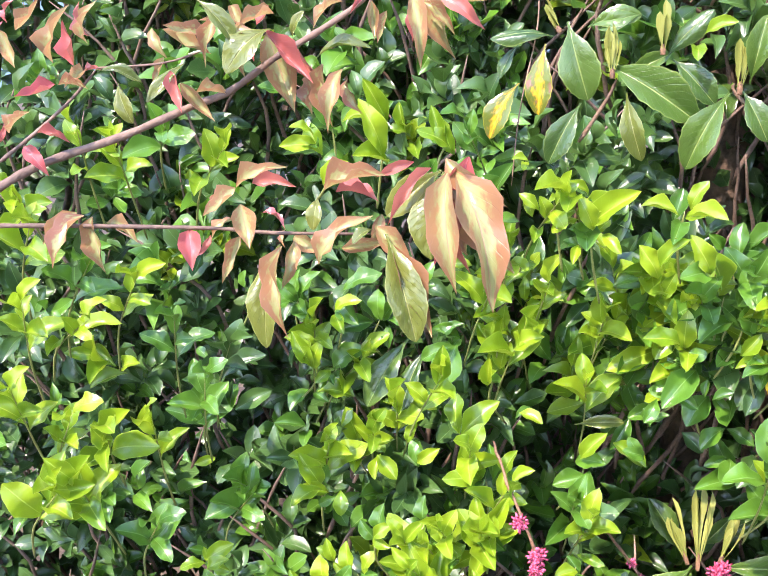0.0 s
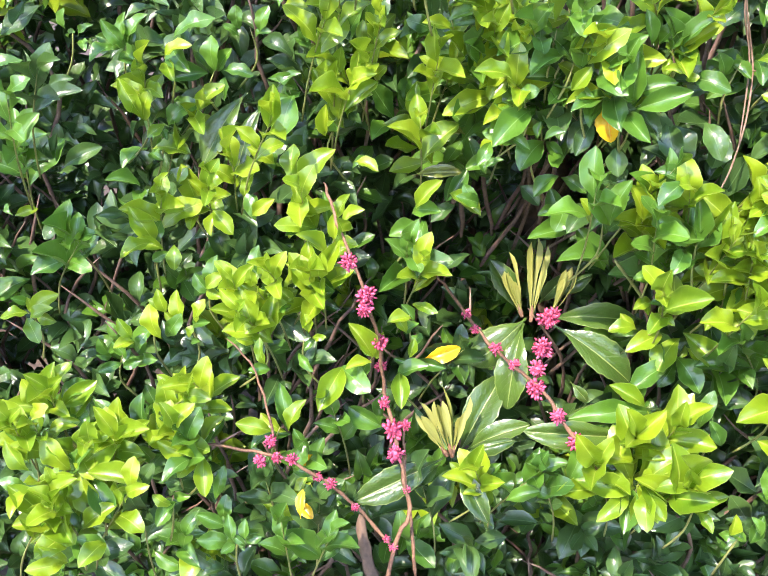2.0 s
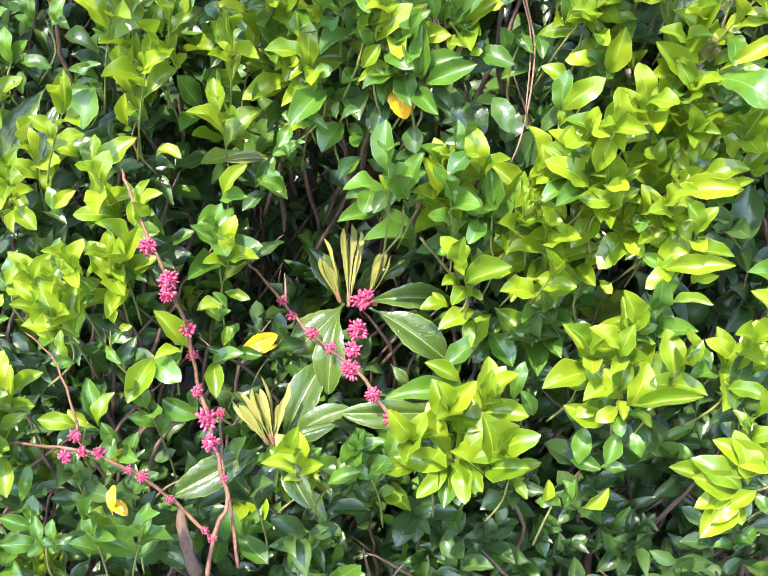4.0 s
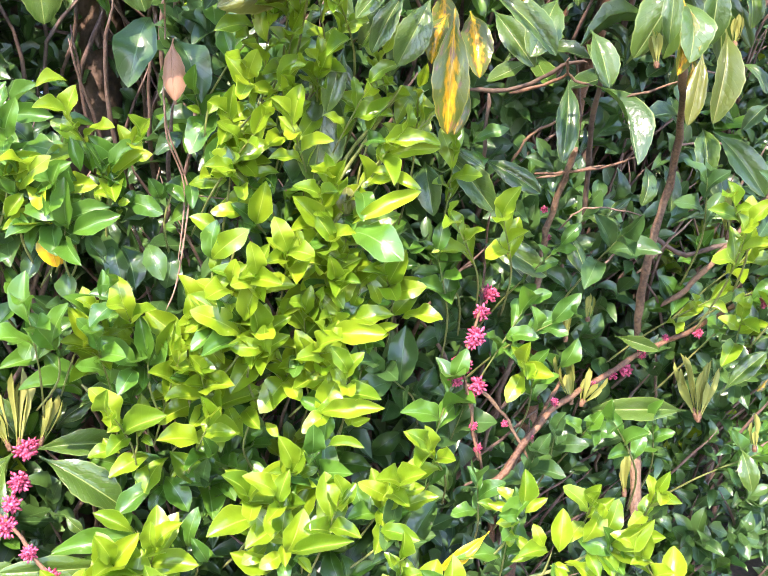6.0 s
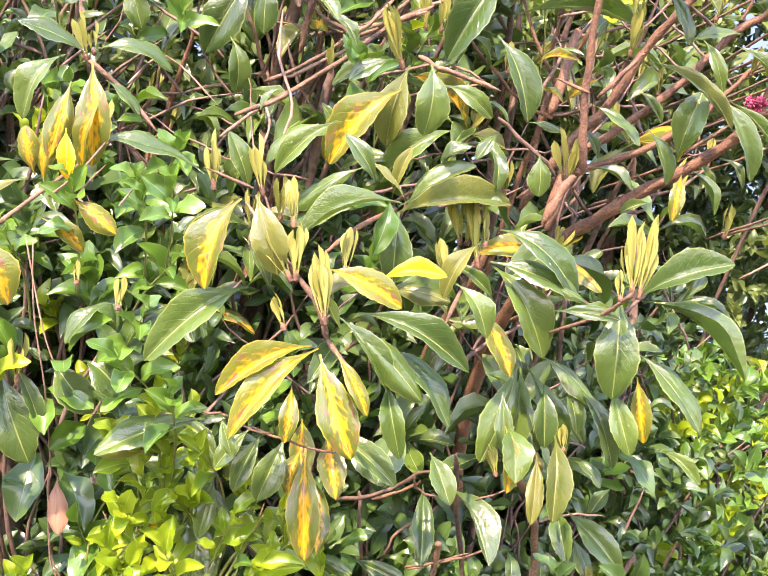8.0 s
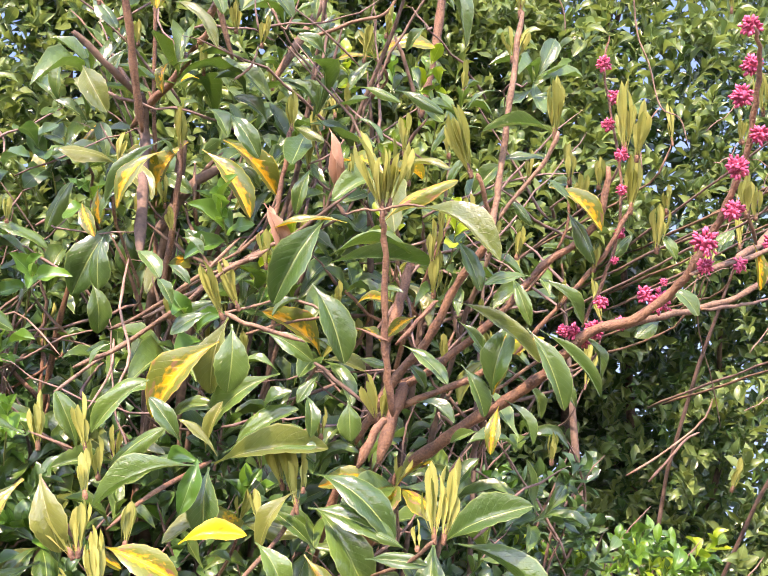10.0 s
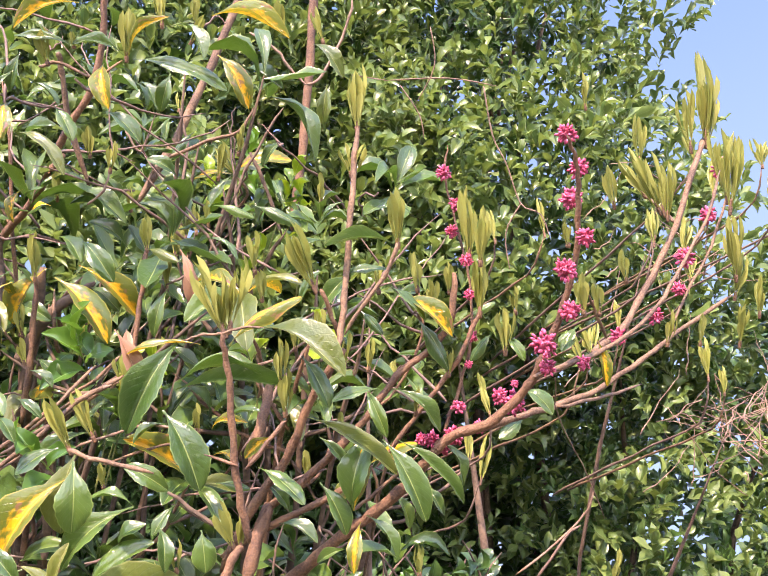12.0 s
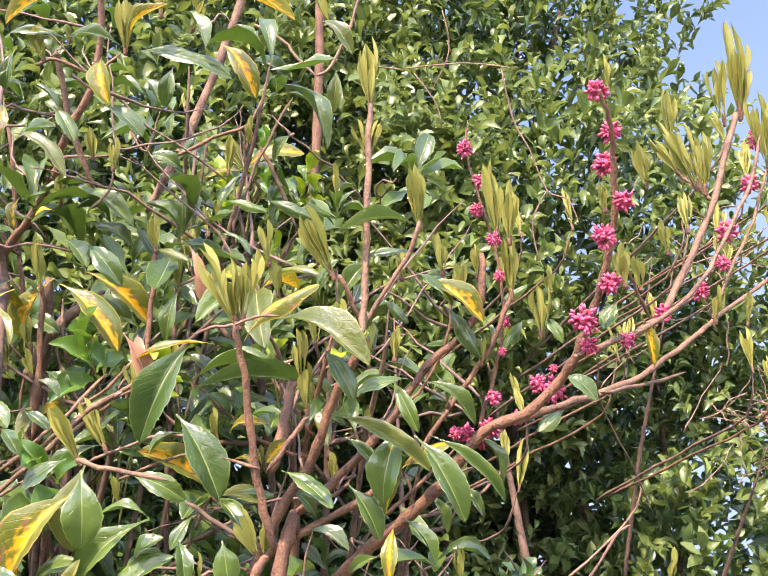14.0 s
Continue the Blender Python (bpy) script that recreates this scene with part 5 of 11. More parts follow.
shoot(plant, "young", (-0.101, 1.067, 0.773), (0.188, -0.650, 0.736), 7, 0.048, seed=229)
shoot(plant, "young", (-0.134, 1.022, 0.712), (-0.112, -0.632, 0.767), 7, 0.047, seed=230)
shoot(plant, "young", (-0.170, 1.022, 0.723), (0.353, -0.463, 0.813), 7, 0.046, seed=231)
shoot(plant, "young", (-0.098, 1.027, 0.711), (0.392, -0.337, 0.856), 7, 0.047, seed=232)
shoot(plant, "young", (-0.053, 1.096, 0.816), (0.461, -0.633, 0.622), 7, 0.049, seed=233)
shoot(plant, "young", (0.001, 1.106, 0.832), (-0.141, -0.762, 0.633), 7, 0.050, seed=234)
shoot(plant, "young", (-0.032, 1.070, 0.781), (0.052, -0.615, 0.787), 7, 0.049, seed=235)
shoot(plant, "mature", (0.002, 1.066, 0.767), (-0.228, -0.543, 0.808), 7, 0.049, seed=236)
shoot(plant, "young", (0.082, 1.142, 0.949), (-0.268, -0.723, 0.637), 7, 0.051, seed=237)
shoot(plant, "young", (0.033, 1.148, 0.914), (-0.127, -0.570, 0.811), 7, 0.051, seed=238)
shoot(plant, "young", (0.110, 1.146, 0.943), (-0.066, -0.747, 0.661), 7, 0.051, seed=239)
shoot(plant, "young", (0.057, 1.131, 0.898), (-0.278, -0.657, 0.701), 7, 0.051, seed=240)
plant = thing("flowering_shrub", "shrub with bare red-brown stems, pink bud balls and large dark leaves", "shrub", "pink-flowering shrubs")
stem(plant, ((0.26, 1.74, -0.04), (0.24, 1.69, 0.44), (0.29, 1.56, 0.67)), (0.010, 0.007, 0.003), M_BARK, "trunk", wobble=0.003)
stem(plant, ((0.211, 1.023, 0.654), (0.217, 1.039, 0.701), (0.231, 1.051, 0.732), (0.224, 1.062, 0.769), (0.209, 1.079, 0.821), (0.197, 1.107, 0.855), (0.183, 1.089, 0.928), (0.165, 1.069, 0.984), (0.144, 1.077, 1.029), (0.122, 1.110, 1.073), (0.115, 1.125, 1.090)), (0.0028, 0.0016), M_REDSTEM, "branch", wobble=0.0012, seed=5101)
stem(plant, ((0.246, 1.047, 0.654), (0.238, 1.062, 0.700), (0.226, 1.083, 0.770), (0.221, 1.105, 0.821)), (0.0023, 0.0017), M_REDSTEM, "stem", wobble=0.0012, seed=5102)
stem(plant, ((0.214, 1.038, 0.698), (0.185, 1.044, 0.728), (0.156, 1.045, 0.756), (0.111, 1.032, 0.795), (0.079, 1.032, 0.808), (0.036, 1.037, 0.812), (0.001, 1.045, 0.812)), (0.0022, 0.0016), M_REDSTEM, "stem", wobble=0.0012, seed=5103)
stem(plant, ((0.079, 1.034, 0.816), (0.068, 1.052, 0.856), (0.046, 1.074, 0.897), (0.018, 1.085, 0.919)), (0.0016, 0.0011), M_REDSTEM, "stem", wobble=0.0012, seed=5104)
stem(plant, ((0.455, 1.063, 0.778), (0.432, 1.068, 0.808), (0.407, 1.072, 0.832), (0.376, 1.097, 0.870), (0.349, 1.142, 0.880), (0.312, 1.187, 0.903), (0.278, 1.191, 0.944), (0.249, 1.167, 0.980)), (0.0028, 0.0017), M_REDSTEM, "branch", wobble=0.0012, seed=5105)
stem(plant, ((0.300, 1.192, 0.916), (0.296, 1.208, 0.955)), (0.0015, 0.0012), M_DRY, "stem", wobble=0.0012, seed=5106)
stem(plant, ((0.200, 1.066, 0.629), (0.186, 1.076, 0.668), (0.178, 1.088, 0.707)), (0.0080, 0.0063), M_BARK, "branch", wobble=0.0012, seed=5107)
flower_ball(plant, (0.146, 1.073, 1.017), 0.0098, 5108)
flower_ball(plant, (0.167, 1.069, 0.983), 0.0109, 5109)
flower_ball(plant, (0.166, 1.066, 0.969), 0.0088, 5110)
flower_ball(plant, (0.185, 1.094, 0.922), 0.0103, 5111)
flower_ball(plant, (0.191, 1.116, 0.883), 0.0072, 5112)
flower_ball(plant, (0.197, 1.097, 0.846), 0.0072, 5113)
flower_ball(plant, (0.208, 1.079, 0.821), 0.0121, 5114)
flower_ball(plant, (0.212, 1.070, 0.798), 0.0104, 5115)
flower_ball(plant, (0.222, 1.084, 0.826), 0.0066, 5116)
flower_ball(plant, (0.227, 1.059, 0.759), 0.0050, 5117)
flower_ball(plant, (0.074, 1.036, 0.823), 0.0074, 5118)
flower_ball(plant, (0.064, 1.031, 0.802), 0.0074, 5119)
flower_ball(plant, (0.082, 1.031, 0.806), 0.0063, 5120)
flower_ball(plant, (0.098, 1.031, 0.805), 0.0068, 5121)
flower_ball(plant, (0.127, 1.037, 0.782), 0.0053, 5122)
flower_ball(plant, (0.141, 1.042, 0.772), 0.0070, 5123)
flower_ball(plant, (0.170, 1.045, 0.742), 0.0049, 5124)
flower_ball(plant, (0.208, 1.040, 0.706), 0.0049, 5125)
flower_ball(plant, (0.216, 1.037, 0.697), 0.0055, 5126)
flower_ball(plant, (0.294, 1.194, 0.925), 0.0065, 5127)
flower_ball(plant, (0.306, 1.190, 0.907), 0.0065, 5128)
flower_ball(plant, (0.330, 1.169, 0.891), 0.0082, 5129)
flower_ball(plant, (0.349, 1.144, 0.882), 0.0075, 5130)
flower_ball(plant, (0.386, 1.161, 0.936), 0.0127, 5131)
flower_ball(plant, (0.393, 1.164, 0.942), 0.0081, 5132)
flower_ball(plant, (0.380, 1.146, 0.904), 0.0132, 5133)
flower_ball(plant, (0.373, 1.127, 0.885), 0.0108, 5134)
flower_ball(plant, (0.369, 1.103, 0.870), 0.0117, 5135)
flower_ball(plant, (0.392, 1.078, 0.850), 0.0094, 5136)
flower_ball(plant, (0.414, 1.070, 0.823), 0.0105, 5137)
leaf(plant, "large", (0.374, 1.226, 0.912), (0.308, 1.209, 0.852), 0.60, -21)
leaf(plant, "large", (0.367, 1.204, 0.913), (0.352, 1.168, 0.813), 0.42, 8)
leaf(plant, "large", (0.392, 1.209, 0.919), (0.506, 1.204, 0.924), 0.32, 6)
leaf(plant, "large", (0.401, 1.193, 0.916), (0.497, 1.168, 0.858), 0.45, -10)
leaf(plant, "large", (0.528, 1.132, 0.841), (0.416, 1.129, 0.826), 0.26, -1)
leaf(plant, "large", (0.492, 1.114, 0.812), (0.361, 1.104, 0.816), 0.30, -16)
leaf(plant, "large", (0.508, 1.124, 0.815), (0.453, 1.089, 0.778), 0.45, 2)
leaf(plant, "large", (0.272, 1.112, 0.772), (0.171, 1.082, 0.727), 0.38, -13)
leaf(plant, "large", (0.298, 1.169, 0.746), (0.347, 1.199, 0.845), 0.42, -2)
leaf(plant, "large", (0.296, 1.132, 0.763), (0.356, 1.121, 0.795), 0.35, -24)
leaf(plant, "large", (0.292, 1.123, 0.761), (0.327, 1.074, 0.711), 0.40, 0)
leaf(plant, "large", (0.273, 1.132, 0.755), (0.232, 1.108, 0.730), 0.36, -9)
leaf(plant, "large", (0.305, 1.160, 0.758), (0.377, 1.143, 0.806), 0.36, -14)
leaf(plant, "large", (0.382, 1.310, 0.888), (0.336, 1.319, 0.958), 0.45, 16)
leaf(plant, "large", (0.403, 1.293, 0.909), (0.434, 1.283, 0.955), 0.42, 7)
leaf(plant, "large", (0.421, 1.290, 0.918), (0.465, 1.282, 0.957), 0.45, -22)
leaf(plant, "large", (0.385, 1.173, 0.769), (0.342, 1.175, 0.779), 0.40, 0)
leaf(plant, "large", (0.431, 1.189, 0.845), (0.453, 1.179, 0.824), 0.50, 12)
leaf(plant, "gold", (0.257, 1.242, 0.839), (0.298, 1.229, 0.864), 0.55, -1)
leaf(plant, "gold", (0.102, 1.075, 0.730), (0.124, 1.055, 0.718), 0.50, -15)
leaf(plant, "gold", (0.106, 1.078, 0.773), (0.121, 1.065, 0.793), 0.50, 18)
bud_tuft(plant, (0.378, 1.218, 0.921), (0.377, 1.238, 1.011), 4, 5222)
bud_tuft(plant, (0.366, 1.229, 0.920), (0.339, 1.242, 0.987), 3, 5223)
bud_tuft(plant, (0.404, 1.214, 0.929), (0.419, 1.220, 0.983), 3, 5224)
bud_tuft(plant, (0.283, 1.130, 0.773), (0.258, 1.144, 0.843), 3, 5225)
bud_tuft(plant, (0.275, 1.127, 0.773), (0.235, 1.135, 0.822), 2, 5226)
bud_tuft(plant, (0.286, 1.131, 0.772), (0.299, 1.141, 0.838), 2, 5227)
plant = thing("hedge_shrub", "dense clump of sunlit yellow-green glossy leaves", "shrub", "hedge shrubs")
stem(plant, ((0.56, 1.67, -0.04), (0.54, 1.62, 0.53), (0.59, 1.49, 0.84)), (0.010, 0.007, 0.003), M_BARK, "trunk", wobble=0.003)
stem(plant, ((0.347, 1.149, 1.187), (0.342, 1.125, 1.227), (0.343, 1.111, 1.266)), (0.0024, 0.0018), M_GREENSTEM, "twig", sides=5)
stem(plant, ((0.321, 1.181, 1.178), (0.336, 1.157, 1.218), (0.335, 1.143, 1.257)), (0.0024, 0.0018), M_GREENSTEM, "twig", sides=5)
stem(plant, ((0.389, 1.158, 1.168), (0.352, 1.134, 1.208), (0.361, 1.120, 1.247)), (0.0024, 0.0018), M_GREENSTEM, "twig", sides=5)
stem(plant, ((0.372, 1.169, 1.239), (0.361, 1.145, 1.279), (0.355, 1.131, 1.318)), (0.0024, 0.0018), M_GREENSTEM, "twig", sides=5)
stem(plant, ((0.398, 1.134, 1.141), (0.379, 1.110, 1.181), (0.374, 1.096, 1.220)), (0.0024, 0.0018), M_GREENSTEM, "twig", sides=5)
stem(plant, ((0.439, 1.131, 1.120), (0.421, 1.107, 1.160), (0.420, 1.093, 1.199)), (0.0024, 0.0018), M_GREENSTEM, "twig", sides=5)
stem(plant, ((0.466, 1.124, 1.170), (0.461, 1.100, 1.210), (0.463, 1.086, 1.249)), (0.0024, 0.0018), M_GREENSTEM, "twig", sides=5)
stem(plant, ((0.296, 1.175, 1.111), (0.330, 1.151, 1.151), (0.323, 1.137, 1.190)), (0.0024, 0.0018), M_GREENSTEM, "twig", sides=5)
stem(plant, ((0.532, 1.123, 1.169), (0.521, 1.099, 1.209), (0.528, 1.085, 1.248)), (0.0024, 0.0018), M_GREENSTEM, "twig", sides=5)
stem(plant, ((0.581, 1.079, 1.204), (0.580, 1.055, 1.244), (0.581, 1.041, 1.283)), (0.0024, 0.0018), M_GREENSTEM, "twig", sides=5)
stem(plant, ((0.584, 1.083, 1.142), (0.590, 1.059, 1.182), (0.593, 1.045, 1.221)), (0.0024, 0.0018), M_GREENSTEM, "twig", sides=5)
stem(plant, ((0.569, 1.089, 1.095), (0.569, 1.065, 1.135), (0.567, 1.051, 1.173)), (0.0024, 0.0018), M_GREENSTEM, "twig", sides=5)
stem(plant, ((0.560, 1.077, 1.262), (0.552, 1.052, 1.302), (0.553, 1.038, 1.341)), (0.0024, 0.0018), M_GREENSTEM, "twig", sides=5)
stem(plant, ((0.571, 1.055, 1.270), (0.594, 1.031, 1.310), (0.599, 1.017, 1.349)), (0.0024, 0.0018), M_GREENSTEM, "twig", sides=5)
stem(plant, ((0.397, 1.137, 0.990), (0.418, 1.113, 1.030), (0.416, 1.099, 1.069)), (0.0024, 0.0018), M_GREENSTEM, "twig", sides=5)
stem(plant, ((0.527, 1.095, 0.990), (0.511, 1.071, 1.030), (0.505, 1.057, 1.069)), (0.0024, 0.0018), M_GREENSTEM, "twig", sides=5)
stem(plant, ((0.563, 1.099, 0.986), (0.552, 1.075, 1.026), (0.546, 1.060, 1.065)), (0.0024, 0.0018), M_GREENSTEM, "twig", sides=5)
stem(plant, ((0.577, 1.061, 1.039), (0.598, 1.037, 1.079), (0.591, 1.023, 1.118)), (0.0024, 0.0018), M_GREENSTEM, "twig", sides=5)
stem(plant, ((0.628, 1.071, 1.012), (0.610, 1.046, 1.052), (0.618, 1.032, 1.091)), (0.0024, 0.0018), M_GREENSTEM, "twig", sides=5)
stem(plant, ((0.547, 1.135, 0.938), (0.566, 1.111, 0.978), (0.575, 1.097, 1.017)), (0.0024, 0.0018), M_GREENSTEM, "twig", sides=5)
stem(plant, ((0.640, 1.110, 0.916), (0.619, 1.086, 0.956), (0.624, 1.072, 0.995)), (0.0024, 0.0018), M_GREENSTEM, "twig", sides=5)
stem(plant, ((0.480, 1.166, 0.895), (0.506, 1.142, 0.935), (0.503, 1.128, 0.974)), (0.0024, 0.0018), M_GREENSTEM, "twig", sides=5)
stem(plant, ((0.532, 1.195, 0.842), (0.533, 1.171, 0.882), (0.542, 1.157, 0.921)), (0.0024, 0.0018), M_GREENSTEM, "twig", sides=5)
stem(plant, ((0.555, 1.131, 0.752), (0.576, 1.107, 0.792), (0.575, 1.093, 0.831)), (0.0024, 0.0018), M_GREENSTEM, "twig", sides=5)
stem(plant, ((0.491, 1.164, 0.767), (0.506, 1.140, 0.807), (0.510, 1.126, 0.846)), (0.0024, 0.0018), M_GREENSTEM, "twig", sides=5)
stem(plant, ((0.506, 1.107, 0.695), (0.493, 1.083, 0.735), (0.493, 1.069, 0.774)), (0.0024, 0.0018), M_GREENSTEM, "twig", sides=5)
stem(plant, ((0.535, 1.069, 0.691), (0.545, 1.045, 0.731), (0.546, 1.031, 0.770)), (0.0024, 0.0018), M_GREENSTEM, "twig", sides=5)
stem(plant, ((0.292, 1.142, 0.668), (0.318, 1.118, 0.708), (0.321, 1.104, 0.747)), (0.0024, 0.0018), M_GREENSTEM, "twig", sides=5)
stem(plant, ((0.592, 1.054, 0.667), (0.591, 1.030, 0.707), (0.597, 1.016, 0.746)), (0.0024, 0.0018), M_GREENSTEM, "twig", sides=5)
stem(plant, ((0.664, 1.038, 1.142), (0.695, 1.014, 1.182), (0.687, 1.000, 1.221)), (0.0024, 0.0018), M_GREENSTEM, "twig", sides=5)
stem(plant, ((0.706, 1.009, 1.245), (0.700, 0.985, 1.285), (0.706, 0.971, 1.324)), (0.0024, 0.0018), M_GREENSTEM, "twig", sides=5)
stem(plant, ((0.760, 1.073, 1.109), (0.760, 1.048, 1.149), (0.754, 1.034, 1.188)), (0.0024, 0.0018), M_GREENSTEM, "twig", sides=5)
stem(plant, ((0.731, 1.047, 1.065), (0.750, 1.023, 1.105), (0.759, 1.009, 1.144)), (0.0024, 0.0018), M_GREENSTEM, "twig", sides=5)
stem(plant, ((0.678, 1.062, 1.046), (0.703, 1.038, 1.086), (0.699, 1.024, 1.125)), (0.0024, 0.0018), M_GREENSTEM, "twig", sides=5)
stem(plant, ((0.665, 1.066, 0.998), (0.689, 1.042, 1.038), (0.685, 1.028, 1.077)), (0.0024, 0.0018), M_GREENSTEM, "twig", sides=5)
stem(plant, ((0.703, 1.056, 0.950), (0.693, 1.032, 0.990), (0.692, 1.018, 1.029)), (0.0024, 0.0018), M_GREENSTEM, "twig", sides=5)
stem(plant, ((0.731, 1.004, 0.840), (0.757, 0.980, 0.880), (0.747, 0.966, 0.919)), (0.0024, 0.0018), M_GREENSTEM, "twig", sides=5)
stem(plant, ((0.671, 1.041, 0.798), (0.653, 1.017, 0.838), (0.653, 1.003, 0.877)), (0.0024, 0.0018), M_GREENSTEM, "twig", sides=5)
stem(plant, ((0.605, 1.090, 0.810), (0.624, 1.066, 0.850), (0.621, 1.052, 0.889)), (0.0024, 0.0018), M_GREENSTEM, "twig", sides=5)
stem(plant, ((0.659, 1.061, 0.868), (0.667, 1.037, 0.908), (0.665, 1.023, 0.947)), (0.0024, 0.0018), M_GREENSTEM, "twig", sides=5)
leaf(plant, "young", (0.338, 1.106, 1.273), (0.317, 1.095, 1.316), 0.55, 18)
leaf(plant, "young", (0.324, 1.146, 1.264), (0.274, 1.132, 1.271), 0.46, 21)
leaf(plant, "young", (0.331, 1.127, 1.265), (0.355, 1.118, 1.279), 0.50, 19)
leaf(plant, "mature", (0.341, 1.137, 1.243), (0.322, 1.122, 1.267), 0.40, -21)
leaf(plant, "mature", (0.339, 1.145, 1.255), (0.285, 1.115, 1.235), 0.59, 3)
leaf(plant, "mature", (0.336, 1.138, 1.250), (0.317, 1.121, 1.220), 0.61, 1)
leaf(plant, "mature", (0.363, 1.116, 1.248), (0.361, 1.104, 1.301), 0.52, 19)
leaf(plant, "young", (0.359, 1.094, 1.249), (0.400, 1.081, 1.272), 0.49, 14)
leaf(plant, "mature", (0.343, 1.135, 1.313), (0.324, 1.125, 1.330), 0.59, -19)
leaf(plant, "mature", (0.366, 1.122, 1.315), (0.391, 1.105, 1.343), 0.59, -16)
leaf(plant, "mature", (0.363, 1.101, 1.310), (0.406, 1.072, 1.312), 0.48, 21)
leaf(plant, "young", (0.305, 1.166, 1.221), (0.286, 1.146, 1.186), 0.64, -17)
leaf(plant, "mature", (0.386, 1.088, 1.226), (0.424, 1.066, 1.269), 0.47, 4)
leaf(plant, "mature", (0.423, 1.082, 1.199), (0.417, 1.065, 1.254), 0.45, -8)
leaf(plant, "mature", (0.427, 1.076, 1.196), (0.472, 1.049, 1.220), 0.46, 19)
leaf(plant, "mature", (0.410, 1.109, 1.196), (0.362, 1.085, 1.187), 0.45, 20)
leaf(plant, "mature", (0.422, 1.095, 1.190), (0.434, 1.087, 1.184), 0.82, 10)
leaf(plant, "mature", (0.396, 1.123, 1.199), (0.373, 1.112, 1.211), 0.69, 20)
leaf(plant, "mature", (0.455, 1.082, 1.258), (0.436, 1.070, 1.289), 0.51, 16)
leaf(plant, "young", (0.462, 1.094, 1.249), (0.495, 1.070, 1.284), 0.51, 5)
leaf(plant, "mature", (0.313, 1.125, 1.194), (0.334, 1.116, 1.204), 0.75, 12)
leaf(plant, "mature", (0.360, 1.120, 1.238), (0.318, 1.093, 1.219), 0.60, 21)
leaf(plant, "young", (0.363, 1.100, 1.207), (0.379, 1.092, 1.233), 0.62, 16)
leaf(plant, "mature", (0.332, 1.145, 1.178), (0.290, 1.109, 1.142), 0.53, -6)
leaf(plant, "mature", (0.293, 1.139, 1.151), (0.332, 1.121, 1.140), 0.40, -5)
leaf(plant, "mature", (0.292, 1.179, 1.064), (0.263, 1.161, 1.075), 0.52, -15)
leaf(plant, "mature", (0.347, 1.126, 1.150), (0.367, 1.118, 1.162), 0.63, -15)
leaf(plant, "mature", (0.293, 1.167, 1.105), (0.313, 1.161, 1.120), 0.50, -20)
leaf(plant, "young", (0.471, 1.076, 1.228), (0.481, 1.064, 1.232), 0.72, 10)
leaf(plant, "mature", (0.513, 1.087, 1.235), (0.500, 1.076, 1.257), 0.65, -2)
leaf(plant, "dark", (0.480, 1.136, 1.203), (0.528, 1.119, 1.220), 0.54, -5)
leaf(plant, "dark", (0.443, 1.135, 1.190), (0.474, 1.099, 1.156), 0.50, -13)
leaf(plant, "dark", (0.480, 1.128, 1.177), (0.494, 1.101, 1.135), 0.67, -20)
leaf(plant, "dark", (0.533, 1.120, 1.175), (0.527, 1.108, 1.135), 0.75, -13)
leaf(plant, "dark", (0.400, 1.139, 1.172), (0.382, 1.122, 1.136), 0.51, -2)
leaf(plant, "dark", (0.565, 1.106, 1.145), (0.596, 1.082, 1.171), 0.61, -17)
leaf(plant, "dark", (0.545, 1.135, 1.303), (0.512, 1.123, 1.279), 0.58, -2)
leaf(plant, "dark", (0.578, 1.114, 1.311), (0.544, 1.102, 1.303), 0.58, -21)
leaf(plant, "dark", (0.577, 1.123, 1.274), (0.542, 1.117, 1.287), 0.65, 14)
leaf(plant, "gold", (0.408, 1.113, 1.203), (0.413, 1.103, 1.156), 0.62, 16)
leaf(plant, "young", (0.575, 1.041, 1.283), (0.569, 1.028, 1.319), 0.58, 6)
leaf(plant, "young", (0.560, 1.048, 1.265), (0.594, 1.009, 1.290), 0.51, 3)
leaf(plant, "young", (0.593, 1.037, 1.273), (0.564, 1.032, 1.304), 0.51, 15)
leaf(plant, "young", (0.594, 1.030, 1.297), (0.608, 1.013, 1.327), 0.55, 7)
leaf(plant, "young", (0.542, 1.078, 1.252), (0.579, 1.059, 1.261), 0.50, 17)
leaf(plant, "young", (0.596, 1.037, 1.228), (0.558, 1.031, 1.229), 0.52, -6)
leaf(plant, "young", (0.608, 1.039, 1.218), (0.610, 1.013, 1.265), 0.54, 10)
leaf(plant, "young", (0.575, 1.052, 1.205), (0.541, 1.053, 1.221), 0.56, -8)
leaf(plant, "young", (0.565, 1.043, 1.178), (0.595, 1.010, 1.215), 0.49, 14)
leaf(plant, "young", (0.569, 1.055, 1.161), (0.576, 1.049, 1.190), 0.54, -4)
leaf(plant, "young", (0.627, 1.027, 1.273), (0.596, 1.027, 1.268), 0.48, 0)
leaf(plant, "young", (0.544, 1.039, 1.327), (0.529, 1.031, 1.332), 0.54, -19)
leaf(plant, "young", (0.562, 1.034, 1.347), (0.551, 1.028, 1.327), 0.59, -10)
leaf(plant, "young", (0.584, 1.022, 1.339), (0.596, 1.007, 1.326), 0.60, -17)
leaf(plant, "young", (0.615, 1.009, 1.351), (0.583, 1.005, 1.353), 0.52, -11)
leaf(plant, "gold", (0.619, 1.029, 1.350), (0.626, 1.024, 1.334), 0.53, 4)
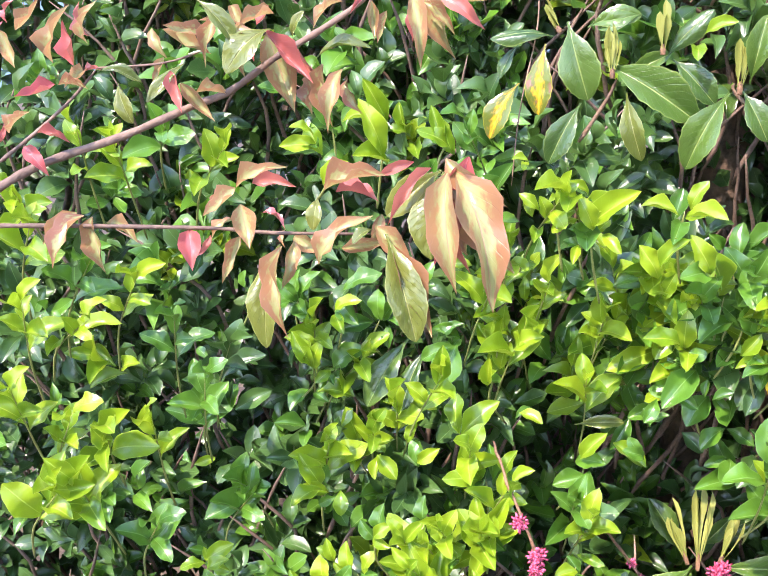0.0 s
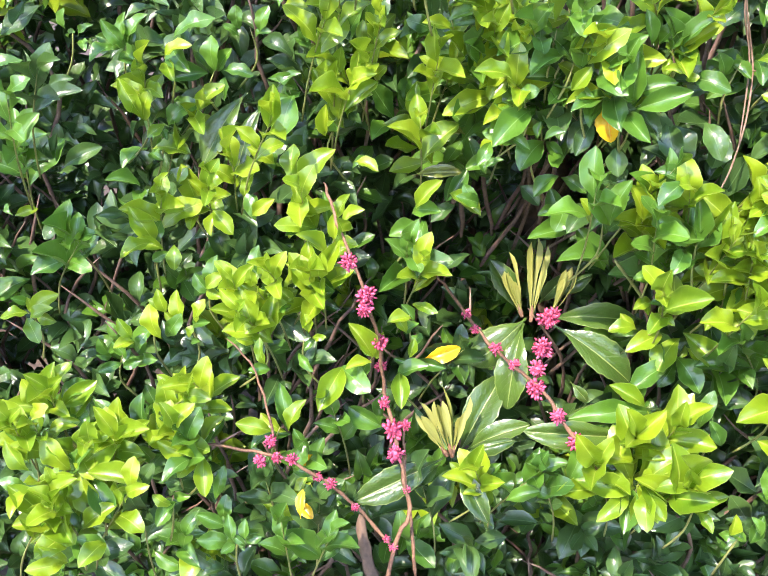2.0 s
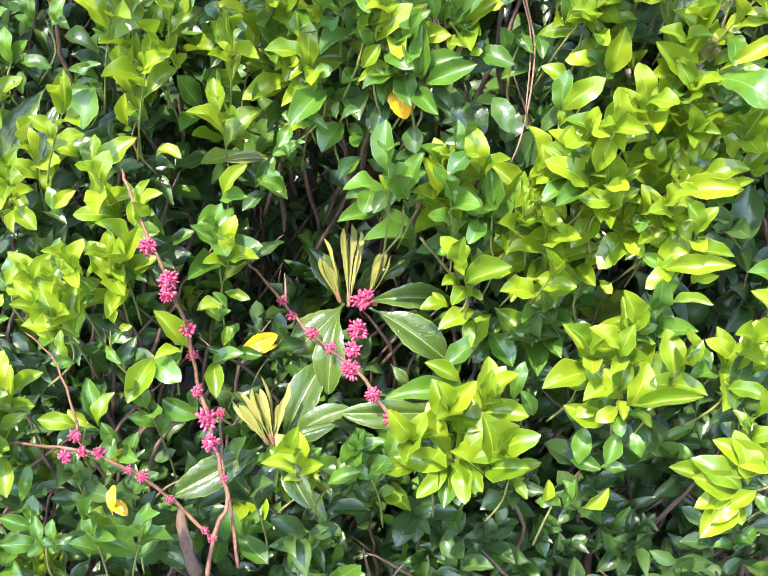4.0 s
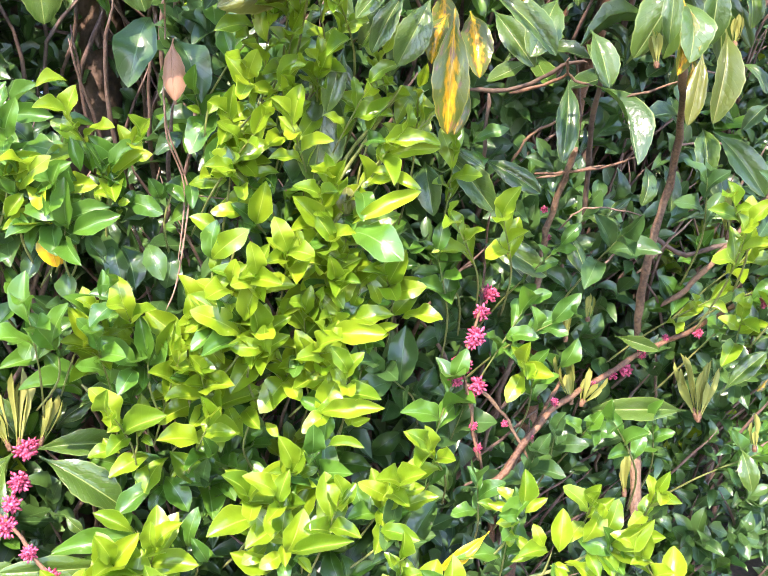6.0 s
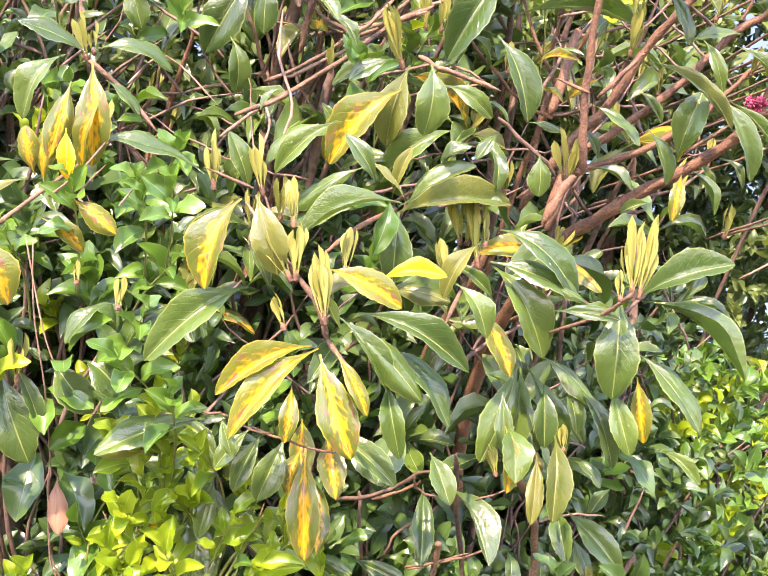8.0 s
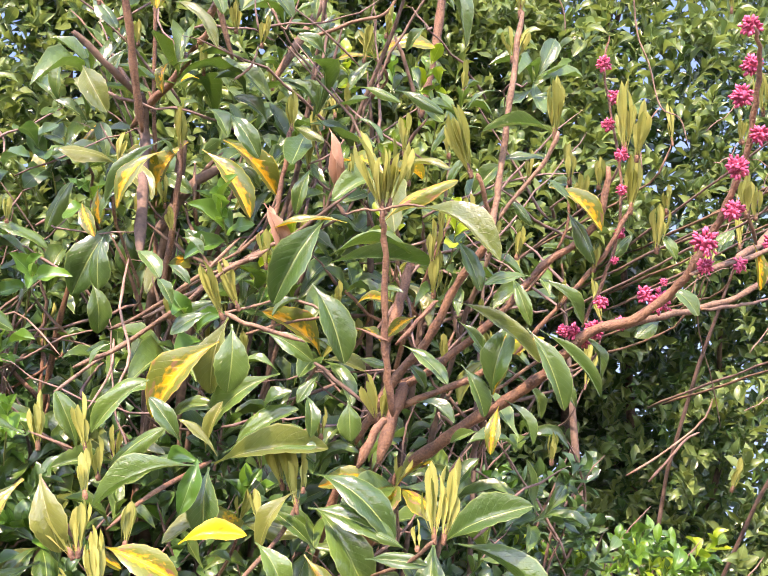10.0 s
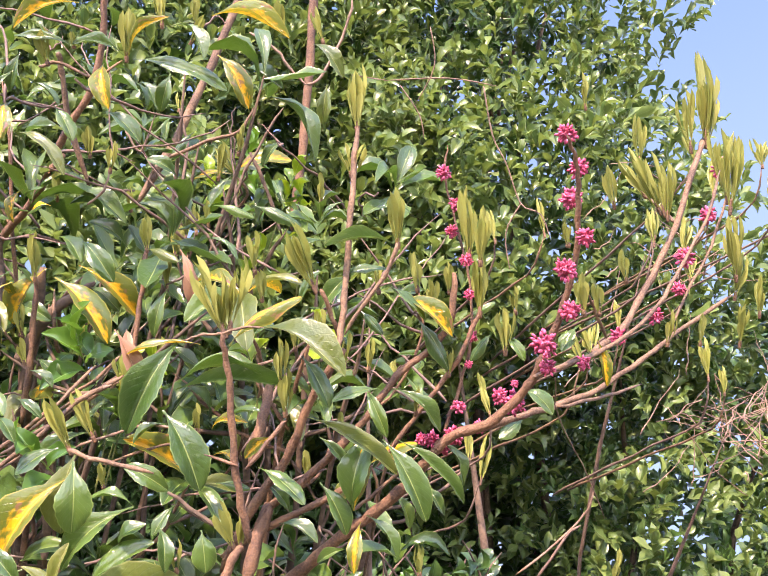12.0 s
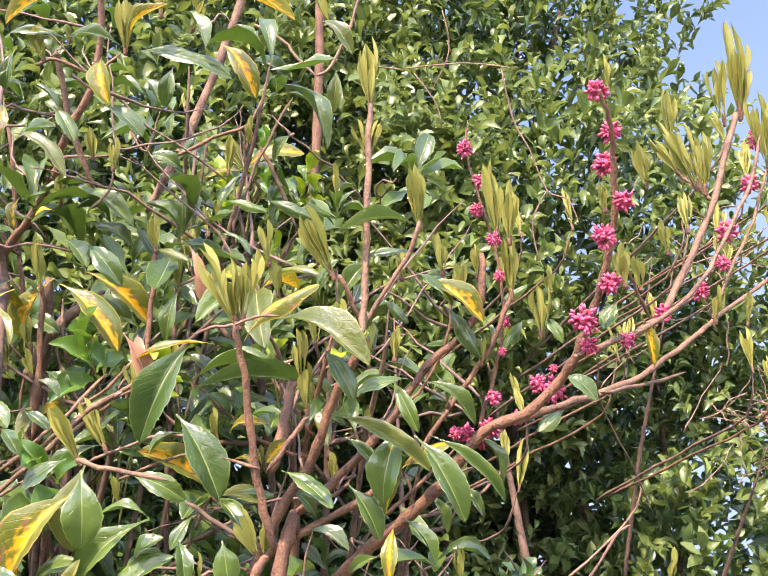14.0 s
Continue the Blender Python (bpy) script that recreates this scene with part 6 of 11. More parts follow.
leaf(plant, "young", (0.413, 1.105, 1.066), (0.386, 1.093, 1.097), 0.50, 1)
leaf(plant, "mature", (0.412, 1.058, 1.078), (0.424, 1.044, 1.130), 0.51, -19)
leaf(plant, "mature", (0.417, 1.216, 1.029), (0.355, 1.188, 1.024), 0.41, 3)
leaf(plant, "mature", (0.420, 1.089, 1.064), (0.429, 1.080, 1.076), 0.84, -12)
leaf(plant, "mature", (0.446, 1.152, 1.007), (0.377, 1.123, 1.017), 0.42, 21)
leaf(plant, "mature", (0.494, 1.051, 1.062), (0.453, 1.051, 1.093), 0.53, -7)
leaf(plant, "mature", (0.505, 1.053, 1.067), (0.493, 1.044, 1.119), 0.41, 1)
leaf(plant, "young", (0.517, 1.060, 1.066), (0.533, 1.048, 1.114), 0.52, 15)
leaf(plant, "young", (0.543, 1.063, 1.071), (0.562, 1.046, 1.064), 0.52, 14)
leaf(plant, "young", (0.584, 1.019, 1.113), (0.539, 1.024, 1.144), 0.53, 2)
leaf(plant, "young", (0.594, 1.016, 1.103), (0.538, 1.003, 1.132), 0.49, 1)
leaf(plant, "young", (0.592, 1.043, 1.119), (0.598, 1.025, 1.163), 0.48, -9)
leaf(plant, "young", (0.595, 1.005, 1.121), (0.604, 0.986, 1.172), 0.48, -6)
leaf(plant, "young", (0.621, 1.034, 1.100), (0.646, 1.014, 1.125), 0.49, 8)
leaf(plant, "young", (0.586, 1.055, 1.062), (0.562, 1.054, 1.084), 0.58, 2)
leaf(plant, "young", (0.615, 1.027, 1.075), (0.643, 1.002, 1.107), 0.49, -4)
leaf(plant, "young", (0.548, 1.054, 1.051), (0.530, 1.052, 1.084), 0.62, -17)
leaf(plant, "young", (0.573, 1.086, 1.021), (0.517, 1.081, 1.031), 0.49, 0)
leaf(plant, "young", (0.578, 1.103, 1.005), (0.522, 1.098, 0.984), 0.52, 18)
leaf(plant, "young", (0.573, 1.099, 0.983), (0.591, 1.070, 0.957), 0.61, -19)
leaf(plant, "young", (0.610, 1.064, 0.982), (0.565, 1.065, 0.993), 0.76, -16)
leaf(plant, "young", (0.624, 1.077, 1.001), (0.651, 1.062, 1.039), 0.51, -10)
leaf(plant, "young", (0.639, 1.069, 0.991), (0.650, 1.054, 0.979), 0.62, 0)
leaf(plant, "mature", (0.489, 1.104, 1.017), (0.456, 1.103, 1.039), 0.44, 12)
leaf(plant, "young", (0.495, 1.134, 0.974), (0.471, 1.120, 0.967), 0.58, 8)
leaf(plant, "young", (0.487, 1.145, 0.935), (0.452, 1.139, 0.932), 0.61, 20)
leaf(plant, "young", (0.524, 1.159, 0.924), (0.476, 1.138, 0.908), 0.49, 7)
leaf(plant, "mature", (0.536, 1.149, 0.890), (0.484, 1.126, 0.864), 0.50, 16)
leaf(plant, "mature", (0.543, 1.158, 0.899), (0.567, 1.123, 0.867), 0.63, -3)
leaf(plant, "young", (0.546, 1.153, 0.931), (0.588, 1.117, 0.899), 0.52, 3)
leaf(plant, "young", (0.553, 1.151, 0.913), (0.568, 1.136, 0.900), 0.49, 6)
leaf(plant, "young", (0.508, 1.110, 0.981), (0.505, 1.103, 1.017), 0.51, 19)
leaf(plant, "young", (0.507, 1.133, 0.956), (0.521, 1.123, 0.977), 0.60, -20)
leaf(plant, "mature", (0.566, 1.104, 0.832), (0.574, 1.100, 0.882), 0.44, -13)
leaf(plant, "mature", (0.584, 1.079, 0.823), (0.564, 1.077, 0.855), 0.53, 0)
leaf(plant, "young", (0.504, 1.120, 0.847), (0.459, 1.125, 0.871), 0.46, 7)
leaf(plant, "mature", (0.517, 1.128, 0.837), (0.415, 1.118, 0.828), 0.29, 5)
leaf(plant, "young", (0.490, 1.078, 0.769), (0.462, 1.099, 0.834), 0.43, -18)
leaf(plant, "young", (0.495, 1.078, 0.769), (0.510, 1.087, 0.842), 0.51, 21)
leaf(plant, "young", (0.498, 1.063, 0.779), (0.550, 1.056, 0.824), 0.53, -21)
leaf(plant, "young", (0.493, 1.064, 0.773), (0.523, 1.053, 0.803), 0.49, -20)
leaf(plant, "young", (0.500, 1.053, 0.775), (0.558, 1.033, 0.798), 0.49, -17)
leaf(plant, "young", (0.489, 1.072, 0.766), (0.418, 1.064, 0.779), 0.45, -2)
leaf(plant, "young", (0.483, 1.068, 0.763), (0.443, 1.043, 0.738), 0.44, -2)
leaf(plant, "young", (0.495, 1.071, 0.763), (0.486, 1.042, 0.734), 0.49, -3)
leaf(plant, "young", (0.498, 1.056, 0.771), (0.516, 1.029, 0.751), 0.62, 2)
leaf(plant, "young", (0.544, 1.033, 0.764), (0.579, 1.023, 0.790), 0.48, -20)
leaf(plant, "young", (0.547, 1.025, 0.768), (0.560, 1.004, 0.754), 0.52, -10)
leaf(plant, "mature", (0.414, 1.078, 0.769), (0.428, 1.079, 0.821), 0.52, 10)
leaf(plant, "mature", (0.395, 1.112, 0.747), (0.405, 1.112, 0.771), 0.50, -19)
leaf(plant, "young", (0.315, 1.100, 0.754), (0.313, 1.103, 0.794), 0.48, 18)
leaf(plant, "mature", (0.321, 1.111, 0.736), (0.341, 1.109, 0.771), 0.51, -16)
leaf(plant, "young", (0.326, 1.094, 0.739), (0.295, 1.085, 0.741), 0.50, 21)
leaf(plant, "mature", (0.346, 1.081, 0.738), (0.382, 1.072, 0.757), 0.51, -11)
shoot(plant, "mature", (0.358, 1.120, 0.722), (0.265, -0.587, 0.765), 7, 0.050, seed=429)
shoot(plant, "young", (0.326, 1.109, 0.725), (-0.313, -0.529, 0.789), 6, 0.048, seed=430)
shoot(plant, "mature", (0.406, 1.108, 0.718), (-0.357, -0.425, 0.832), 6, 0.043, seed=431)
leaf(plant, "young", (0.586, 1.017, 0.745), (0.587, 1.015, 0.773), 0.57, 7)
leaf(plant, "mature", (0.608, 1.012, 0.739), (0.617, 1.013, 0.774), 0.50, -8)
leaf(plant, "young", (0.614, 0.977, 0.758), (0.637, 0.967, 0.787), 0.48, 20)
shoot(plant, "young", (0.479, 1.091, 1.064), (-0.379, -0.592, 0.711), 8, 0.051, seed=435)
shoot(plant, "mature", (0.520, 1.131, 1.027), (-0.389, -0.780, 0.490), 8, 0.054, seed=436)
shoot(plant, "young", (0.550, 1.094, 1.064), (-0.025, -0.763, 0.645), 8, 0.053, seed=437)
shoot(plant, "young", (0.583, 1.060, 1.115), (-0.054, -0.801, 0.596), 8, 0.051, seed=438)
shoot(plant, "young", (0.611, 1.048, 1.140), (-0.181, -0.889, 0.420), 8, 0.051, seed=439)
shoot(plant, "young", (0.645, 1.053, 1.151), (-0.174, -0.802, 0.572), 8, 0.052, seed=440)
shoot(plant, "young", (0.684, 1.065, 1.139), (-0.002, -0.920, 0.391), 8, 0.053, seed=441)
shoot(plant, "young", (0.726, 1.051, 1.137), (-0.578, -0.571, 0.583), 8, 0.053, seed=442)
shoot(plant, "young", (0.655, 1.090, 1.020), (0.028, -0.768, 0.640), 8, 0.055, seed=443)
shoot(plant, "young", (0.688, 1.053, 1.041), (-0.156, -0.719, 0.677), 8, 0.054, seed=444)
shoot(plant, "young", (0.591, 1.106, 0.993), (-0.285, -0.682, 0.674), 8, 0.055, seed=445)
shoot(plant, "young", (0.627, 1.084, 1.067), (-0.195, -0.864, 0.464), 8, 0.054, seed=446)
shoot(plant, "mature", (0.514, 1.152, 0.980), (-0.263, -0.605, 0.751), 8, 0.056, seed=447)
shoot(plant, "young", (0.468, 1.118, 1.036), (-0.280, -0.723, 0.632), 8, 0.053, seed=448)
shoot(plant, "young", (0.561, 1.133, 1.009), (-0.360, -0.701, 0.615), 8, 0.055, seed=449)
shoot(plant, "young", (0.608, 1.093, 1.042), (-0.122, -0.677, 0.726), 8, 0.054, seed=450)
shoot(plant, "young", (0.582, 1.094, 1.259), (0.055, -0.886, 0.460), 6, 0.045, seed=451)
shoot(plant, "young", (0.600, 1.071, 1.302), (-0.457, -0.824, 0.335), 6, 0.044, seed=452)
shoot(plant, "young", (0.619, 1.063, 1.243), (-0.555, -0.759, 0.340), 6, 0.044, seed=453)
shoot(plant, "young", (0.307, 1.181, 1.210), (0.065, -0.835, 0.547), 6, 0.043, seed=454)
shoot(plant, "young", (0.292, 1.192, 1.235), (-0.145, -0.925, 0.350), 6, 0.043, seed=455)
shoot(plant, "mature", (0.337, 1.165, 1.239), (-0.276, -0.903, 0.329), 6, 0.043, seed=456)
shoot(plant, "mature", (0.412, 1.134, 1.210), (-0.081, -0.905, 0.419), 6, 0.043, seed=457)
shoot(plant, "young", (0.474, 1.113, 1.261), (0.101, -0.870, 0.483), 6, 0.043, seed=458)
shoot(plant, "young", (0.494, 1.108, 0.779), (-0.230, -0.577, 0.784), 7, 0.063, seed=459)
shoot(plant, "young", (0.465, 1.090, 0.741), (-0.371, -0.417, 0.830), 7, 0.062, seed=460)
shoot(plant, "young", (0.523, 1.067, 0.748), (0.041, -0.622, 0.782), 7, 0.062, seed=461)
shoot(plant, "young", (0.521, 1.107, 0.802), (0.024, -0.684, 0.729), 7, 0.063, seed=462)
shoot(plant, "young", (0.644, 1.055, 0.879), (-0.445, -0.618, 0.648), 7, 0.062, seed=463)
shoot(plant, "young", (0.669, 1.023, 0.878), (-0.437, -0.493, 0.752), 7, 0.061, seed=464)
shoot(plant, "young", (0.703, 1.056, 1.152), (-0.231, -0.733, 0.640), 7, 0.049, seed=465)
shoot(plant, "young", (0.741, 1.044, 1.128), (-0.559, -0.551, 0.620), 7, 0.049, seed=466)
shoot(plant, "young", (0.766, 1.036, 1.136), (-0.400, -0.743, 0.536), 7, 0.049, seed=467)
shoot(plant, "young", (0.686, 1.044, 1.217), (-0.335, -0.811, 0.480), 7, 0.048, seed=468)
shoot(plant, "young", (0.702, 1.018, 1.246), (-0.541, -0.736, 0.407), 7, 0.047, seed=469)
shoot(plant, "young", (0.718, 1.031, 1.013), (-0.211, -0.642, 0.737), 7, 0.050, seed=470)
shoot(plant, "young", (0.754, 0.979, 0.921), (-0.079, -0.765, 0.639), 7, 0.049, seed=471)
shoot(plant, "young", (0.694, 0.994, 0.878), (-0.017, -0.569, 0.822), 7, 0.049, seed=472)
shoot(plant, "young", (0.662, 1.041, 0.895), (-0.089, -0.511, 0.855), 7, 0.051, seed=473)
leaf(plant, "young", (0.669, 0.998, 1.220), (0.632, 0.988, 1.253), 0.54, -16)
leaf(plant, "young", (0.661, 1.039, 1.174), (0.646, 1.023, 1.217), 0.50, 15)
leaf(plant, "young", (0.699, 0.963, 1.321), (0.713, 0.936, 1.358), 0.39, -12)
leaf(plant, "young", (0.699, 0.981, 1.340), (0.665, 0.979, 1.355), 0.50, -2)
leaf(plant, "young", (0.719, 0.963, 1.299), (0.761, 0.926, 1.312), 0.33, 19)
leaf(plant, "young", (0.704, 0.974, 1.266), (0.748, 0.933, 1.271), 0.33, -9)
leaf(plant, "young", (0.681, 0.997, 1.206), (0.653, 0.985, 1.240), 0.49, -12)
leaf(plant, "young", (0.699, 0.994, 1.232), (0.717, 0.977, 1.250), 0.54, -7)
leaf(plant, "young", (0.699, 1.003, 1.211), (0.743, 0.971, 1.242), 0.41, 2)
leaf(plant, "pale", (0.691, 0.997, 1.271), (0.692, 0.991, 1.237), 0.70, 14)
leaf(plant, "mature", (0.771, 1.032, 1.185), (0.734, 1.031, 1.200), 0.54, -18)
leaf(plant, "mature", (0.737, 1.033, 1.184), (0.780, 1.000, 1.185), 0.39, 20)
leaf(plant, "young", (0.770, 1.014, 1.123), (0.801, 0.971, 1.132), 0.47, -16)
leaf(plant, "young", (0.757, 1.004, 1.146), (0.744, 1.005, 1.167), 0.65, -10)
leaf(plant, "young", (0.751, 1.004, 1.151), (0.777, 0.966, 1.168), 0.49, 18)
leaf(plant, "young", (0.698, 1.023, 1.136), (0.702, 1.004, 1.186), 0.48, 17)
leaf(plant, "young", (0.714, 1.019, 1.132), (0.722, 1.008, 1.165), 0.52, 4)
leaf(plant, "young", (0.702, 1.018, 1.126), (0.674, 1.023, 1.151), 0.62, -20)
leaf(plant, "young", (0.678, 1.039, 1.111), (0.658, 1.039, 1.143), 0.49, -7)
leaf(plant, "young", (0.712, 1.011, 1.117), (0.749, 0.982, 1.134), 0.52, -4)
leaf(plant, "young", (0.689, 1.022, 1.104), (0.745, 0.981, 1.113), 0.46, 12)
leaf(plant, "young", (0.678, 1.032, 1.080), (0.710, 0.998, 1.087), 0.51, -16)
leaf(plant, "young", (0.740, 1.003, 1.140), (0.722, 0.995, 1.172), 0.51, -5)
leaf(plant, "young", (0.731, 1.010, 1.096), (0.755, 0.980, 1.124), 0.40, -6)
leaf(plant, "young", (0.692, 1.020, 1.066), (0.690, 1.011, 1.052), 0.62, 0)
leaf(plant, "young", (0.682, 1.011, 1.019), (0.741, 0.965, 1.037), 0.31, 9)
leaf(plant, "young", (0.713, 0.988, 1.014), (0.727, 0.969, 1.025), 0.48, 16)
leaf(plant, "young", (0.689, 0.993, 0.986), (0.720, 0.959, 0.996), 0.35, -18)
leaf(plant, "young", (0.698, 1.009, 1.019), (0.661, 0.996, 1.002), 0.54, 16)
leaf(plant, "young", (0.697, 1.027, 1.037), (0.669, 1.036, 1.062), 0.60, -17)
leaf(plant, "mature", (0.813, 0.995, 0.936), (0.818, 0.991, 0.978), 0.53, 13)
leaf(plant, "young", (0.749, 0.967, 0.920), (0.732, 0.968, 0.971), 0.49, 2)
leaf(plant, "young", (0.750, 0.958, 0.924), (0.770, 0.935, 0.965), 0.48, -18)
leaf(plant, "young", (0.768, 0.975, 0.913), (0.806, 0.950, 0.941), 0.47, -20)
leaf(plant, "young", (0.736, 0.937, 0.913), (0.766, 0.898, 0.917), 0.43, 0)
leaf(plant, "mature", (0.734, 0.983, 0.903), (0.721, 0.992, 0.946), 0.53, 10)
leaf(plant, "young", (0.660, 1.011, 0.872), (0.613, 1.014, 0.914), 0.53, -21)
leaf(plant, "young", (0.648, 0.995, 0.885), (0.650, 0.994, 0.931), 0.55, -12)
leaf(plant, "young", (0.641, 1.025, 0.873), (0.619, 1.036, 0.911), 0.65, -2)
leaf(plant, "young", (0.652, 0.986, 0.878), (0.681, 0.963, 0.897), 0.44, 10)
leaf(plant, "young", (0.655, 1.011, 0.861), (0.624, 0.997, 0.852), 0.60, -11)
leaf(plant, "young", (0.651, 0.966, 0.881), (0.702, 0.918, 0.912), 0.30, -4)
leaf(plant, "young", (0.662, 0.981, 0.868), (0.672, 0.959, 0.860), 0.50, -7)
leaf(plant, "young", (0.651, 1.027, 0.836), (0.598, 1.026, 0.858), 0.50, -18)
leaf(plant, "young", (0.628, 1.046, 0.901), (0.645, 1.033, 0.928), 0.52, -4)
leaf(plant, "young", (0.615, 1.053, 0.869), (0.624, 1.051, 0.905), 0.59, -17)
leaf(plant, "young", (0.668, 1.018, 0.938), (0.633, 1.018, 0.951), 0.50, 19)
leaf(plant, "young", (0.660, 1.029, 0.946), (0.657, 1.028, 0.975), 0.63, 4)
leaf(plant, "young", (0.667, 1.015, 0.945), (0.684, 1.002, 0.960), 0.51, 0)
leaf(plant, "mature", (0.629, 1.037, 0.779), (0.634, 1.045, 0.823), 0.59, -8)
leaf(plant, "mature", (0.648, 1.007, 0.792), (0.659, 1.014, 0.830), 0.61, -2)
leaf(plant, "mature", (0.680, 0.987, 0.812), (0.669, 0.995, 0.838), 0.59, -16)
shoot(plant, "young", (0.679, 1.072, 1.082), (-0.250, -0.716, 0.651), 6, 0.050, seed=526)
shoot(plant, "young", (0.668, 1.064, 1.050), (-0.612, -0.634, 0.473), 6, 0.050, seed=527)
shoot(plant, "young", (0.719, 1.050, 1.076), (-0.464, -0.519, 0.718), 6, 0.043, seed=528)
shoot(plant, "young", (0.701, 1.060, 1.184), (-0.360, -0.749, 0.557), 6, 0.042, seed=529)
shoot(plant, "mature", (0.705, 1.035, 0.919), (-0.404, -0.516, 0.756), 6, 0.051, seed=530)
shoot(plant, "mature", (0.737, 1.054, 1.030), (-0.116, -0.689, 0.716), 5, 0.043, seed=531)
shoot(plant, "mature", (0.625, 1.120, 0.897), (-0.539, -0.516, 0.666), 6, 0.053, seed=532)
shoot(plant, "dark", (0.603, 1.173, 0.859), (-0.218, -0.755, 0.618), 5, 0.056, seed=533)
plant = thing("hedge_shrub", "low sunlit shoots of yellow-green toothed leaves", "shrub", "hedge shrubs")
stem(plant, ((0.84, 1.47, -0.04), (0.82, 1.42, 0.46), (0.87, 1.29, 0.69)), (0.010, 0.007, 0.003), M_BARK, "trunk", wobble=0.003)
stem(plant, ((0.846, 0.908, 0.880), (0.859, 0.884, 0.920), (0.857, 0.870, 0.959)), (0.0024, 0.0018), M_GREENSTEM, "twig", sides=5)
stem(plant, ((0.856, 0.875, 0.845), (0.879, 0.851, 0.885), (0.883, 0.837, 0.924)), (0.0024, 0.0018), M_GREENSTEM, "twig", sides=5)
stem(plant, ((0.938, 0.840, 0.871), (0.917, 0.816, 0.911), (0.910, 0.802, 0.950)), (0.0024, 0.0018), M_GREENSTEM, "twig", sides=5)
stem(plant, ((0.769, 0.923, 0.765), (0.788, 0.899, 0.805), (0.781, 0.885, 0.844)), (0.0024, 0.0018), M_GREENSTEM, "twig", sides=5)
stem(plant, ((0.732, 0.937, 0.741), (0.752, 0.913, 0.781), (0.743, 0.899, 0.820)), (0.0024, 0.0018), M_GREENSTEM, "twig", sides=5)
stem(plant, ((0.875, 0.856, 0.761), (0.859, 0.832, 0.801), (0.861, 0.818, 0.840)), (0.0024, 0.0018), M_GREENSTEM, "twig", sides=5)
stem(plant, ((0.906, 0.822, 0.807), (0.911, 0.798, 0.847), (0.920, 0.784, 0.886)), (0.0024, 0.0018), M_GREENSTEM, "twig", sides=5)
leaf(plant, "young", (0.866, 0.877, 0.956), (0.841, 0.887, 0.974), 0.50, 5)
leaf(plant, "young", (0.856, 0.857, 0.964), (0.853, 0.855, 1.006), 0.54, 0)
leaf(plant, "young", (0.855, 0.850, 0.961), (0.872, 0.838, 0.981), 0.41, -6)
leaf(plant, "young", (0.859, 0.876, 0.956), (0.829, 0.883, 0.960), 0.38, -20)
leaf(plant, "young", (0.857, 0.860, 0.947), (0.833, 0.866, 0.945), 0.54, 3)
leaf(plant, "young", (0.873, 0.836, 0.930), (0.859, 0.838, 0.955), 0.52, -19)
leaf(plant, "young", (0.886, 0.829, 0.927), (0.887, 0.832, 0.972), 0.55, -15)
leaf(plant, "young", (0.895, 0.805, 0.947), (0.909, 0.796, 0.990), 0.54, 14)
leaf(plant, "young", (0.914, 0.801, 0.952), (0.925, 0.796, 0.994), 0.51, 8)
leaf(plant, "young", (0.917, 0.789, 0.952), (0.934, 0.750, 0.992), 0.43, 18)
leaf(plant, "young", (0.931, 0.800, 0.945), (0.955, 0.757, 0.969), 0.46, -10)
leaf(plant, "young", (0.919, 0.799, 0.943), (0.947, 0.760, 0.943), 0.41, 13)
leaf(plant, "young", (0.903, 0.806, 0.935), (0.903, 0.779, 0.922), 0.50, 16)
leaf(plant, "young", (0.894, 0.830, 0.915), (0.908, 0.791, 0.911), 0.43, -20)
leaf(plant, "young", (0.882, 0.827, 0.912), (0.886, 0.805, 0.901), 0.51, 7)
leaf(plant, "young", (0.879, 0.851, 0.918), (0.845, 0.849, 0.910), 0.33, 8)
leaf(plant, "young", (0.846, 0.890, 0.946), (0.824, 0.895, 0.956), 0.53, 13)
leaf(plant, "young", (0.776, 0.882, 0.845), (0.710, 0.903, 0.872), 0.42, -11)
leaf(plant, "young", (0.792, 0.894, 0.855), (0.712, 0.911, 0.835), 0.42, 0)
leaf(plant, "young", (0.790, 0.880, 0.856), (0.794, 0.879, 0.910), 0.51, 20)
leaf(plant, "young", (0.809, 0.883, 0.853), (0.829, 0.866, 0.887), 0.54, 16)
leaf(plant, "young", (0.804, 0.866, 0.862), (0.825, 0.835, 0.875), 0.43, 21)
leaf(plant, "young", (0.779, 0.886, 0.832), (0.748, 0.903, 0.875), 0.39, 6)
leaf(plant, "young", (0.745, 0.885, 0.830), (0.725, 0.891, 0.888), 0.52, 14)
leaf(plant, "young", (0.741, 0.886, 0.824), (0.691, 0.904, 0.851), 0.54, 7)
leaf(plant, "young", (0.747, 0.909, 0.811), (0.677, 0.920, 0.834), 0.43, 6)
leaf(plant, "young", (0.741, 0.895, 0.813), (0.697, 0.893, 0.802), 0.55, 16)
leaf(plant, "young", (0.759, 0.888, 0.821), (0.725, 0.882, 0.805), 0.49, 10)
leaf(plant, "young", (0.774, 0.885, 0.827), (0.786, 0.850, 0.817), 0.49, 9)
leaf(plant, "young", (0.802, 0.868, 0.844), (0.822, 0.844, 0.850), 0.52, -2)
leaf(plant, "young", (0.854, 0.826, 0.835), (0.826, 0.836, 0.869), 0.44, -17)
leaf(plant, "young", (0.858, 0.817, 0.839), (0.862, 0.807, 0.886), 0.52, 3)
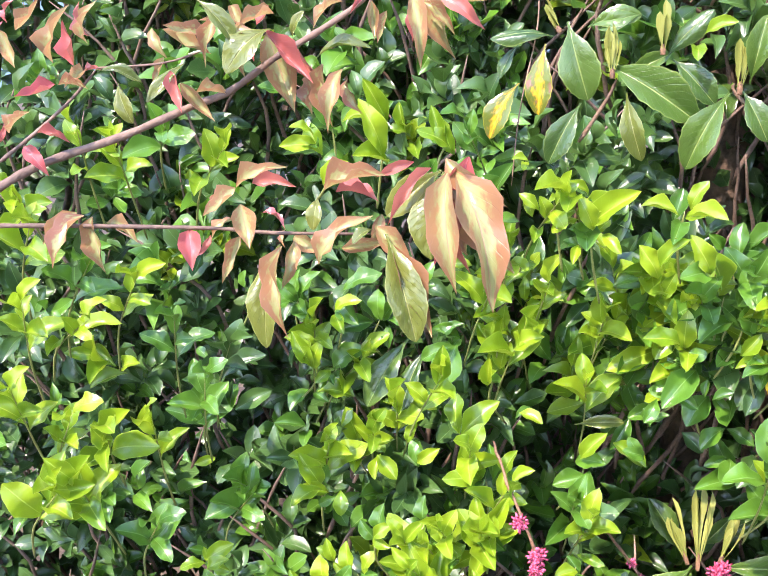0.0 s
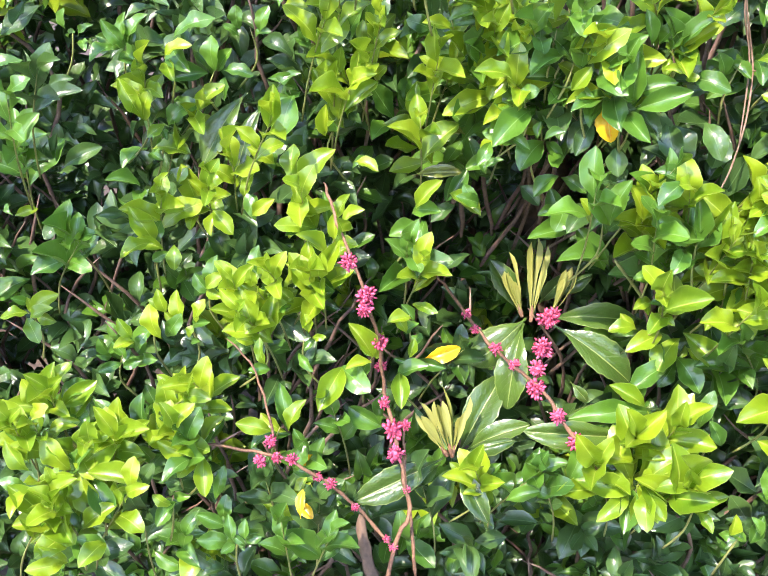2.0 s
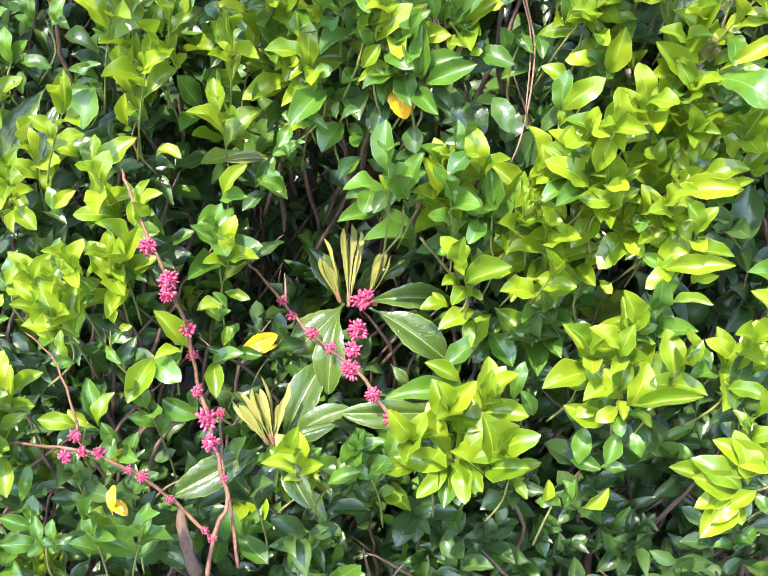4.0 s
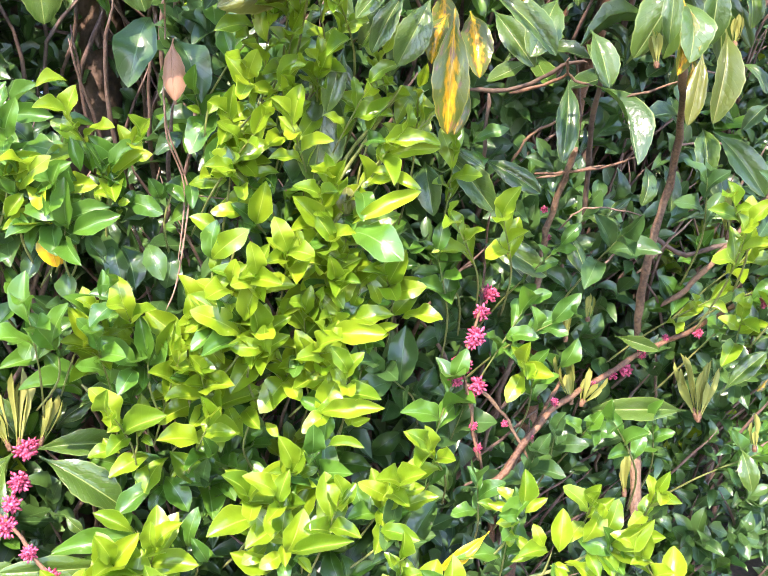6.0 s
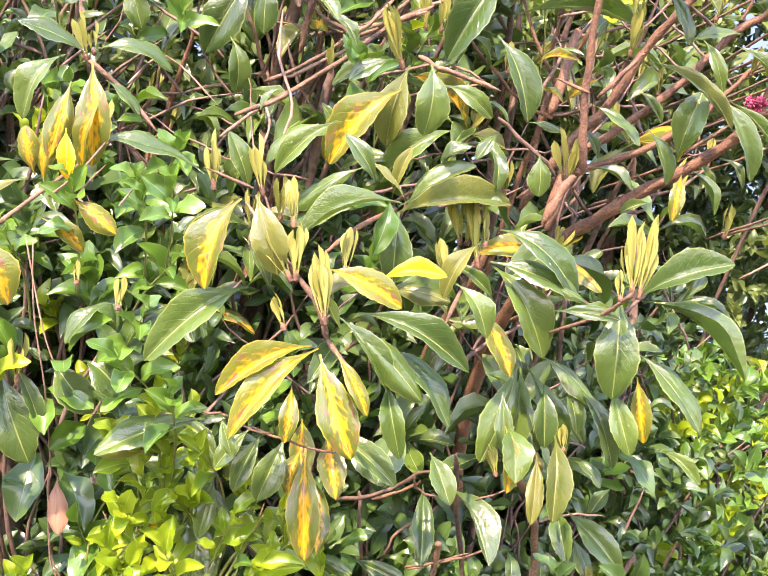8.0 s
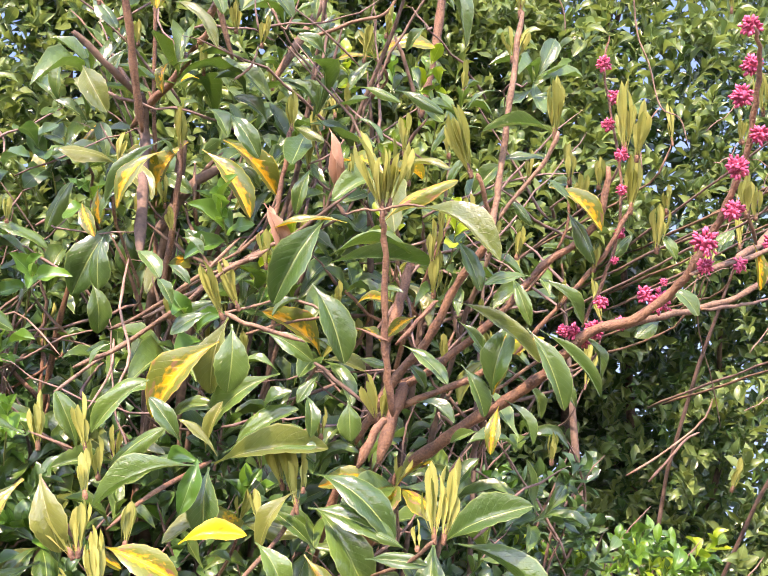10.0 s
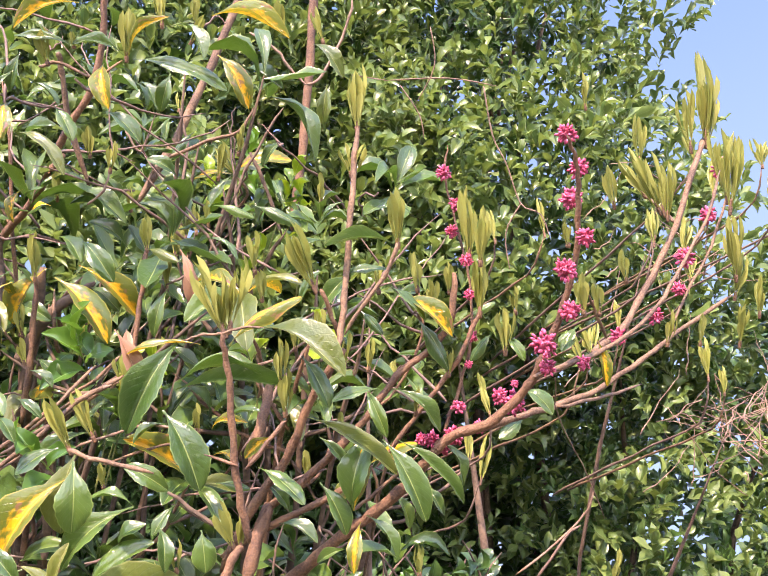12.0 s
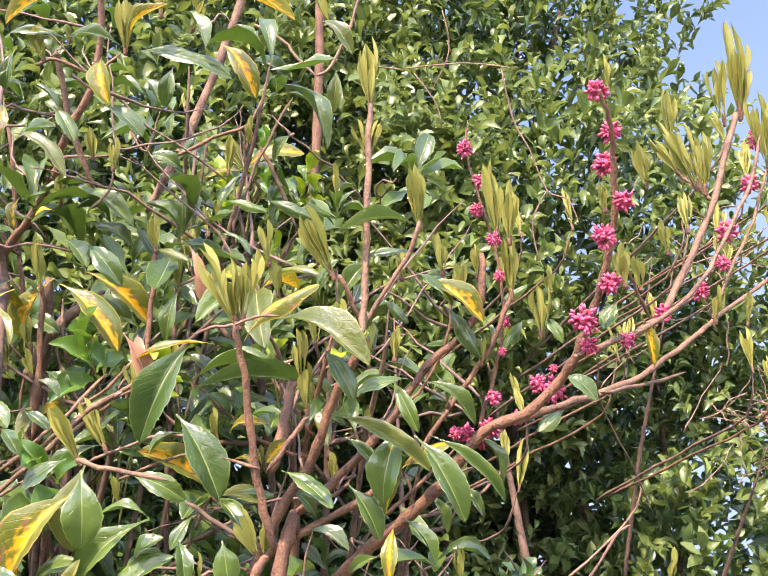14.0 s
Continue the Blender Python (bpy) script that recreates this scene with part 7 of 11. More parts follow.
leaf(plant, "young", (0.869, 0.815, 0.839), (0.891, 0.812, 0.882), 0.53, 5)
leaf(plant, "young", (0.872, 0.803, 0.840), (0.897, 0.779, 0.861), 0.52, -16)
leaf(plant, "young", (0.851, 0.820, 0.827), (0.823, 0.832, 0.840), 0.54, 13)
leaf(plant, "young", (0.920, 0.784, 0.883), (0.929, 0.769, 0.925), 0.50, 1)
leaf(plant, "young", (0.923, 0.774, 0.882), (0.938, 0.735, 0.896), 0.48, 11)
leaf(plant, "young", (0.920, 0.777, 0.881), (0.908, 0.757, 0.867), 0.48, 2)
leaf(plant, "young", (0.919, 0.792, 0.884), (0.893, 0.805, 0.890), 0.61, 17)
leaf(plant, "gold", (0.848, 0.906, 0.918), (0.798, 0.912, 0.876), 0.27, -6)
shoot(plant, "young", (0.964, 0.810, 0.962), (-0.337, -0.655, 0.676), 6, 0.036, seed=574)
shoot(plant, "young", (0.980, 0.783, 0.894), (-0.616, -0.216, 0.758), 7, 0.041, seed=575)
shoot(plant, "young", (0.956, 0.786, 0.847), (-0.713, -0.350, 0.608), 6, 0.042, seed=576)
shoot(plant, "young", (0.918, 0.840, 0.952), (-0.377, -0.710, 0.594), 6, 0.037, seed=577)
shoot(plant, "young", (0.763, 0.926, 0.835), (-0.266, -0.446, 0.855), 6, 0.041, seed=578)
shoot(plant, "young", (0.887, 0.837, 0.843), (-0.397, -0.553, 0.733), 6, 0.038, seed=579)
shoot(plant, "mature", (0.868, 0.910, 0.870), (-0.222, -0.501, 0.837), 6, 0.047, seed=580)
shoot(plant, "mature", (0.857, 0.954, 0.909), (-0.335, -0.540, 0.772), 5, 0.042, seed=581)
shoot(plant, "dark", (0.792, 0.994, 0.849), (-0.454, -0.516, 0.726), 6, 0.058, seed=582)
shoot(plant, "dark", (0.853, 1.044, 0.960), (-0.052, -0.574, 0.817), 6, 0.059, seed=583)
shoot(plant, "dark", (0.799, 1.055, 1.029), (-0.688, -0.539, 0.485), 6, 0.059, seed=584)
shoot(plant, "mature", (0.967, 0.841, 1.013), (-0.617, -0.381, 0.689), 6, 0.036, seed=585)
stem(plant, ((0.853, 0.866, 0.880), (0.892, 0.841, 0.902), (0.919, 0.819, 0.929), (0.954, 0.796, 0.960)), (0.0020, 0.0012), M_GREENSTEM, "stem")
stem(plant, ((0.743, 0.900, 0.811), (0.772, 0.893, 0.823), (0.810, 0.883, 0.844)), (0.0018, 0.0013), M_GREENSTEM, "stem")
stem(plant, ((0.743, 0.982, 1.236), (0.732, 1.025, 1.195), (0.703, 1.014, 1.221)), (0.0020, 0.0015), M_GREENSTEM, "stem")
stem(plant, ((0.676, 1.010, 1.250), (0.690, 1.000, 1.296), (0.706, 0.972, 1.331), (0.714, 0.949, 1.359)), (0.0025, 0.0015), M_GREENSTEM, "stem")
stem(plant, ((0.696, 1.044, 1.175), (0.707, 1.012, 1.226), (0.723, 0.985, 1.274)), (0.0021, 0.0011), M_GREENSTEM, "stem")
stem(plant, ((0.443, 1.125, 1.022), (0.484, 1.140, 0.978), (0.505, 1.160, 0.954)), (0.0021, 0.0016), M_GREENSTEM, "stem")
plant = thing("flowering_shrub", "brown-stemmed shrub with pink bud balls and large glossy leaves", "shrub", "pink-flowering shrubs")
stem(plant, ((0.86, 1.53, -0.04), (0.84, 1.48, 0.59), (0.89, 1.35, 0.96)), (0.010, 0.007, 0.003), M_BARK, "trunk", wobble=0.003)
stem(plant, ((0.880, 0.976, 0.941), (0.897, 0.976, 0.957), (0.926, 0.981, 0.995), (0.972, 1.001, 1.026), (1.057, 1.045, 1.046), (1.119, 1.049, 1.079), (1.161, 1.030, 1.106), (1.186, 0.995, 1.142), (1.223, 0.969, 1.174)), (0.0044, 0.0030), M_REDSTEM, "branch", wobble=0.0012, seed=5301)
stem(plant, ((0.943, 1.007, 0.992), (0.977, 1.024, 1.031), (0.996, 1.037, 1.049)), (0.0023, 0.0024), M_REDSTEM, "stem", wobble=0.0012, seed=5302)
stem(plant, ((0.833, 0.973, 1.059), (0.855, 0.969, 1.052), (0.888, 0.973, 1.022), (0.912, 0.978, 0.991), (0.927, 0.980, 0.968)), (0.0027, 0.0017), M_STEM, "branch", wobble=0.0012, seed=5303)
stem(plant, ((0.862, 0.977, 0.970), (0.850, 0.975, 1.011), (0.839, 0.972, 1.051), (0.831, 0.972, 1.076), (0.835, 0.973, 1.103), (0.860, 1.006, 1.132), (0.895, 1.075, 1.166), (0.895, 1.076, 1.201), (0.886, 1.054, 1.241)), (0.0019, 0.0014), M_REDSTEM, "stem", wobble=0.0012, seed=5304)
stem(plant, ((0.882, 1.003, 0.948), (0.868, 1.001, 0.996), (0.853, 0.998, 1.044)), (0.0020, 0.0017), M_REDSTEM, "stem", wobble=0.0012, seed=5305)
stem(plant, ((1.090, 0.981, 0.865), (1.100, 1.014, 0.928), (1.109, 1.040, 0.973)), (0.0072, 0.0075), M_STEM, "branch", wobble=0.0012, seed=5306)
flower_ball(plant, (0.898, 1.061, 1.145), 0.0110, 5307)
flower_ball(plant, (0.865, 1.011, 1.132), 0.0094, 5308)
flower_ball(plant, (0.844, 0.975, 1.114), 0.0107, 5309)
flower_ball(plant, (0.838, 0.973, 1.106), 0.0074, 5310)
flower_ball(plant, (0.828, 0.973, 1.081), 0.0117, 5311)
flower_ball(plant, (0.824, 0.975, 1.066), 0.0091, 5312)
flower_ball(plant, (0.848, 0.969, 1.060), 0.0102, 5313)
flower_ball(plant, (0.843, 0.972, 1.046), 0.0064, 5314)
flower_ball(plant, (0.851, 0.975, 1.011), 0.0054, 5315)
flower_ball(plant, (0.860, 0.977, 0.985), 0.0055, 5316)
flower_ball(plant, (0.963, 1.068, 1.248), 0.0047, 5317)
flower_ball(plant, (0.978, 1.078, 1.213), 0.0042, 5318)
flower_ball(plant, (0.889, 0.974, 1.013), 0.0044, 5319)
flower_ball(plant, (1.034, 1.035, 1.039), 0.0066, 5320)
flower_ball(plant, (1.091, 1.050, 1.054), 0.0092, 5321)
flower_ball(plant, (1.073, 1.048, 1.048), 0.0067, 5322)
flower_ball(plant, (1.113, 1.050, 1.074), 0.0062, 5323)
flower_ball(plant, (1.141, 1.042, 1.097), 0.0049, 5324)
flower_ball(plant, (1.172, 1.021, 1.108), 0.0067, 5325)
flower_ball(plant, (1.221, 0.970, 1.159), 0.0083, 5326)
flower_ball(plant, (0.964, 0.998, 1.030), 0.0057, 5327)
flower_ball(plant, (0.927, 0.981, 0.995), 0.0045, 5328)
bud_tuft(plant, (0.984, 1.022, 1.101), (0.981, 1.021, 1.147), 5, 5329)
bud_tuft(plant, (1.022, 1.039, 1.121), (1.019, 1.035, 1.152), 5, 5330)
bud_tuft(plant, (0.995, 1.013, 1.028), (0.983, 1.017, 1.084), 5, 5331)
bud_tuft(plant, (1.016, 1.021, 1.021), (1.017, 1.018, 1.064), 3, 5332)
bud_tuft(plant, (1.018, 1.022, 1.021), (1.037, 1.010, 1.055), 2, 5333)
bud_tuft(plant, (1.169, 1.003, 1.009), (1.142, 1.014, 1.078), 6, 5334)
bud_tuft(plant, (1.173, 0.999, 1.007), (1.179, 0.998, 1.077), 5, 5335)
bud_tuft(plant, (1.222, 0.951, 0.980), (1.214, 0.951, 1.021), 3, 5336)
bud_tuft(plant, (1.064, 0.981, 0.920), (1.059, 0.981, 0.970), 3, 5337)
leaf(plant, "large", (1.160, 1.009, 1.011), (1.041, 1.040, 1.005), 0.27, -11)
leaf(plant, "large", (1.080, 1.064, 1.094), (1.123, 1.029, 1.084), 0.35, 21)
leaf(plant, "mature", (0.979, 1.022, 1.065), (0.992, 1.007, 1.104), 0.60, 21)
leaf(plant, "large", (1.203, 0.955, 0.982), (1.208, 0.929, 0.933), 0.50, 22)
leaf(plant, "large", (1.192, 0.986, 1.041), (1.231, 0.964, 1.097), 0.40, -23)
leaf(plant, "yellow", (1.240, 0.965, 1.065), (1.224, 0.963, 1.048), 0.50, -22)
shoot(plant, "mature", (0.896, 0.985, 1.103), (0.23, -0.79, 0.51), 6, 0.045, seed=5344)
shoot(plant, "young", (0.905, 0.976, 1.072), (-0.39, -0.74, 0.33), 5, 0.040, seed=5345)
shoot(plant, "mature", (0.841, 1.040, 1.153), (-0.46, -0.41, 0.42), 6, 0.045, seed=5346)
shoot(plant, "mature", (0.823, 1.017, 1.140), (-0.40, -0.48, 0.76), 6, 0.045, seed=5347)
shoot(plant, "mature", (0.939, 1.067, 1.157), (0.18, -0.56, 0.54), 5, 0.042, seed=5348)
shoot(plant, "young", (1.138, 1.042, 1.116), (0.25, -0.47, 0.39), 6, 0.045, seed=5349)
shoot(plant, "young", (1.175, 0.990, 1.188), (0.13, -0.58, 0.53), 6, 0.045, seed=5350)
shoot(plant, "young", (1.204, 0.978, 1.166), (0.29, -0.63, 0.39), 6, 0.045, seed=5351)
shoot(plant, "young", (1.205, 0.992, 1.102), (-0.46, -0.62, 0.59), 6, 0.045, seed=5352)
shoot(plant, "mature", (1.181, 1.016, 1.097), (0.23, -0.60, 0.80), 6, 0.045, seed=5353)
shoot(plant, "mature", (0.873, 0.993, 1.079), (0.21, -0.34, 0.75), 6, 0.045, seed=5354)
shoot(plant, "mature", (0.935, 1.006, 1.028), (-0.42, -0.76, 0.76), 6, 0.045, seed=5355)
shoot(plant, "mature", (1.199, 0.987, 0.939), (0.23, -0.57, 0.45), 6, 0.045, seed=5356)
shoot(plant, "mature", (1.140, 1.038, 0.943), (-0.46, -0.51, 0.79), 6, 0.045, seed=5357)
shoot(plant, "mature", (1.037, 1.052, 0.962), (-0.35, -0.79, 0.50), 6, 0.045, seed=5358)
shoot(plant, "dark", (0.988, 1.035, 0.944), (-0.21, -0.40, 0.43), 6, 0.050, seed=5359)
shoot(plant, "dark", (0.946, 1.026, 0.912), (-0.12, -0.48, 0.59), 6, 0.050, seed=5360)
shoot(plant, "mature", (0.823, 1.011, 0.994), (-0.02, -0.35, 0.69), 6, 0.050, seed=5361)
shoot(plant, "young", (0.821, 0.983, 0.958), (-0.45, -0.49, 0.48), 6, 0.045, seed=5362)
stem(plant, ((0.509, 1.057, 1.352), (0.516, 1.071, 1.310), (0.539, 1.093, 1.262), (0.545, 1.092, 1.236), (0.539, 1.073, 1.191), (0.533, 1.073, 1.144), (0.523, 1.068, 1.118)), (0.0012, 0.0010), M_DRY, "stem")
stem(plant, ((0.540, 1.093, 1.241), (0.580, 1.079, 1.239), (0.605, 1.052, 1.240)), (0.0008, 0.0008), M_DRY, "stem")
plant = thing("large_leaved_shrub", "large glossy leaves with pale folded buds, one leaf yellow", "shrub", "large-leaved shrubs")
stem(plant, ((0.04, 1.68, -0.04), (0.02, 1.63, 0.68), (0.07, 1.50, 1.14)), (0.010, 0.007, 0.003), M_BARK, "trunk", wobble=0.003)
stem(plant, ((0.069, 1.131, 1.334), (0.037, 1.107, 1.374), (0.046, 1.093, 1.413)), (0.0024, 0.0018), M_GREENSTEM, "twig", sides=5)
stem(plant, ((0.175, 1.119, 1.282), (0.165, 1.095, 1.322), (0.156, 1.081, 1.361)), (0.0024, 0.0018), M_GREENSTEM, "twig", sides=5)
stem(plant, ((0.198, 1.119, 1.274), (0.187, 1.095, 1.314), (0.194, 1.081, 1.353)), (0.0024, 0.0018), M_GREENSTEM, "twig", sides=5)
stem(plant, ((0.217, 1.121, 1.250), (0.204, 1.097, 1.290), (0.195, 1.083, 1.329)), (0.0024, 0.0018), M_GREENSTEM, "twig", sides=5)
stem(plant, ((0.296, 1.108, 1.278), (0.284, 1.084, 1.318), (0.284, 1.070, 1.357)), (0.0024, 0.0018), M_GREENSTEM, "twig", sides=5)
stem(plant, ((-0.025, 1.136, 1.337), (-0.021, 1.112, 1.377), (-0.018, 1.098, 1.415)), (0.0024, 0.0018), M_GREENSTEM, "twig", sides=5)
stem(plant, ((-0.091, 1.143, 1.341), (-0.070, 1.119, 1.381), (-0.073, 1.105, 1.420)), (0.0024, 0.0018), M_GREENSTEM, "twig", sides=5)
leaf(plant, "large", (0.146, 1.101, 1.521), (0.083, 1.102, 1.516), 0.39, 10)
leaf(plant, "large", (0.159, 1.103, 1.536), (0.185, 1.100, 1.460), 0.57, 5)
leaf(plant, "large", (0.178, 1.101, 1.457), (0.150, 1.100, 1.395), 0.47, -12)
leaf(plant, "large", (0.113, 1.117, 1.513), (0.096, 1.116, 1.478), 0.50, 20)
leaf(plant, "yellow", (0.138, 1.094, 1.513), (0.136, 1.093, 1.443), 0.46, 11)
leaf(plant, "yellow", (0.115, 1.099, 1.474), (0.089, 1.097, 1.417), 0.51, 3)
leaf(plant, "large", (0.197, 1.104, 1.497), (0.291, 1.083, 1.443), 0.43, 12)
leaf(plant, "large", (0.263, 1.100, 1.504), (0.307, 1.088, 1.461), 0.53, 5)
leaf(plant, "large", (0.221, 1.113, 1.484), (0.262, 1.099, 1.509), 0.39, 20)
leaf(plant, "large", (0.317, 1.078, 1.473), (0.283, 1.082, 1.397), 0.47, -4)
leaf(plant, "large", (0.328, 1.076, 1.475), (0.354, 1.065, 1.428), 0.55, 1)
leaf(plant, "large", (0.258, 1.101, 1.504), (0.296, 1.084, 1.551), 0.42, 4)
leaf(plant, "large", (0.180, 1.111, 1.532), (0.230, 1.098, 1.545), 0.48, 20)
leaf(plant, "large", (0.230, 1.098, 1.545), (0.189, 1.103, 1.530), 0.51, -17)
leaf(plant, "pale", (0.220, 1.086, 1.469), (0.239, 1.078, 1.403), 0.37, 16)
leaf(plant, "large", (0.332, 1.068, 1.482), (0.338, 1.057, 1.545), 0.40, 0)
bud_tuft(plant, (0.149, 1.090, 1.527), (0.132, 1.088, 1.554), 4, 673)
bud_tuft(plant, (0.204, 1.085, 1.487), (0.199, 1.083, 1.534), 4, 674)
bud_tuft(plant, (0.249, 1.076, 1.511), (0.244, 1.072, 1.556), 4, 675)
bud_tuft(plant, (0.321, 1.060, 1.477), (0.318, 1.057, 1.531), 3, 676)
stem(plant, ((0.129, 1.102, 1.555), (0.129, 1.105, 1.523), (0.118, 1.110, 1.445), (0.115, 1.108, 1.370)), (0.0010, 0.0007), M_DRY, "stem")
stem(plant, ((0.179, 1.103, 1.418), (0.204, 1.100, 1.463), (0.211, 1.098, 1.483)), (0.0024, 0.0015), M_STEM, "stem")
stem(plant, ((0.353, 1.065, 1.442), (0.321, 1.074, 1.473), (0.320, 1.074, 1.482)), (0.0022, 0.0013), M_STEM, "stem")
leaf(plant, "young", (0.286, 1.070, 1.526), (0.311, 1.050, 1.537), 0.53, 3)
leaf(plant, "young", (0.050, 1.092, 1.405), (0.015, 1.071, 1.423), 0.48, 4)
leaf(plant, "young", (0.042, 1.090, 1.412), (0.028, 1.082, 1.448), 0.41, 0)
leaf(plant, "young", (0.130, 1.096, 1.396), (0.112, 1.090, 1.398), 0.54, 12)
leaf(plant, "young", (0.142, 1.081, 1.349), (0.121, 1.078, 1.365), 0.55, -3)
leaf(plant, "young", (0.170, 1.078, 1.365), (0.149, 1.073, 1.384), 0.53, -14)
leaf(plant, "young", (0.190, 1.082, 1.366), (0.168, 1.072, 1.380), 0.40, 6)
leaf(plant, "young", (0.194, 1.092, 1.330), (0.237, 1.055, 1.375), 0.42, 5)
leaf(plant, "young", (0.197, 1.077, 1.332), (0.178, 1.064, 1.367), 0.52, 3)
leaf(plant, "young", (0.207, 1.079, 1.328), (0.224, 1.058, 1.312), 0.49, 9)
leaf(plant, "young", (0.280, 1.079, 1.351), (0.243, 1.079, 1.359), 0.49, 21)
leaf(plant, "young", (0.282, 1.056, 1.351), (0.314, 1.023, 1.354), 0.52, -18)
leaf(plant, "young", (0.289, 1.068, 1.358), (0.302, 1.060, 1.388), 0.54, -8)
leaf(plant, "young", (0.313, 1.062, 1.296), (0.286, 1.048, 1.336), 0.49, -4)
leaf(plant, "young", (0.263, 1.056, 1.299), (0.283, 1.033, 1.333), 0.48, -18)
leaf(plant, "young", (0.183, 1.072, 1.317), (0.177, 1.057, 1.299), 0.49, -7)
leaf(plant, "young", (-0.019, 1.093, 1.394), (-0.044, 1.067, 1.451), 0.40, 19)
leaf(plant, "mature", (-0.073, 1.112, 1.421), (-0.092, 1.094, 1.455), 0.43, -11)
leaf(plant, "young", (-0.089, 1.080, 1.411), (-0.111, 1.061, 1.420), 0.50, 17)
leaf(plant, "young", (-0.085, 1.096, 1.401), (-0.123, 1.076, 1.400), 0.50, -17)
leaf(plant, "young", (-0.062, 1.101, 1.427), (-0.026, 1.090, 1.433), 0.50, -14)
leaf(plant, "young", (-0.077, 1.081, 1.362), (-0.051, 1.065, 1.389), 0.58, 2)
leaf(plant, "young", (-0.016, 1.099, 1.429), (-0.041, 1.076, 1.471), 0.41, -4)
shoot(plant, "young", (-0.278, 1.073, 1.357), (0.085, -0.810, 0.581), 7, 0.038, seed=703)
shoot(plant, "young", (-0.202, 1.095, 1.360), (0.433, -0.740, 0.514), 6, 0.039, seed=704)
shoot(plant, "young", (-0.314, 1.060, 1.366), (0.154, -0.787, 0.598), 5, 0.031, seed=705)
shoot(plant, "young", (-0.365, 1.035, 1.321), (0.202, -0.896, 0.396), 6, 0.042, seed=706)
shoot(plant, "young", (-0.367, 1.027, 1.273), (0.381, -0.654, 0.654), 6, 0.042, seed=707)
shoot(plant, "mature", (-0.253, 1.109, 1.392), (0.317, -0.890, 0.328), 6, 0.039, seed=708)
shoot(plant, "young", (-0.328, 1.026, 1.195), (0.588, -0.649, 0.483), 6, 0.043, seed=709)
shoot(plant, "young", (-0.357, 1.012, 1.187), (0.200, -0.629, 0.752), 6, 0.042, seed=710)
shoot(plant, "young", (-0.276, 1.052, 1.218), (0.395, -0.622, 0.676), 6, 0.038, seed=711)
shoot(plant, "young", (-0.349, 0.991, 1.112), (0.054, -0.650, 0.758), 7, 0.048, seed=712)
shoot(plant, "young", (-0.273, 1.012, 1.085), (0.214, -0.804, 0.554), 7, 0.050, seed=713)
shoot(plant, "young", (-0.321, 0.993, 1.083), (0.381, -0.484, 0.787), 6, 0.042, seed=714)
shoot(plant, "young", (-0.279, 0.987, 1.032), (-0.022, -0.700, 0.714), 7, 0.049, seed=715)
shoot(plant, "young", (-0.330, 0.966, 1.032), (0.511, -0.556, 0.655), 7, 0.048, seed=716)
shoot(plant, "young", (-0.226, 1.024, 1.079), (0.061, -0.623, 0.780), 6, 0.038, seed=717)
shoot(plant, "mature", (-0.227, 1.081, 1.167), (0.131, -0.610, 0.781), 6, 0.040, seed=718)
shoot(plant, "mature", (-0.331, 1.061, 1.229), (0.449, -0.570, 0.688), 6, 0.044, seed=719)
shoot(plant, "mature", (-0.236, 1.010, 0.988), (0.348, -0.652, 0.674), 6, 0.045, seed=720)
shoot(plant, "dark", (-0.189, 1.120, 1.137), (0.272, -0.655, 0.705), 6, 0.049, seed=721)
shoot(plant, "mature", (-0.193, 1.073, 1.112), (0.151, -0.680, 0.718), 6, 0.047, seed=722)
shoot(plant, "young", (0.187, 1.115, 1.338), (-0.278, -0.874, 0.399), 6, 0.045, seed=723)
shoot(plant, "young", (0.147, 1.118, 1.325), (0.154, -0.859, 0.488), 6, 0.039, seed=724)
shoot(plant, "mature", (0.088, 1.152, 1.381), (-0.296, -0.742, 0.602), 6, 0.041, seed=725)
shoot(plant, "mature", (0.098, 1.146, 1.314), (-0.065, -0.792, 0.607), 6, 0.048, seed=726)
shoot(plant, "mature", (0.043, 1.150, 1.342), (-0.129, -0.913, 0.388), 6, 0.048, seed=727)
plant = thing("overhanging_branch", "dark twigs with drooping red, rose and green young leaves", "branch", "")
stem(plant, ((-0.82, 0.30, -0.04), (-0.80, 0.34, 0.8), (-0.62, 0.46, 1.25), (-0.123, 0.441, 1.396)), (0.02, 0.014, 0.008, 0.0034), M_TWIG, "trunk", "dark slender trunk")
stem(plant, ((-0.124, 0.443, 1.395), (-0.116, 0.449, 1.404), (-0.100, 0.456, 1.414), (-0.076, 0.466, 1.424), (-0.050, 0.474, 1.437), (-0.037, 0.477, 1.443), (-0.021, 0.480, 1.456), (-0.006, 0.482, 1.466), (0.008, 0.483, 1.476), (0.023, 0.482, 1.490)), (0.0018, 0.0011), M_TWIG, "stem")
stem(plant, ((-0.124, 0.443, 1.390), (-0.115, 0.447, 1.390), (-0.092, 0.458, 1.390), (-0.066, 0.467, 1.390), (-0.039, 0.474, 1.390), (-0.019, 0.478, 1.389), (0.020, 0.483, 1.390)), (0.0010, 0.0007), M_TWIG, "stem")
stem(plant, ((-0.116, 0.449, 1.413), (-0.103, 0.456, 1.426), (-0.092, 0.460, 1.438), (-0.084, 0.463, 1.449)), (0.0008, 0.0005), M_TWIG, "stem")
stem(plant, ((-0.084, 0.463, 1.449), (-0.062, 0.471, 1.452), (-0.046, 0.475, 1.458)), (0.0005, 0.0004), M_TWIG, "stem")
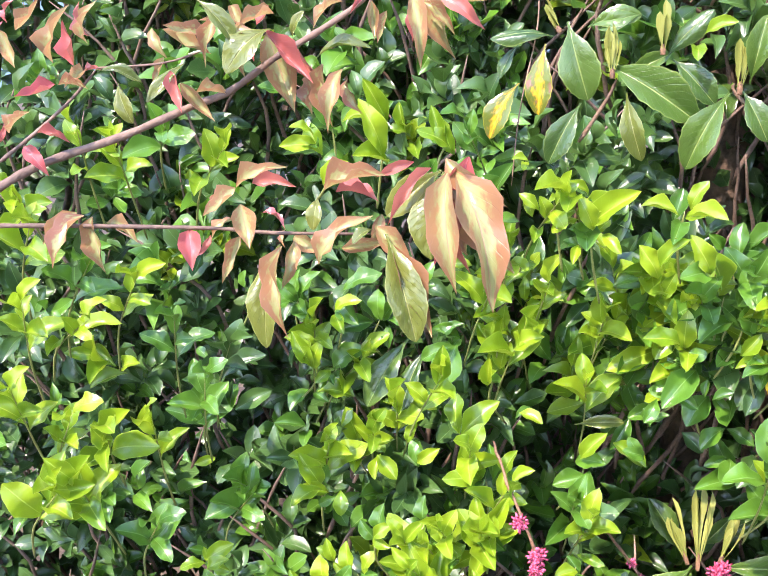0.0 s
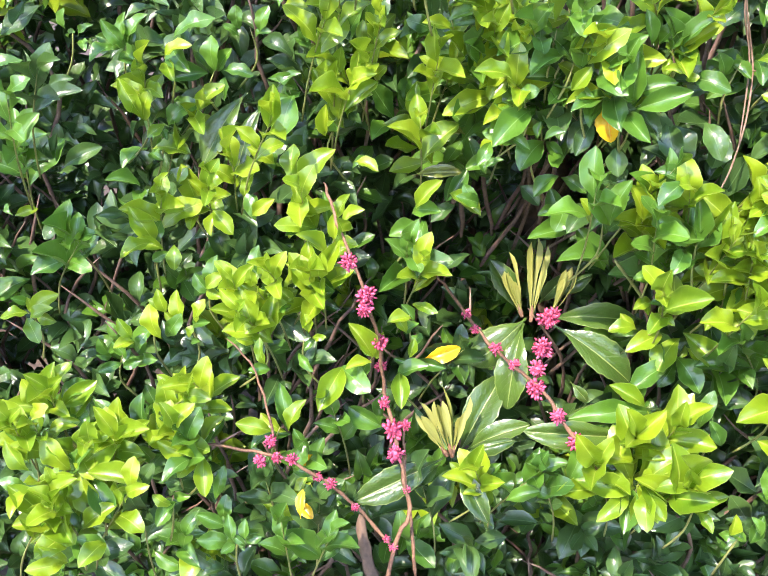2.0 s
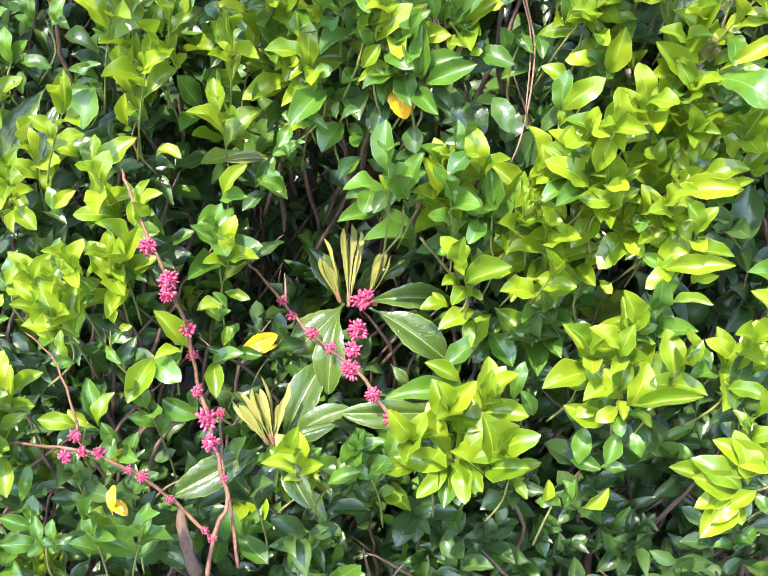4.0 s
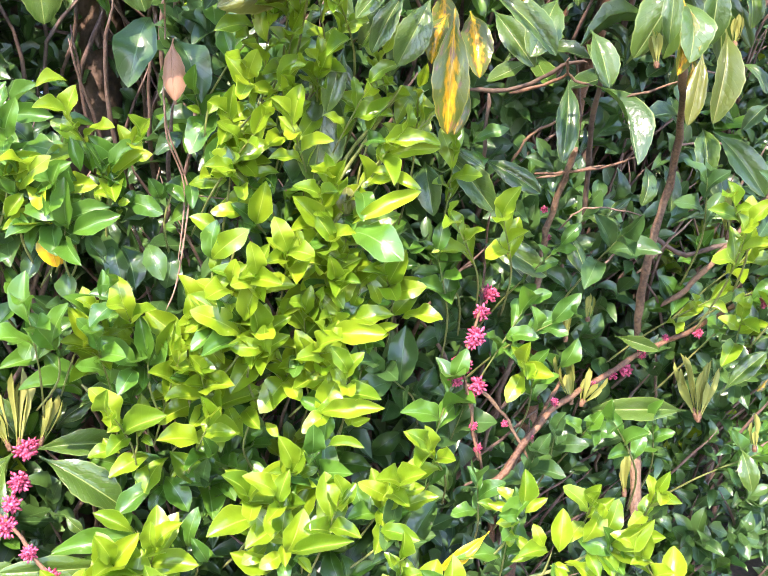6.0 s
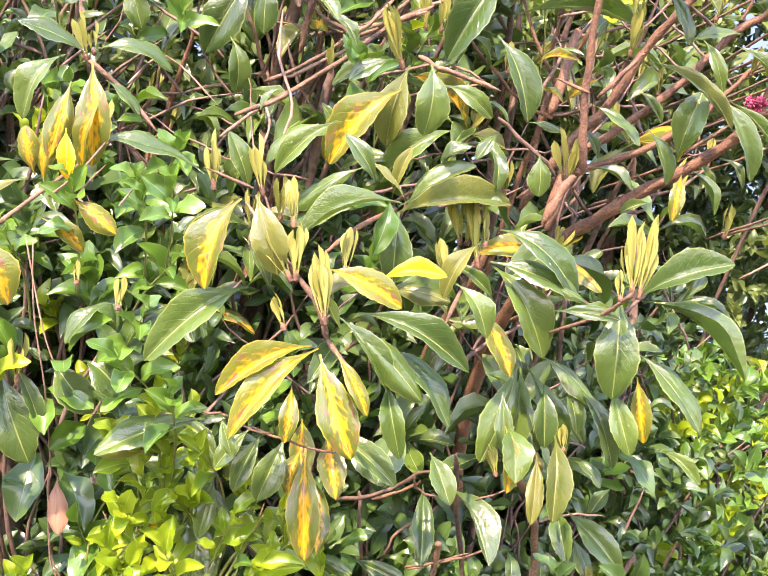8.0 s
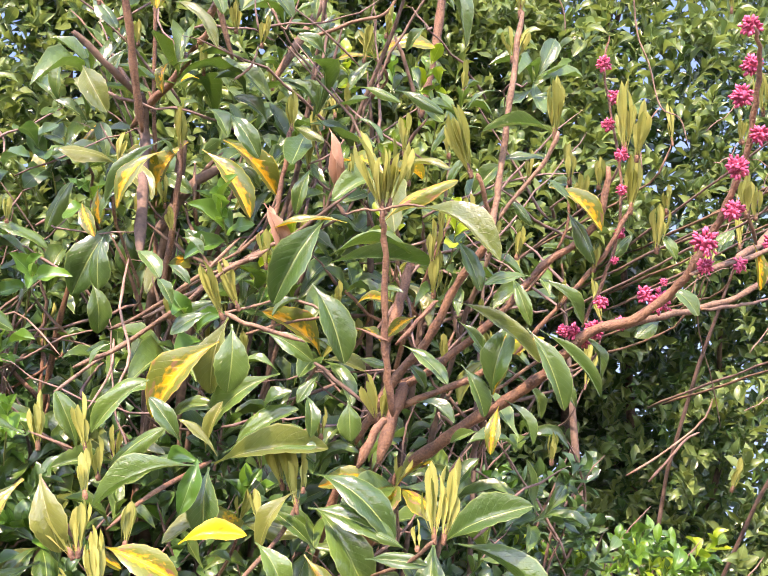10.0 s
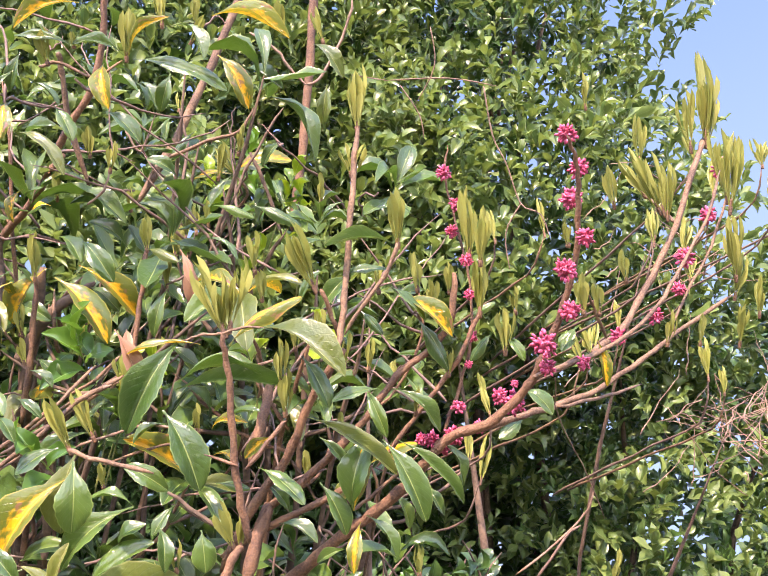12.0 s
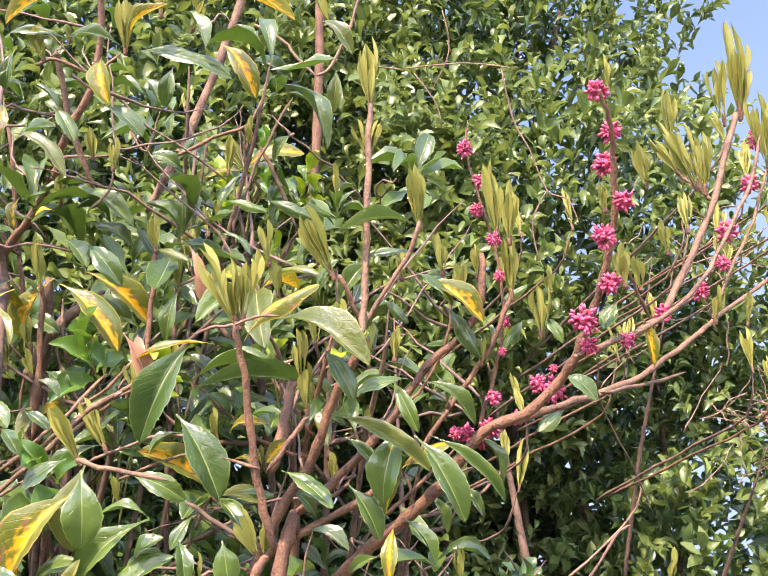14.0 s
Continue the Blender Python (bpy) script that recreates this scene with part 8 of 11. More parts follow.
leaf(plant, "red", (-0.100, 0.461, 1.450), (-0.093, 0.459, 1.471), 0.31, -8)
leaf(plant, "red", (-0.083, 0.451, 1.457), (-0.078, 0.447, 1.472), 0.31, -15)
leaf(plant, "red", (-0.107, 0.445, 1.460), (-0.098, 0.444, 1.471), 0.28, -8)
leaf(plant, "rose", (-0.095, 0.450, 1.442), (-0.106, 0.441, 1.437), 0.35, -3)
leaf(plant, "red", (-0.096, 0.456, 1.442), (-0.085, 0.456, 1.441), 0.32, -17)
leaf(plant, "pale", (-0.079, 0.449, 1.447), (-0.063, 0.450, 1.444), 0.32, -9)
leaf(plant, "pale", (-0.078, 0.469, 1.444), (-0.072, 0.467, 1.429), 0.48, 7)
leaf(plant, "rose", (-0.055, 0.458, 1.449), (-0.050, 0.456, 1.434), 0.35, 4)
leaf(plant, "red", (-0.054, 0.468, 1.445), (-0.040, 0.467, 1.431), 0.26, 8)
leaf(plant, "pale", (-0.051, 0.463, 1.452), (-0.063, 0.456, 1.437), 0.31, -9)
leaf(plant, "red", (-0.035, 0.467, 1.465), (-0.024, 0.465, 1.460), 0.43, -12)
leaf(plant, "pale", (-0.020, 0.467, 1.466), (-0.035, 0.460, 1.449), 0.65, -3)
leaf(plant, "red", (-0.025, 0.486, 1.466), (-0.013, 0.485, 1.436), 0.42, -11)
leaf(plant, "rose", (-0.023, 0.471, 1.466), (-0.004, 0.471, 1.447), 0.25, -6)
leaf(plant, "pale", (-0.012, 0.471, 1.463), (-0.008, 0.467, 1.473), 0.42, -2)
leaf(plant, "red", (-0.002, 0.482, 1.455), (0.003, 0.479, 1.431), 0.27, 15)
leaf(plant, "red", (0.006, 0.477, 1.453), (0.002, 0.472, 1.429), 0.31, -6)
leaf(plant, "pale", (-0.005, 0.477, 1.455), (0.017, 0.475, 1.461), 0.30, -17)
leaf(plant, "red", (-0.044, 0.465, 1.463), (-0.058, 0.457, 1.465), 0.37, -9)
leaf(plant, "red", (-0.060, 0.465, 1.464), (-0.042, 0.466, 1.456), 0.36, -19)
leaf(plant, "red", (0.015, 0.489, 1.480), (0.017, 0.487, 1.465), 0.30, -15)
leaf(plant, "pale", (-0.047, 0.462, 1.475), (-0.032, 0.462, 1.460), 0.42, -21)
leaf(plant, "red", (-0.038, 0.470, 1.472), (-0.044, 0.466, 1.451), 0.27, -4)
leaf(plant, "red", (-0.109, 0.443, 1.424), (-0.101, 0.442, 1.432), 0.45, -19)
leaf(plant, "rose", (-0.107, 0.450, 1.419), (-0.097, 0.449, 1.409), 0.42, -11)
leaf(plant, "red", (-0.112, 0.443, 1.460), (-0.106, 0.442, 1.447), 0.43, 0)
leaf(plant, "red", (-0.020, 0.472, 1.472), (-0.033, 0.465, 1.465), 0.28, 0)
leaf(plant, "red", (0.006, 0.469, 1.477), (-0.004, 0.464, 1.466), 0.25, 21)
leaf(plant, "red", (0.031, 0.471, 1.482), (0.036, 0.470, 1.454), 0.25, -17)
leaf(plant, "red", (0.036, 0.490, 1.485), (0.049, 0.488, 1.459), 0.26, 21)
leaf(plant, "rose", (0.040, 0.481, 1.484), (0.059, 0.479, 1.470), 0.30, 15)
leaf(plant, "red", (-0.085, 0.451, 1.395), (-0.093, 0.441, 1.376), 0.41, 3)
leaf(plant, "red", (-0.087, 0.465, 1.393), (-0.080, 0.460, 1.372), 0.34, 1)
leaf(plant, "rose", (-0.051, 0.472, 1.389), (-0.048, 0.466, 1.374), 0.58, -16)
leaf(plant, "red", (-0.034, 0.476, 1.406), (-0.045, 0.468, 1.395), 0.42, 4)
leaf(plant, "red", (-0.034, 0.477, 1.406), (-0.014, 0.478, 1.415), 0.31, -3)
leaf(plant, "red", (-0.032, 0.477, 1.387), (-0.037, 0.469, 1.369), 0.29, -9)
leaf(plant, "red", (-0.029, 0.462, 1.401), (-0.024, 0.457, 1.385), 0.54, -16)
leaf(plant, "pale", (-0.017, 0.482, 1.384), (-0.019, 0.470, 1.344), 0.36, 3)
leaf(plant, "red", (-0.014, 0.470, 1.385), (-0.009, 0.460, 1.351), 0.24, 15)
leaf(plant, "pale", (-0.002, 0.481, 1.404), (-0.003, 0.476, 1.391), 0.53, -5)
leaf(plant, "red", (0.001, 0.474, 1.407), (0.025, 0.473, 1.414), 0.35, -13)
leaf(plant, "red", (-0.012, 0.486, 1.387), (-0.001, 0.482, 1.381), 0.56, 18)
leaf(plant, "red", (0.001, 0.467, 1.379), (0.021, 0.467, 1.399), 0.35, -10)
leaf(plant, "red", (0.022, 0.475, 1.394), (0.038, 0.469, 1.377), 0.37, -1)
leaf(plant, "pale", (0.046, 0.473, 1.417), (0.026, 0.467, 1.399), 0.50, -20)
leaf(plant, "pale", (0.047, 0.464, 1.417), (0.044, 0.456, 1.385), 0.53, 17)
leaf(plant, "rose", (0.049, 0.475, 1.416), (0.059, 0.467, 1.379), 0.29, 19)
leaf(plant, "red", (0.049, 0.481, 1.416), (0.076, 0.472, 1.379), 0.42, 11)
leaf(plant, "red", (0.051, 0.468, 1.417), (0.068, 0.457, 1.366), 0.32, -21)
leaf(plant, "pale", (0.026, 0.469, 1.392), (0.040, 0.458, 1.353), 0.39, -17)
leaf(plant, "red", (0.029, 0.467, 1.388), (0.046, 0.457, 1.355), 0.28, -18)
leaf(plant, "pale", (0.022, 0.456, 1.395), (0.015, 0.451, 1.390), 0.52, 6)
leaf(plant, "red", (0.048, 0.458, 1.417), (0.054, 0.448, 1.374), 0.29, 5)
leaf(plant, "rose", (0.042, 0.467, 1.418), (0.027, 0.461, 1.396), 0.18, -9)
plant = thing("large_leaved_shrub", "large-leaved shrub with yellow mottled leaves and a dry vine", "shrub", "large-leaved shrubs")
stem(plant, ((0.52, 1.61, -0.04), (0.50, 1.56, 0.73), (0.55, 1.43, 1.25)), (0.010, 0.007, 0.003), M_BARK, "trunk", wobble=0.003)
stem(plant, ((0.445, 1.012, 1.435), (0.443, 0.988, 1.475), (0.449, 0.974, 1.514)), (0.0024, 0.0018), M_GREENSTEM, "twig", sides=5)
stem(plant, ((0.438, 1.123, 1.185), (0.465, 1.099, 1.225), (0.462, 1.085, 1.264)), (0.0024, 0.0018), M_GREENSTEM, "twig", sides=5)
stem(plant, ((0.413, 1.136, 1.145), (0.425, 1.112, 1.185), (0.425, 1.098, 1.224)), (0.0024, 0.0018), M_GREENSTEM, "twig", sides=5)
stem(plant, ((0.416, 1.146, 1.117), (0.434, 1.122, 1.157), (0.426, 1.108, 1.196)), (0.0024, 0.0018), M_GREENSTEM, "twig", sides=5)
stem(plant, ((0.629, 1.081, 1.202), (0.596, 1.056, 1.242), (0.605, 1.042, 1.280)), (0.0024, 0.0018), M_GREENSTEM, "twig", sides=5)
stem(plant, ((0.358, 0.952, 1.604), (0.391, 0.947, 1.620), (0.429, 0.938, 1.648), (0.476, 0.967, 1.698), (0.514, 0.998, 1.739), (0.566, 1.065, 1.800)), (0.0030, 0.0017), M_STEM, "stem")
leaf(plant, "yellow", (0.403, 0.924, 1.636), (0.449, 0.929, 1.571), 0.61, -15)
leaf(plant, "yellow", (0.475, 0.931, 1.660), (0.516, 0.928, 1.629), 0.50, 4)
leaf(plant, "yellow", (0.477, 0.996, 1.710), (0.477, 0.973, 1.770), 0.43, -8)
leaf(plant, "yellow", (0.467, 0.993, 1.718), (0.453, 0.975, 1.766), 0.51, -20)
leaf(plant, "yellow", (0.534, 1.028, 1.758), (0.518, 1.009, 1.809), 0.54, 9)
leaf(plant, "yellow", (0.520, 1.044, 1.767), (0.546, 1.020, 1.812), 0.39, 4)
leaf(plant, "large", (0.450, 0.995, 1.732), (0.395, 1.004, 1.699), 0.42, 15)
leaf(plant, "pale", (0.457, 0.967, 1.707), (0.393, 0.977, 1.672), 0.30, 10)
leaf(plant, "large", (0.422, 1.035, 1.517), (0.410, 1.035, 1.421), 0.58, -5)
leaf(plant, "large", (0.448, 0.996, 1.511), (0.482, 0.991, 1.415), 0.53, 11)
leaf(plant, "large", (0.460, 0.974, 1.515), (0.490, 0.970, 1.452), 0.30, -12)
leaf(plant, "large", (0.382, 1.078, 1.493), (0.395, 1.075, 1.400), 0.52, 2)
leaf(plant, "mature", (0.494, 0.972, 1.492), (0.537, 0.937, 1.472), 0.51, 0)
leaf(plant, "large", (0.496, 0.961, 1.521), (0.538, 0.954, 1.468), 0.59, 19)
leaf(plant, "large", (0.468, 0.965, 1.534), (0.491, 0.959, 1.520), 0.41, 5)
bud_tuft(plant, (0.427, 0.956, 1.504), (0.428, 0.952, 1.544), 4, 804)
bud_tuft(plant, (0.463, 0.948, 1.501), (0.461, 0.944, 1.545), 4, 805)
bud_tuft(plant, (0.509, 0.896, 1.594), (0.508, 0.892, 1.615), 5, 806)
bud_tuft(plant, (0.381, 0.924, 1.651), (0.377, 0.917, 1.681), 4, 807)
bud_tuft(plant, (0.544, 0.848, 1.567), (0.544, 0.843, 1.596), 3, 808)
leaf(plant, "dead", (0.515, 1.047, 1.398), (0.519, 1.039, 1.337), 0.46, 17)
stem(plant, ((0.468, 0.936, 1.636), (0.474, 0.945, 1.566), (0.491, 0.968, 1.491), (0.507, 1.050, 1.412), (0.508, 1.052, 1.396)), (0.0009, 0.0009), M_DRY, "stem")
stem(plant, ((0.461, 0.937, 1.640), (0.483, 0.942, 1.552), (0.500, 0.949, 1.510)), (0.0009, 0.0009), M_DRY, "stem")
stem(plant, ((0.511, 1.058, 1.338), (0.517, 1.073, 1.299), (0.540, 1.093, 1.247), (0.533, 1.065, 1.170)), (0.0010, 0.0010), M_DRY, "stem")
stem(plant, ((0.525, 0.963, 1.683), (0.511, 0.970, 1.697), (0.541, 1.008, 1.743)), (0.0015, 0.0010), M_DRY, "stem")
leaf(plant, "mature", (0.406, 0.970, 1.506), (0.431, 0.923, 1.559), 0.50, 21)
leaf(plant, "mature", (0.456, 0.977, 1.520), (0.434, 0.959, 1.564), 0.39, 17)
leaf(plant, "young", (0.442, 0.968, 1.499), (0.475, 0.939, 1.517), 0.52, 1)
leaf(plant, "mature", (0.510, 0.930, 1.528), (0.544, 0.890, 1.559), 0.65, -9)
leaf(plant, "mature", (0.540, 1.034, 1.455), (0.502, 1.015, 1.428), 0.62, -21)
leaf(plant, "mature", (0.564, 1.042, 1.413), (0.572, 1.024, 1.382), 0.61, 18)
leaf(plant, "dark", (0.499, 1.115, 1.422), (0.477, 1.082, 1.347), 0.58, 1)
leaf(plant, "dark", (0.526, 1.103, 1.400), (0.548, 1.060, 1.337), 0.54, -10)
leaf(plant, "mature", (0.452, 1.050, 1.422), (0.458, 1.029, 1.452), 0.48, -18)
leaf(plant, "young", (0.417, 1.075, 1.348), (0.388, 1.059, 1.339), 0.50, 9)
leaf(plant, "mature", (0.568, 1.082, 1.330), (0.538, 1.055, 1.285), 0.57, 8)
leaf(plant, "mature", (0.461, 1.087, 1.262), (0.438, 1.075, 1.296), 0.54, 13)
leaf(plant, "mature", (0.463, 1.078, 1.258), (0.492, 1.055, 1.294), 0.46, -17)
leaf(plant, "mature", (0.427, 1.089, 1.232), (0.391, 1.070, 1.262), 0.50, -1)
leaf(plant, "mature", (0.423, 1.103, 1.209), (0.419, 1.092, 1.253), 0.53, -1)
leaf(plant, "young", (0.428, 1.088, 1.196), (0.474, 1.078, 1.213), 0.44, -15)
leaf(plant, "mature", (0.425, 1.123, 1.189), (0.405, 1.107, 1.173), 0.48, 5)
leaf(plant, "mature", (0.519, 1.096, 1.248), (0.539, 1.080, 1.233), 0.57, -1)
leaf(plant, "mature", (0.483, 1.094, 1.228), (0.516, 1.066, 1.221), 0.60, 14)
shoot(plant, "mature", (0.584, 1.005, 1.700), (-0.261, -0.956, 0.133), 7, 0.041, seed=833)
shoot(plant, "mature", (0.619, 1.068, 1.760), (0.004, -0.994, 0.114), 6, 0.044, seed=834)
shoot(plant, "mature", (0.583, 0.975, 1.666), (-0.215, -0.939, 0.270), 6, 0.040, seed=835)
shoot(plant, "mature", (0.562, 0.906, 1.534), (0.068, -0.926, 0.372), 6, 0.043, seed=836)
shoot(plant, "mature", (0.585, 0.916, 1.493), (-0.483, -0.816, 0.319), 6, 0.044, seed=837)
shoot(plant, "dark", (0.560, 0.987, 1.506), (0.075, -0.875, 0.479), 6, 0.052, seed=838)
shoot(plant, "mature", (0.419, 1.002, 1.559), (-0.149, -0.977, 0.153), 6, 0.049, seed=839)
shoot(plant, "mature", (0.400, 1.020, 1.696), (-0.188, -0.948, 0.258), 6, 0.037, seed=840)
shoot(plant, "mature", (0.458, 0.989, 1.620), (-0.283, -0.890, 0.358), 5, 0.031, seed=841)
shoot(plant, "mature", (0.563, 1.106, 1.300), (-0.304, -0.726, 0.617), 5, 0.043, seed=842)
shoot(plant, "dark", (0.573, 1.045, 1.456), (-0.059, -0.940, 0.336), 6, 0.055, seed=843)
shoot(plant, "mature", (0.614, 0.910, 1.455), (-0.238, -0.867, 0.438), 6, 0.044, seed=844)
shoot(plant, "young", (0.588, 1.008, 1.414), (-0.348, -0.816, 0.462), 6, 0.040, seed=845)
shoot(plant, "young", (0.628, 1.033, 1.371), (-0.129, -0.756, 0.642), 6, 0.042, seed=846)
shoot(plant, "young", (0.605, 1.049, 1.338), (-0.362, -0.842, 0.401), 6, 0.042, seed=847)
shoot(plant, "young", (0.662, 1.029, 1.333), (-0.235, -0.788, 0.569), 6, 0.042, seed=848)
shoot(plant, "young", (0.613, 0.982, 1.425), (-0.224, -0.788, 0.573), 6, 0.040, seed=849)
shoot(plant, "young", (0.665, 0.937, 1.406), (-0.456, -0.771, 0.445), 6, 0.039, seed=850)
leaf(plant, "young", (0.587, 1.019, 1.361), (0.580, 1.014, 1.383), 0.71, -2)
leaf(plant, "young", (0.612, 1.044, 1.268), (0.556, 1.030, 1.267), 0.55, 20)
leaf(plant, "young", (0.562, 1.040, 1.291), (0.604, 1.018, 1.314), 0.44, -18)
leaf(plant, "young", (0.599, 1.037, 1.285), (0.577, 1.033, 1.271), 0.55, 0)
leaf(plant, "gold", (0.614, 1.019, 1.353), (0.621, 1.012, 1.335), 0.65, 21)
leaf(plant, "large", (0.670, 1.023, 1.382), (0.658, 1.010, 1.266), 0.52, -8)
leaf(plant, "large", (0.673, 0.981, 1.405), (0.658, 0.977, 1.338), 0.39, -5)
leaf(plant, "young", (0.688, 0.960, 1.231), (0.748, 0.933, 1.269), 0.27, 15)
leaf(plant, "young", (0.705, 0.955, 1.308), (0.757, 0.916, 1.316), 0.36, 1)
stem(plant, ((0.663, 1.005, 1.235), (0.690, 0.989, 1.289), (0.707, 0.960, 1.333), (0.711, 0.915, 1.367)), (0.0021, 0.0016), M_GREENSTEM, "stem")
stem(plant, ((0.678, 0.999, 1.224), (0.710, 0.982, 1.278), (0.722, 0.942, 1.324)), (0.0021, 0.0011), M_GREENSTEM, "stem")
plant = thing("large_leaved_shrub", "large drooping dark green leaves on bare brown stems", "shrub", "large-leaved shrubs")
stem(plant, ((0.95, 1.50, -0.04), (0.93, 1.45, 0.68), (0.98, 1.32, 1.15)), (0.010, 0.007, 0.003), M_BARK, "trunk", wobble=0.003)
leaf(plant, "large", (0.679, 0.861, 1.456), (0.647, 0.868, 1.418), 0.46, 2)
leaf(plant, "large", (0.700, 0.891, 1.452), (0.673, 0.896, 1.393), 0.38, -4)
leaf(plant, "large", (0.723, 0.887, 1.448), (0.697, 0.892, 1.384), 0.52, -16)
leaf(plant, "large", (0.760, 0.857, 1.454), (0.820, 0.822, 1.402), 0.39, -2)
leaf(plant, "yellow", (0.744, 0.880, 1.439), (0.743, 0.870, 1.326), 0.34, 8)
leaf(plant, "large", (1.029, 0.932, 1.497), (1.042, 0.921, 1.434), 0.34, -9)
leaf(plant, "large", (0.980, 0.890, 1.504), (0.981, 0.887, 1.433), 0.35, 11)
leaf(plant, "large", (1.047, 0.910, 1.514), (1.047, 0.909, 1.440), 0.45, 8)
leaf(plant, "large", (1.061, 0.891, 1.514), (1.073, 0.880, 1.457), 0.50, -13)
leaf(plant, "large", (1.071, 0.878, 1.513), (1.101, 0.851, 1.419), 0.30, 7)
leaf(plant, "large", (1.073, 0.814, 1.510), (1.087, 0.800, 1.436), 0.43, 20)
leaf(plant, "large", (1.063, 0.996, 1.471), (1.064, 0.991, 1.397), 0.37, -15)
leaf(plant, "yellow", (1.066, 0.979, 1.446), (1.069, 0.972, 1.395), 0.34, -20)
leaf(plant, "yellow", (1.052, 0.888, 1.440), (1.051, 0.882, 1.368), 0.36, 13)
leaf(plant, "large", (1.238, 0.943, 1.438), (1.272, 0.905, 1.396), 0.33, 11)
leaf(plant, "dark", (1.131, 0.890, 1.436), (1.147, 0.836, 1.393), 0.42, -6)
shoot(plant, "young", (1.084, 0.859, 1.244), (-0.697, -0.487, 0.527), 6, 0.041, seed=899)
shoot(plant, "young", (1.069, 0.856, 1.208), (-0.345, -0.639, 0.687), 6, 0.040, seed=900)
shoot(plant, "young", (0.870, 0.965, 1.198), (-0.478, -0.609, 0.633), 6, 0.043, seed=901)
shoot(plant, "young", (0.836, 0.984, 1.191), (-0.573, -0.524, 0.629), 6, 0.043, seed=902)
shoot(plant, "dark", (1.085, 0.929, 1.249), (-0.472, -0.556, 0.684), 5, 0.044, seed=903)
shoot(plant, "dark", (0.981, 0.968, 1.202), (-0.222, -0.861, 0.458), 5, 0.052, seed=904)
shoot(plant, "dark", (1.121, 0.878, 1.267), (-0.295, -0.840, 0.455), 5, 0.049, seed=905)
shoot(plant, "mature", (1.133, 0.828, 1.199), (-0.235, -0.642, 0.730), 6, 0.040, seed=906)
shoot(plant, "mature", (1.164, 0.816, 1.231), (-0.720, -0.478, 0.504), 6, 0.039, seed=907)
leaf(plant, "large", (0.947, 0.962, 1.390), (0.963, 0.888, 1.311), 0.42, -22)
leaf(plant, "large", (0.916, 0.964, 1.395), (0.897, 0.924, 1.307), 0.30, -1)
leaf(plant, "large", (1.056, 1.014, 1.311), (1.048, 0.995, 1.263), 0.55, -23)
leaf(plant, "large", (0.950, 0.829, 1.464), (0.942, 0.797, 1.407), 0.60, -4)
leaf(plant, "yellow", (0.944, 0.821, 1.465), (0.940, 0.810, 1.396), 0.36, -6)
leaf(plant, "pale", (1.027, 0.893, 1.433), (1.014, 0.884, 1.355), 0.30, 3)
leaf(plant, "pale", (1.048, 0.889, 1.455), (1.031, 0.867, 1.358), 0.35, 0)
leaf(plant, "large", (1.126, 1.005, 1.358), (1.115, 0.967, 1.298), 0.45, 23)
leaf(plant, "large", (1.147, 1.013, 1.356), (1.190, 0.958, 1.285), 0.42, 14)
leaf(plant, "large", (1.171, 1.039, 1.320), (1.177, 1.007, 1.266), 0.45, 1)
leaf(plant, "large", (0.799, 1.014, 1.307), (0.854, 0.983, 1.249), 0.42, 17)
leaf(plant, "large", (0.854, 1.030, 1.304), (0.917, 0.997, 1.270), 0.38, 13)
leaf(plant, "large", (0.797, 1.003, 1.314), (0.835, 0.975, 1.294), 0.40, 10)
leaf(plant, "large", (0.782, 1.014, 1.296), (0.783, 0.980, 1.241), 0.50, 17)
leaf(plant, "large", (0.885, 1.094, 1.206), (0.964, 1.046, 1.170), 0.38, 12)
leaf(plant, "large", (0.915, 1.126, 1.192), (0.960, 1.075, 1.154), 0.40, 0)
leaf(plant, "large", (1.111, 1.021, 1.241), (1.202, 0.973, 1.246), 0.22, -15)
leaf(plant, "large", (1.172, 0.955, 1.389), (1.141, 0.955, 1.358), 0.50, 3)
leaf(plant, "large", (1.086, 0.911, 1.425), (1.106, 0.882, 1.395), 0.50, -13)
leaf(plant, "mature", (0.836, 1.015, 1.319), (0.868, 0.993, 1.338), 0.42, -1)
leaf(plant, "large", (1.038, 1.103, 1.240), (1.076, 1.074, 1.232), 0.40, 8)
leaf(plant, "large", (1.021, 1.118, 1.219), (1.037, 1.078, 1.169), 0.45, -7)
leaf(plant, "large", (1.130, 1.088, 1.315), (1.135, 1.057, 1.255), 0.40, -11)
leaf(plant, "large", (1.117, 1.117, 1.268), (1.078, 1.108, 1.241), 0.35, -24)
leaf(plant, "large", (0.880, 0.870, 1.435), (0.892, 0.844, 1.381), 0.50, 4)
leaf(plant, "large", (0.895, 0.906, 1.425), (0.898, 0.866, 1.385), 0.35, 0)
leaf(plant, "large", (0.857, 0.897, 1.464), (0.820, 0.870, 1.403), 0.55, -3)
leaf(plant, "large", (0.810, 0.943, 1.452), (0.843, 0.903, 1.397), 0.40, 24)
leaf(plant, "yellow", (0.793, 0.957, 1.449), (0.791, 0.915, 1.382), 0.45, 5)
leaf(plant, "yellow", (0.772, 0.952, 1.410), (0.773, 0.923, 1.326), 0.42, -23)
leaf(plant, "yellow", (0.766, 0.966, 1.467), (0.754, 0.936, 1.393), 0.40, -5)
bud_tuft(plant, (1.175, 0.996, 1.235), (1.166, 0.998, 1.290), 2, 5732)
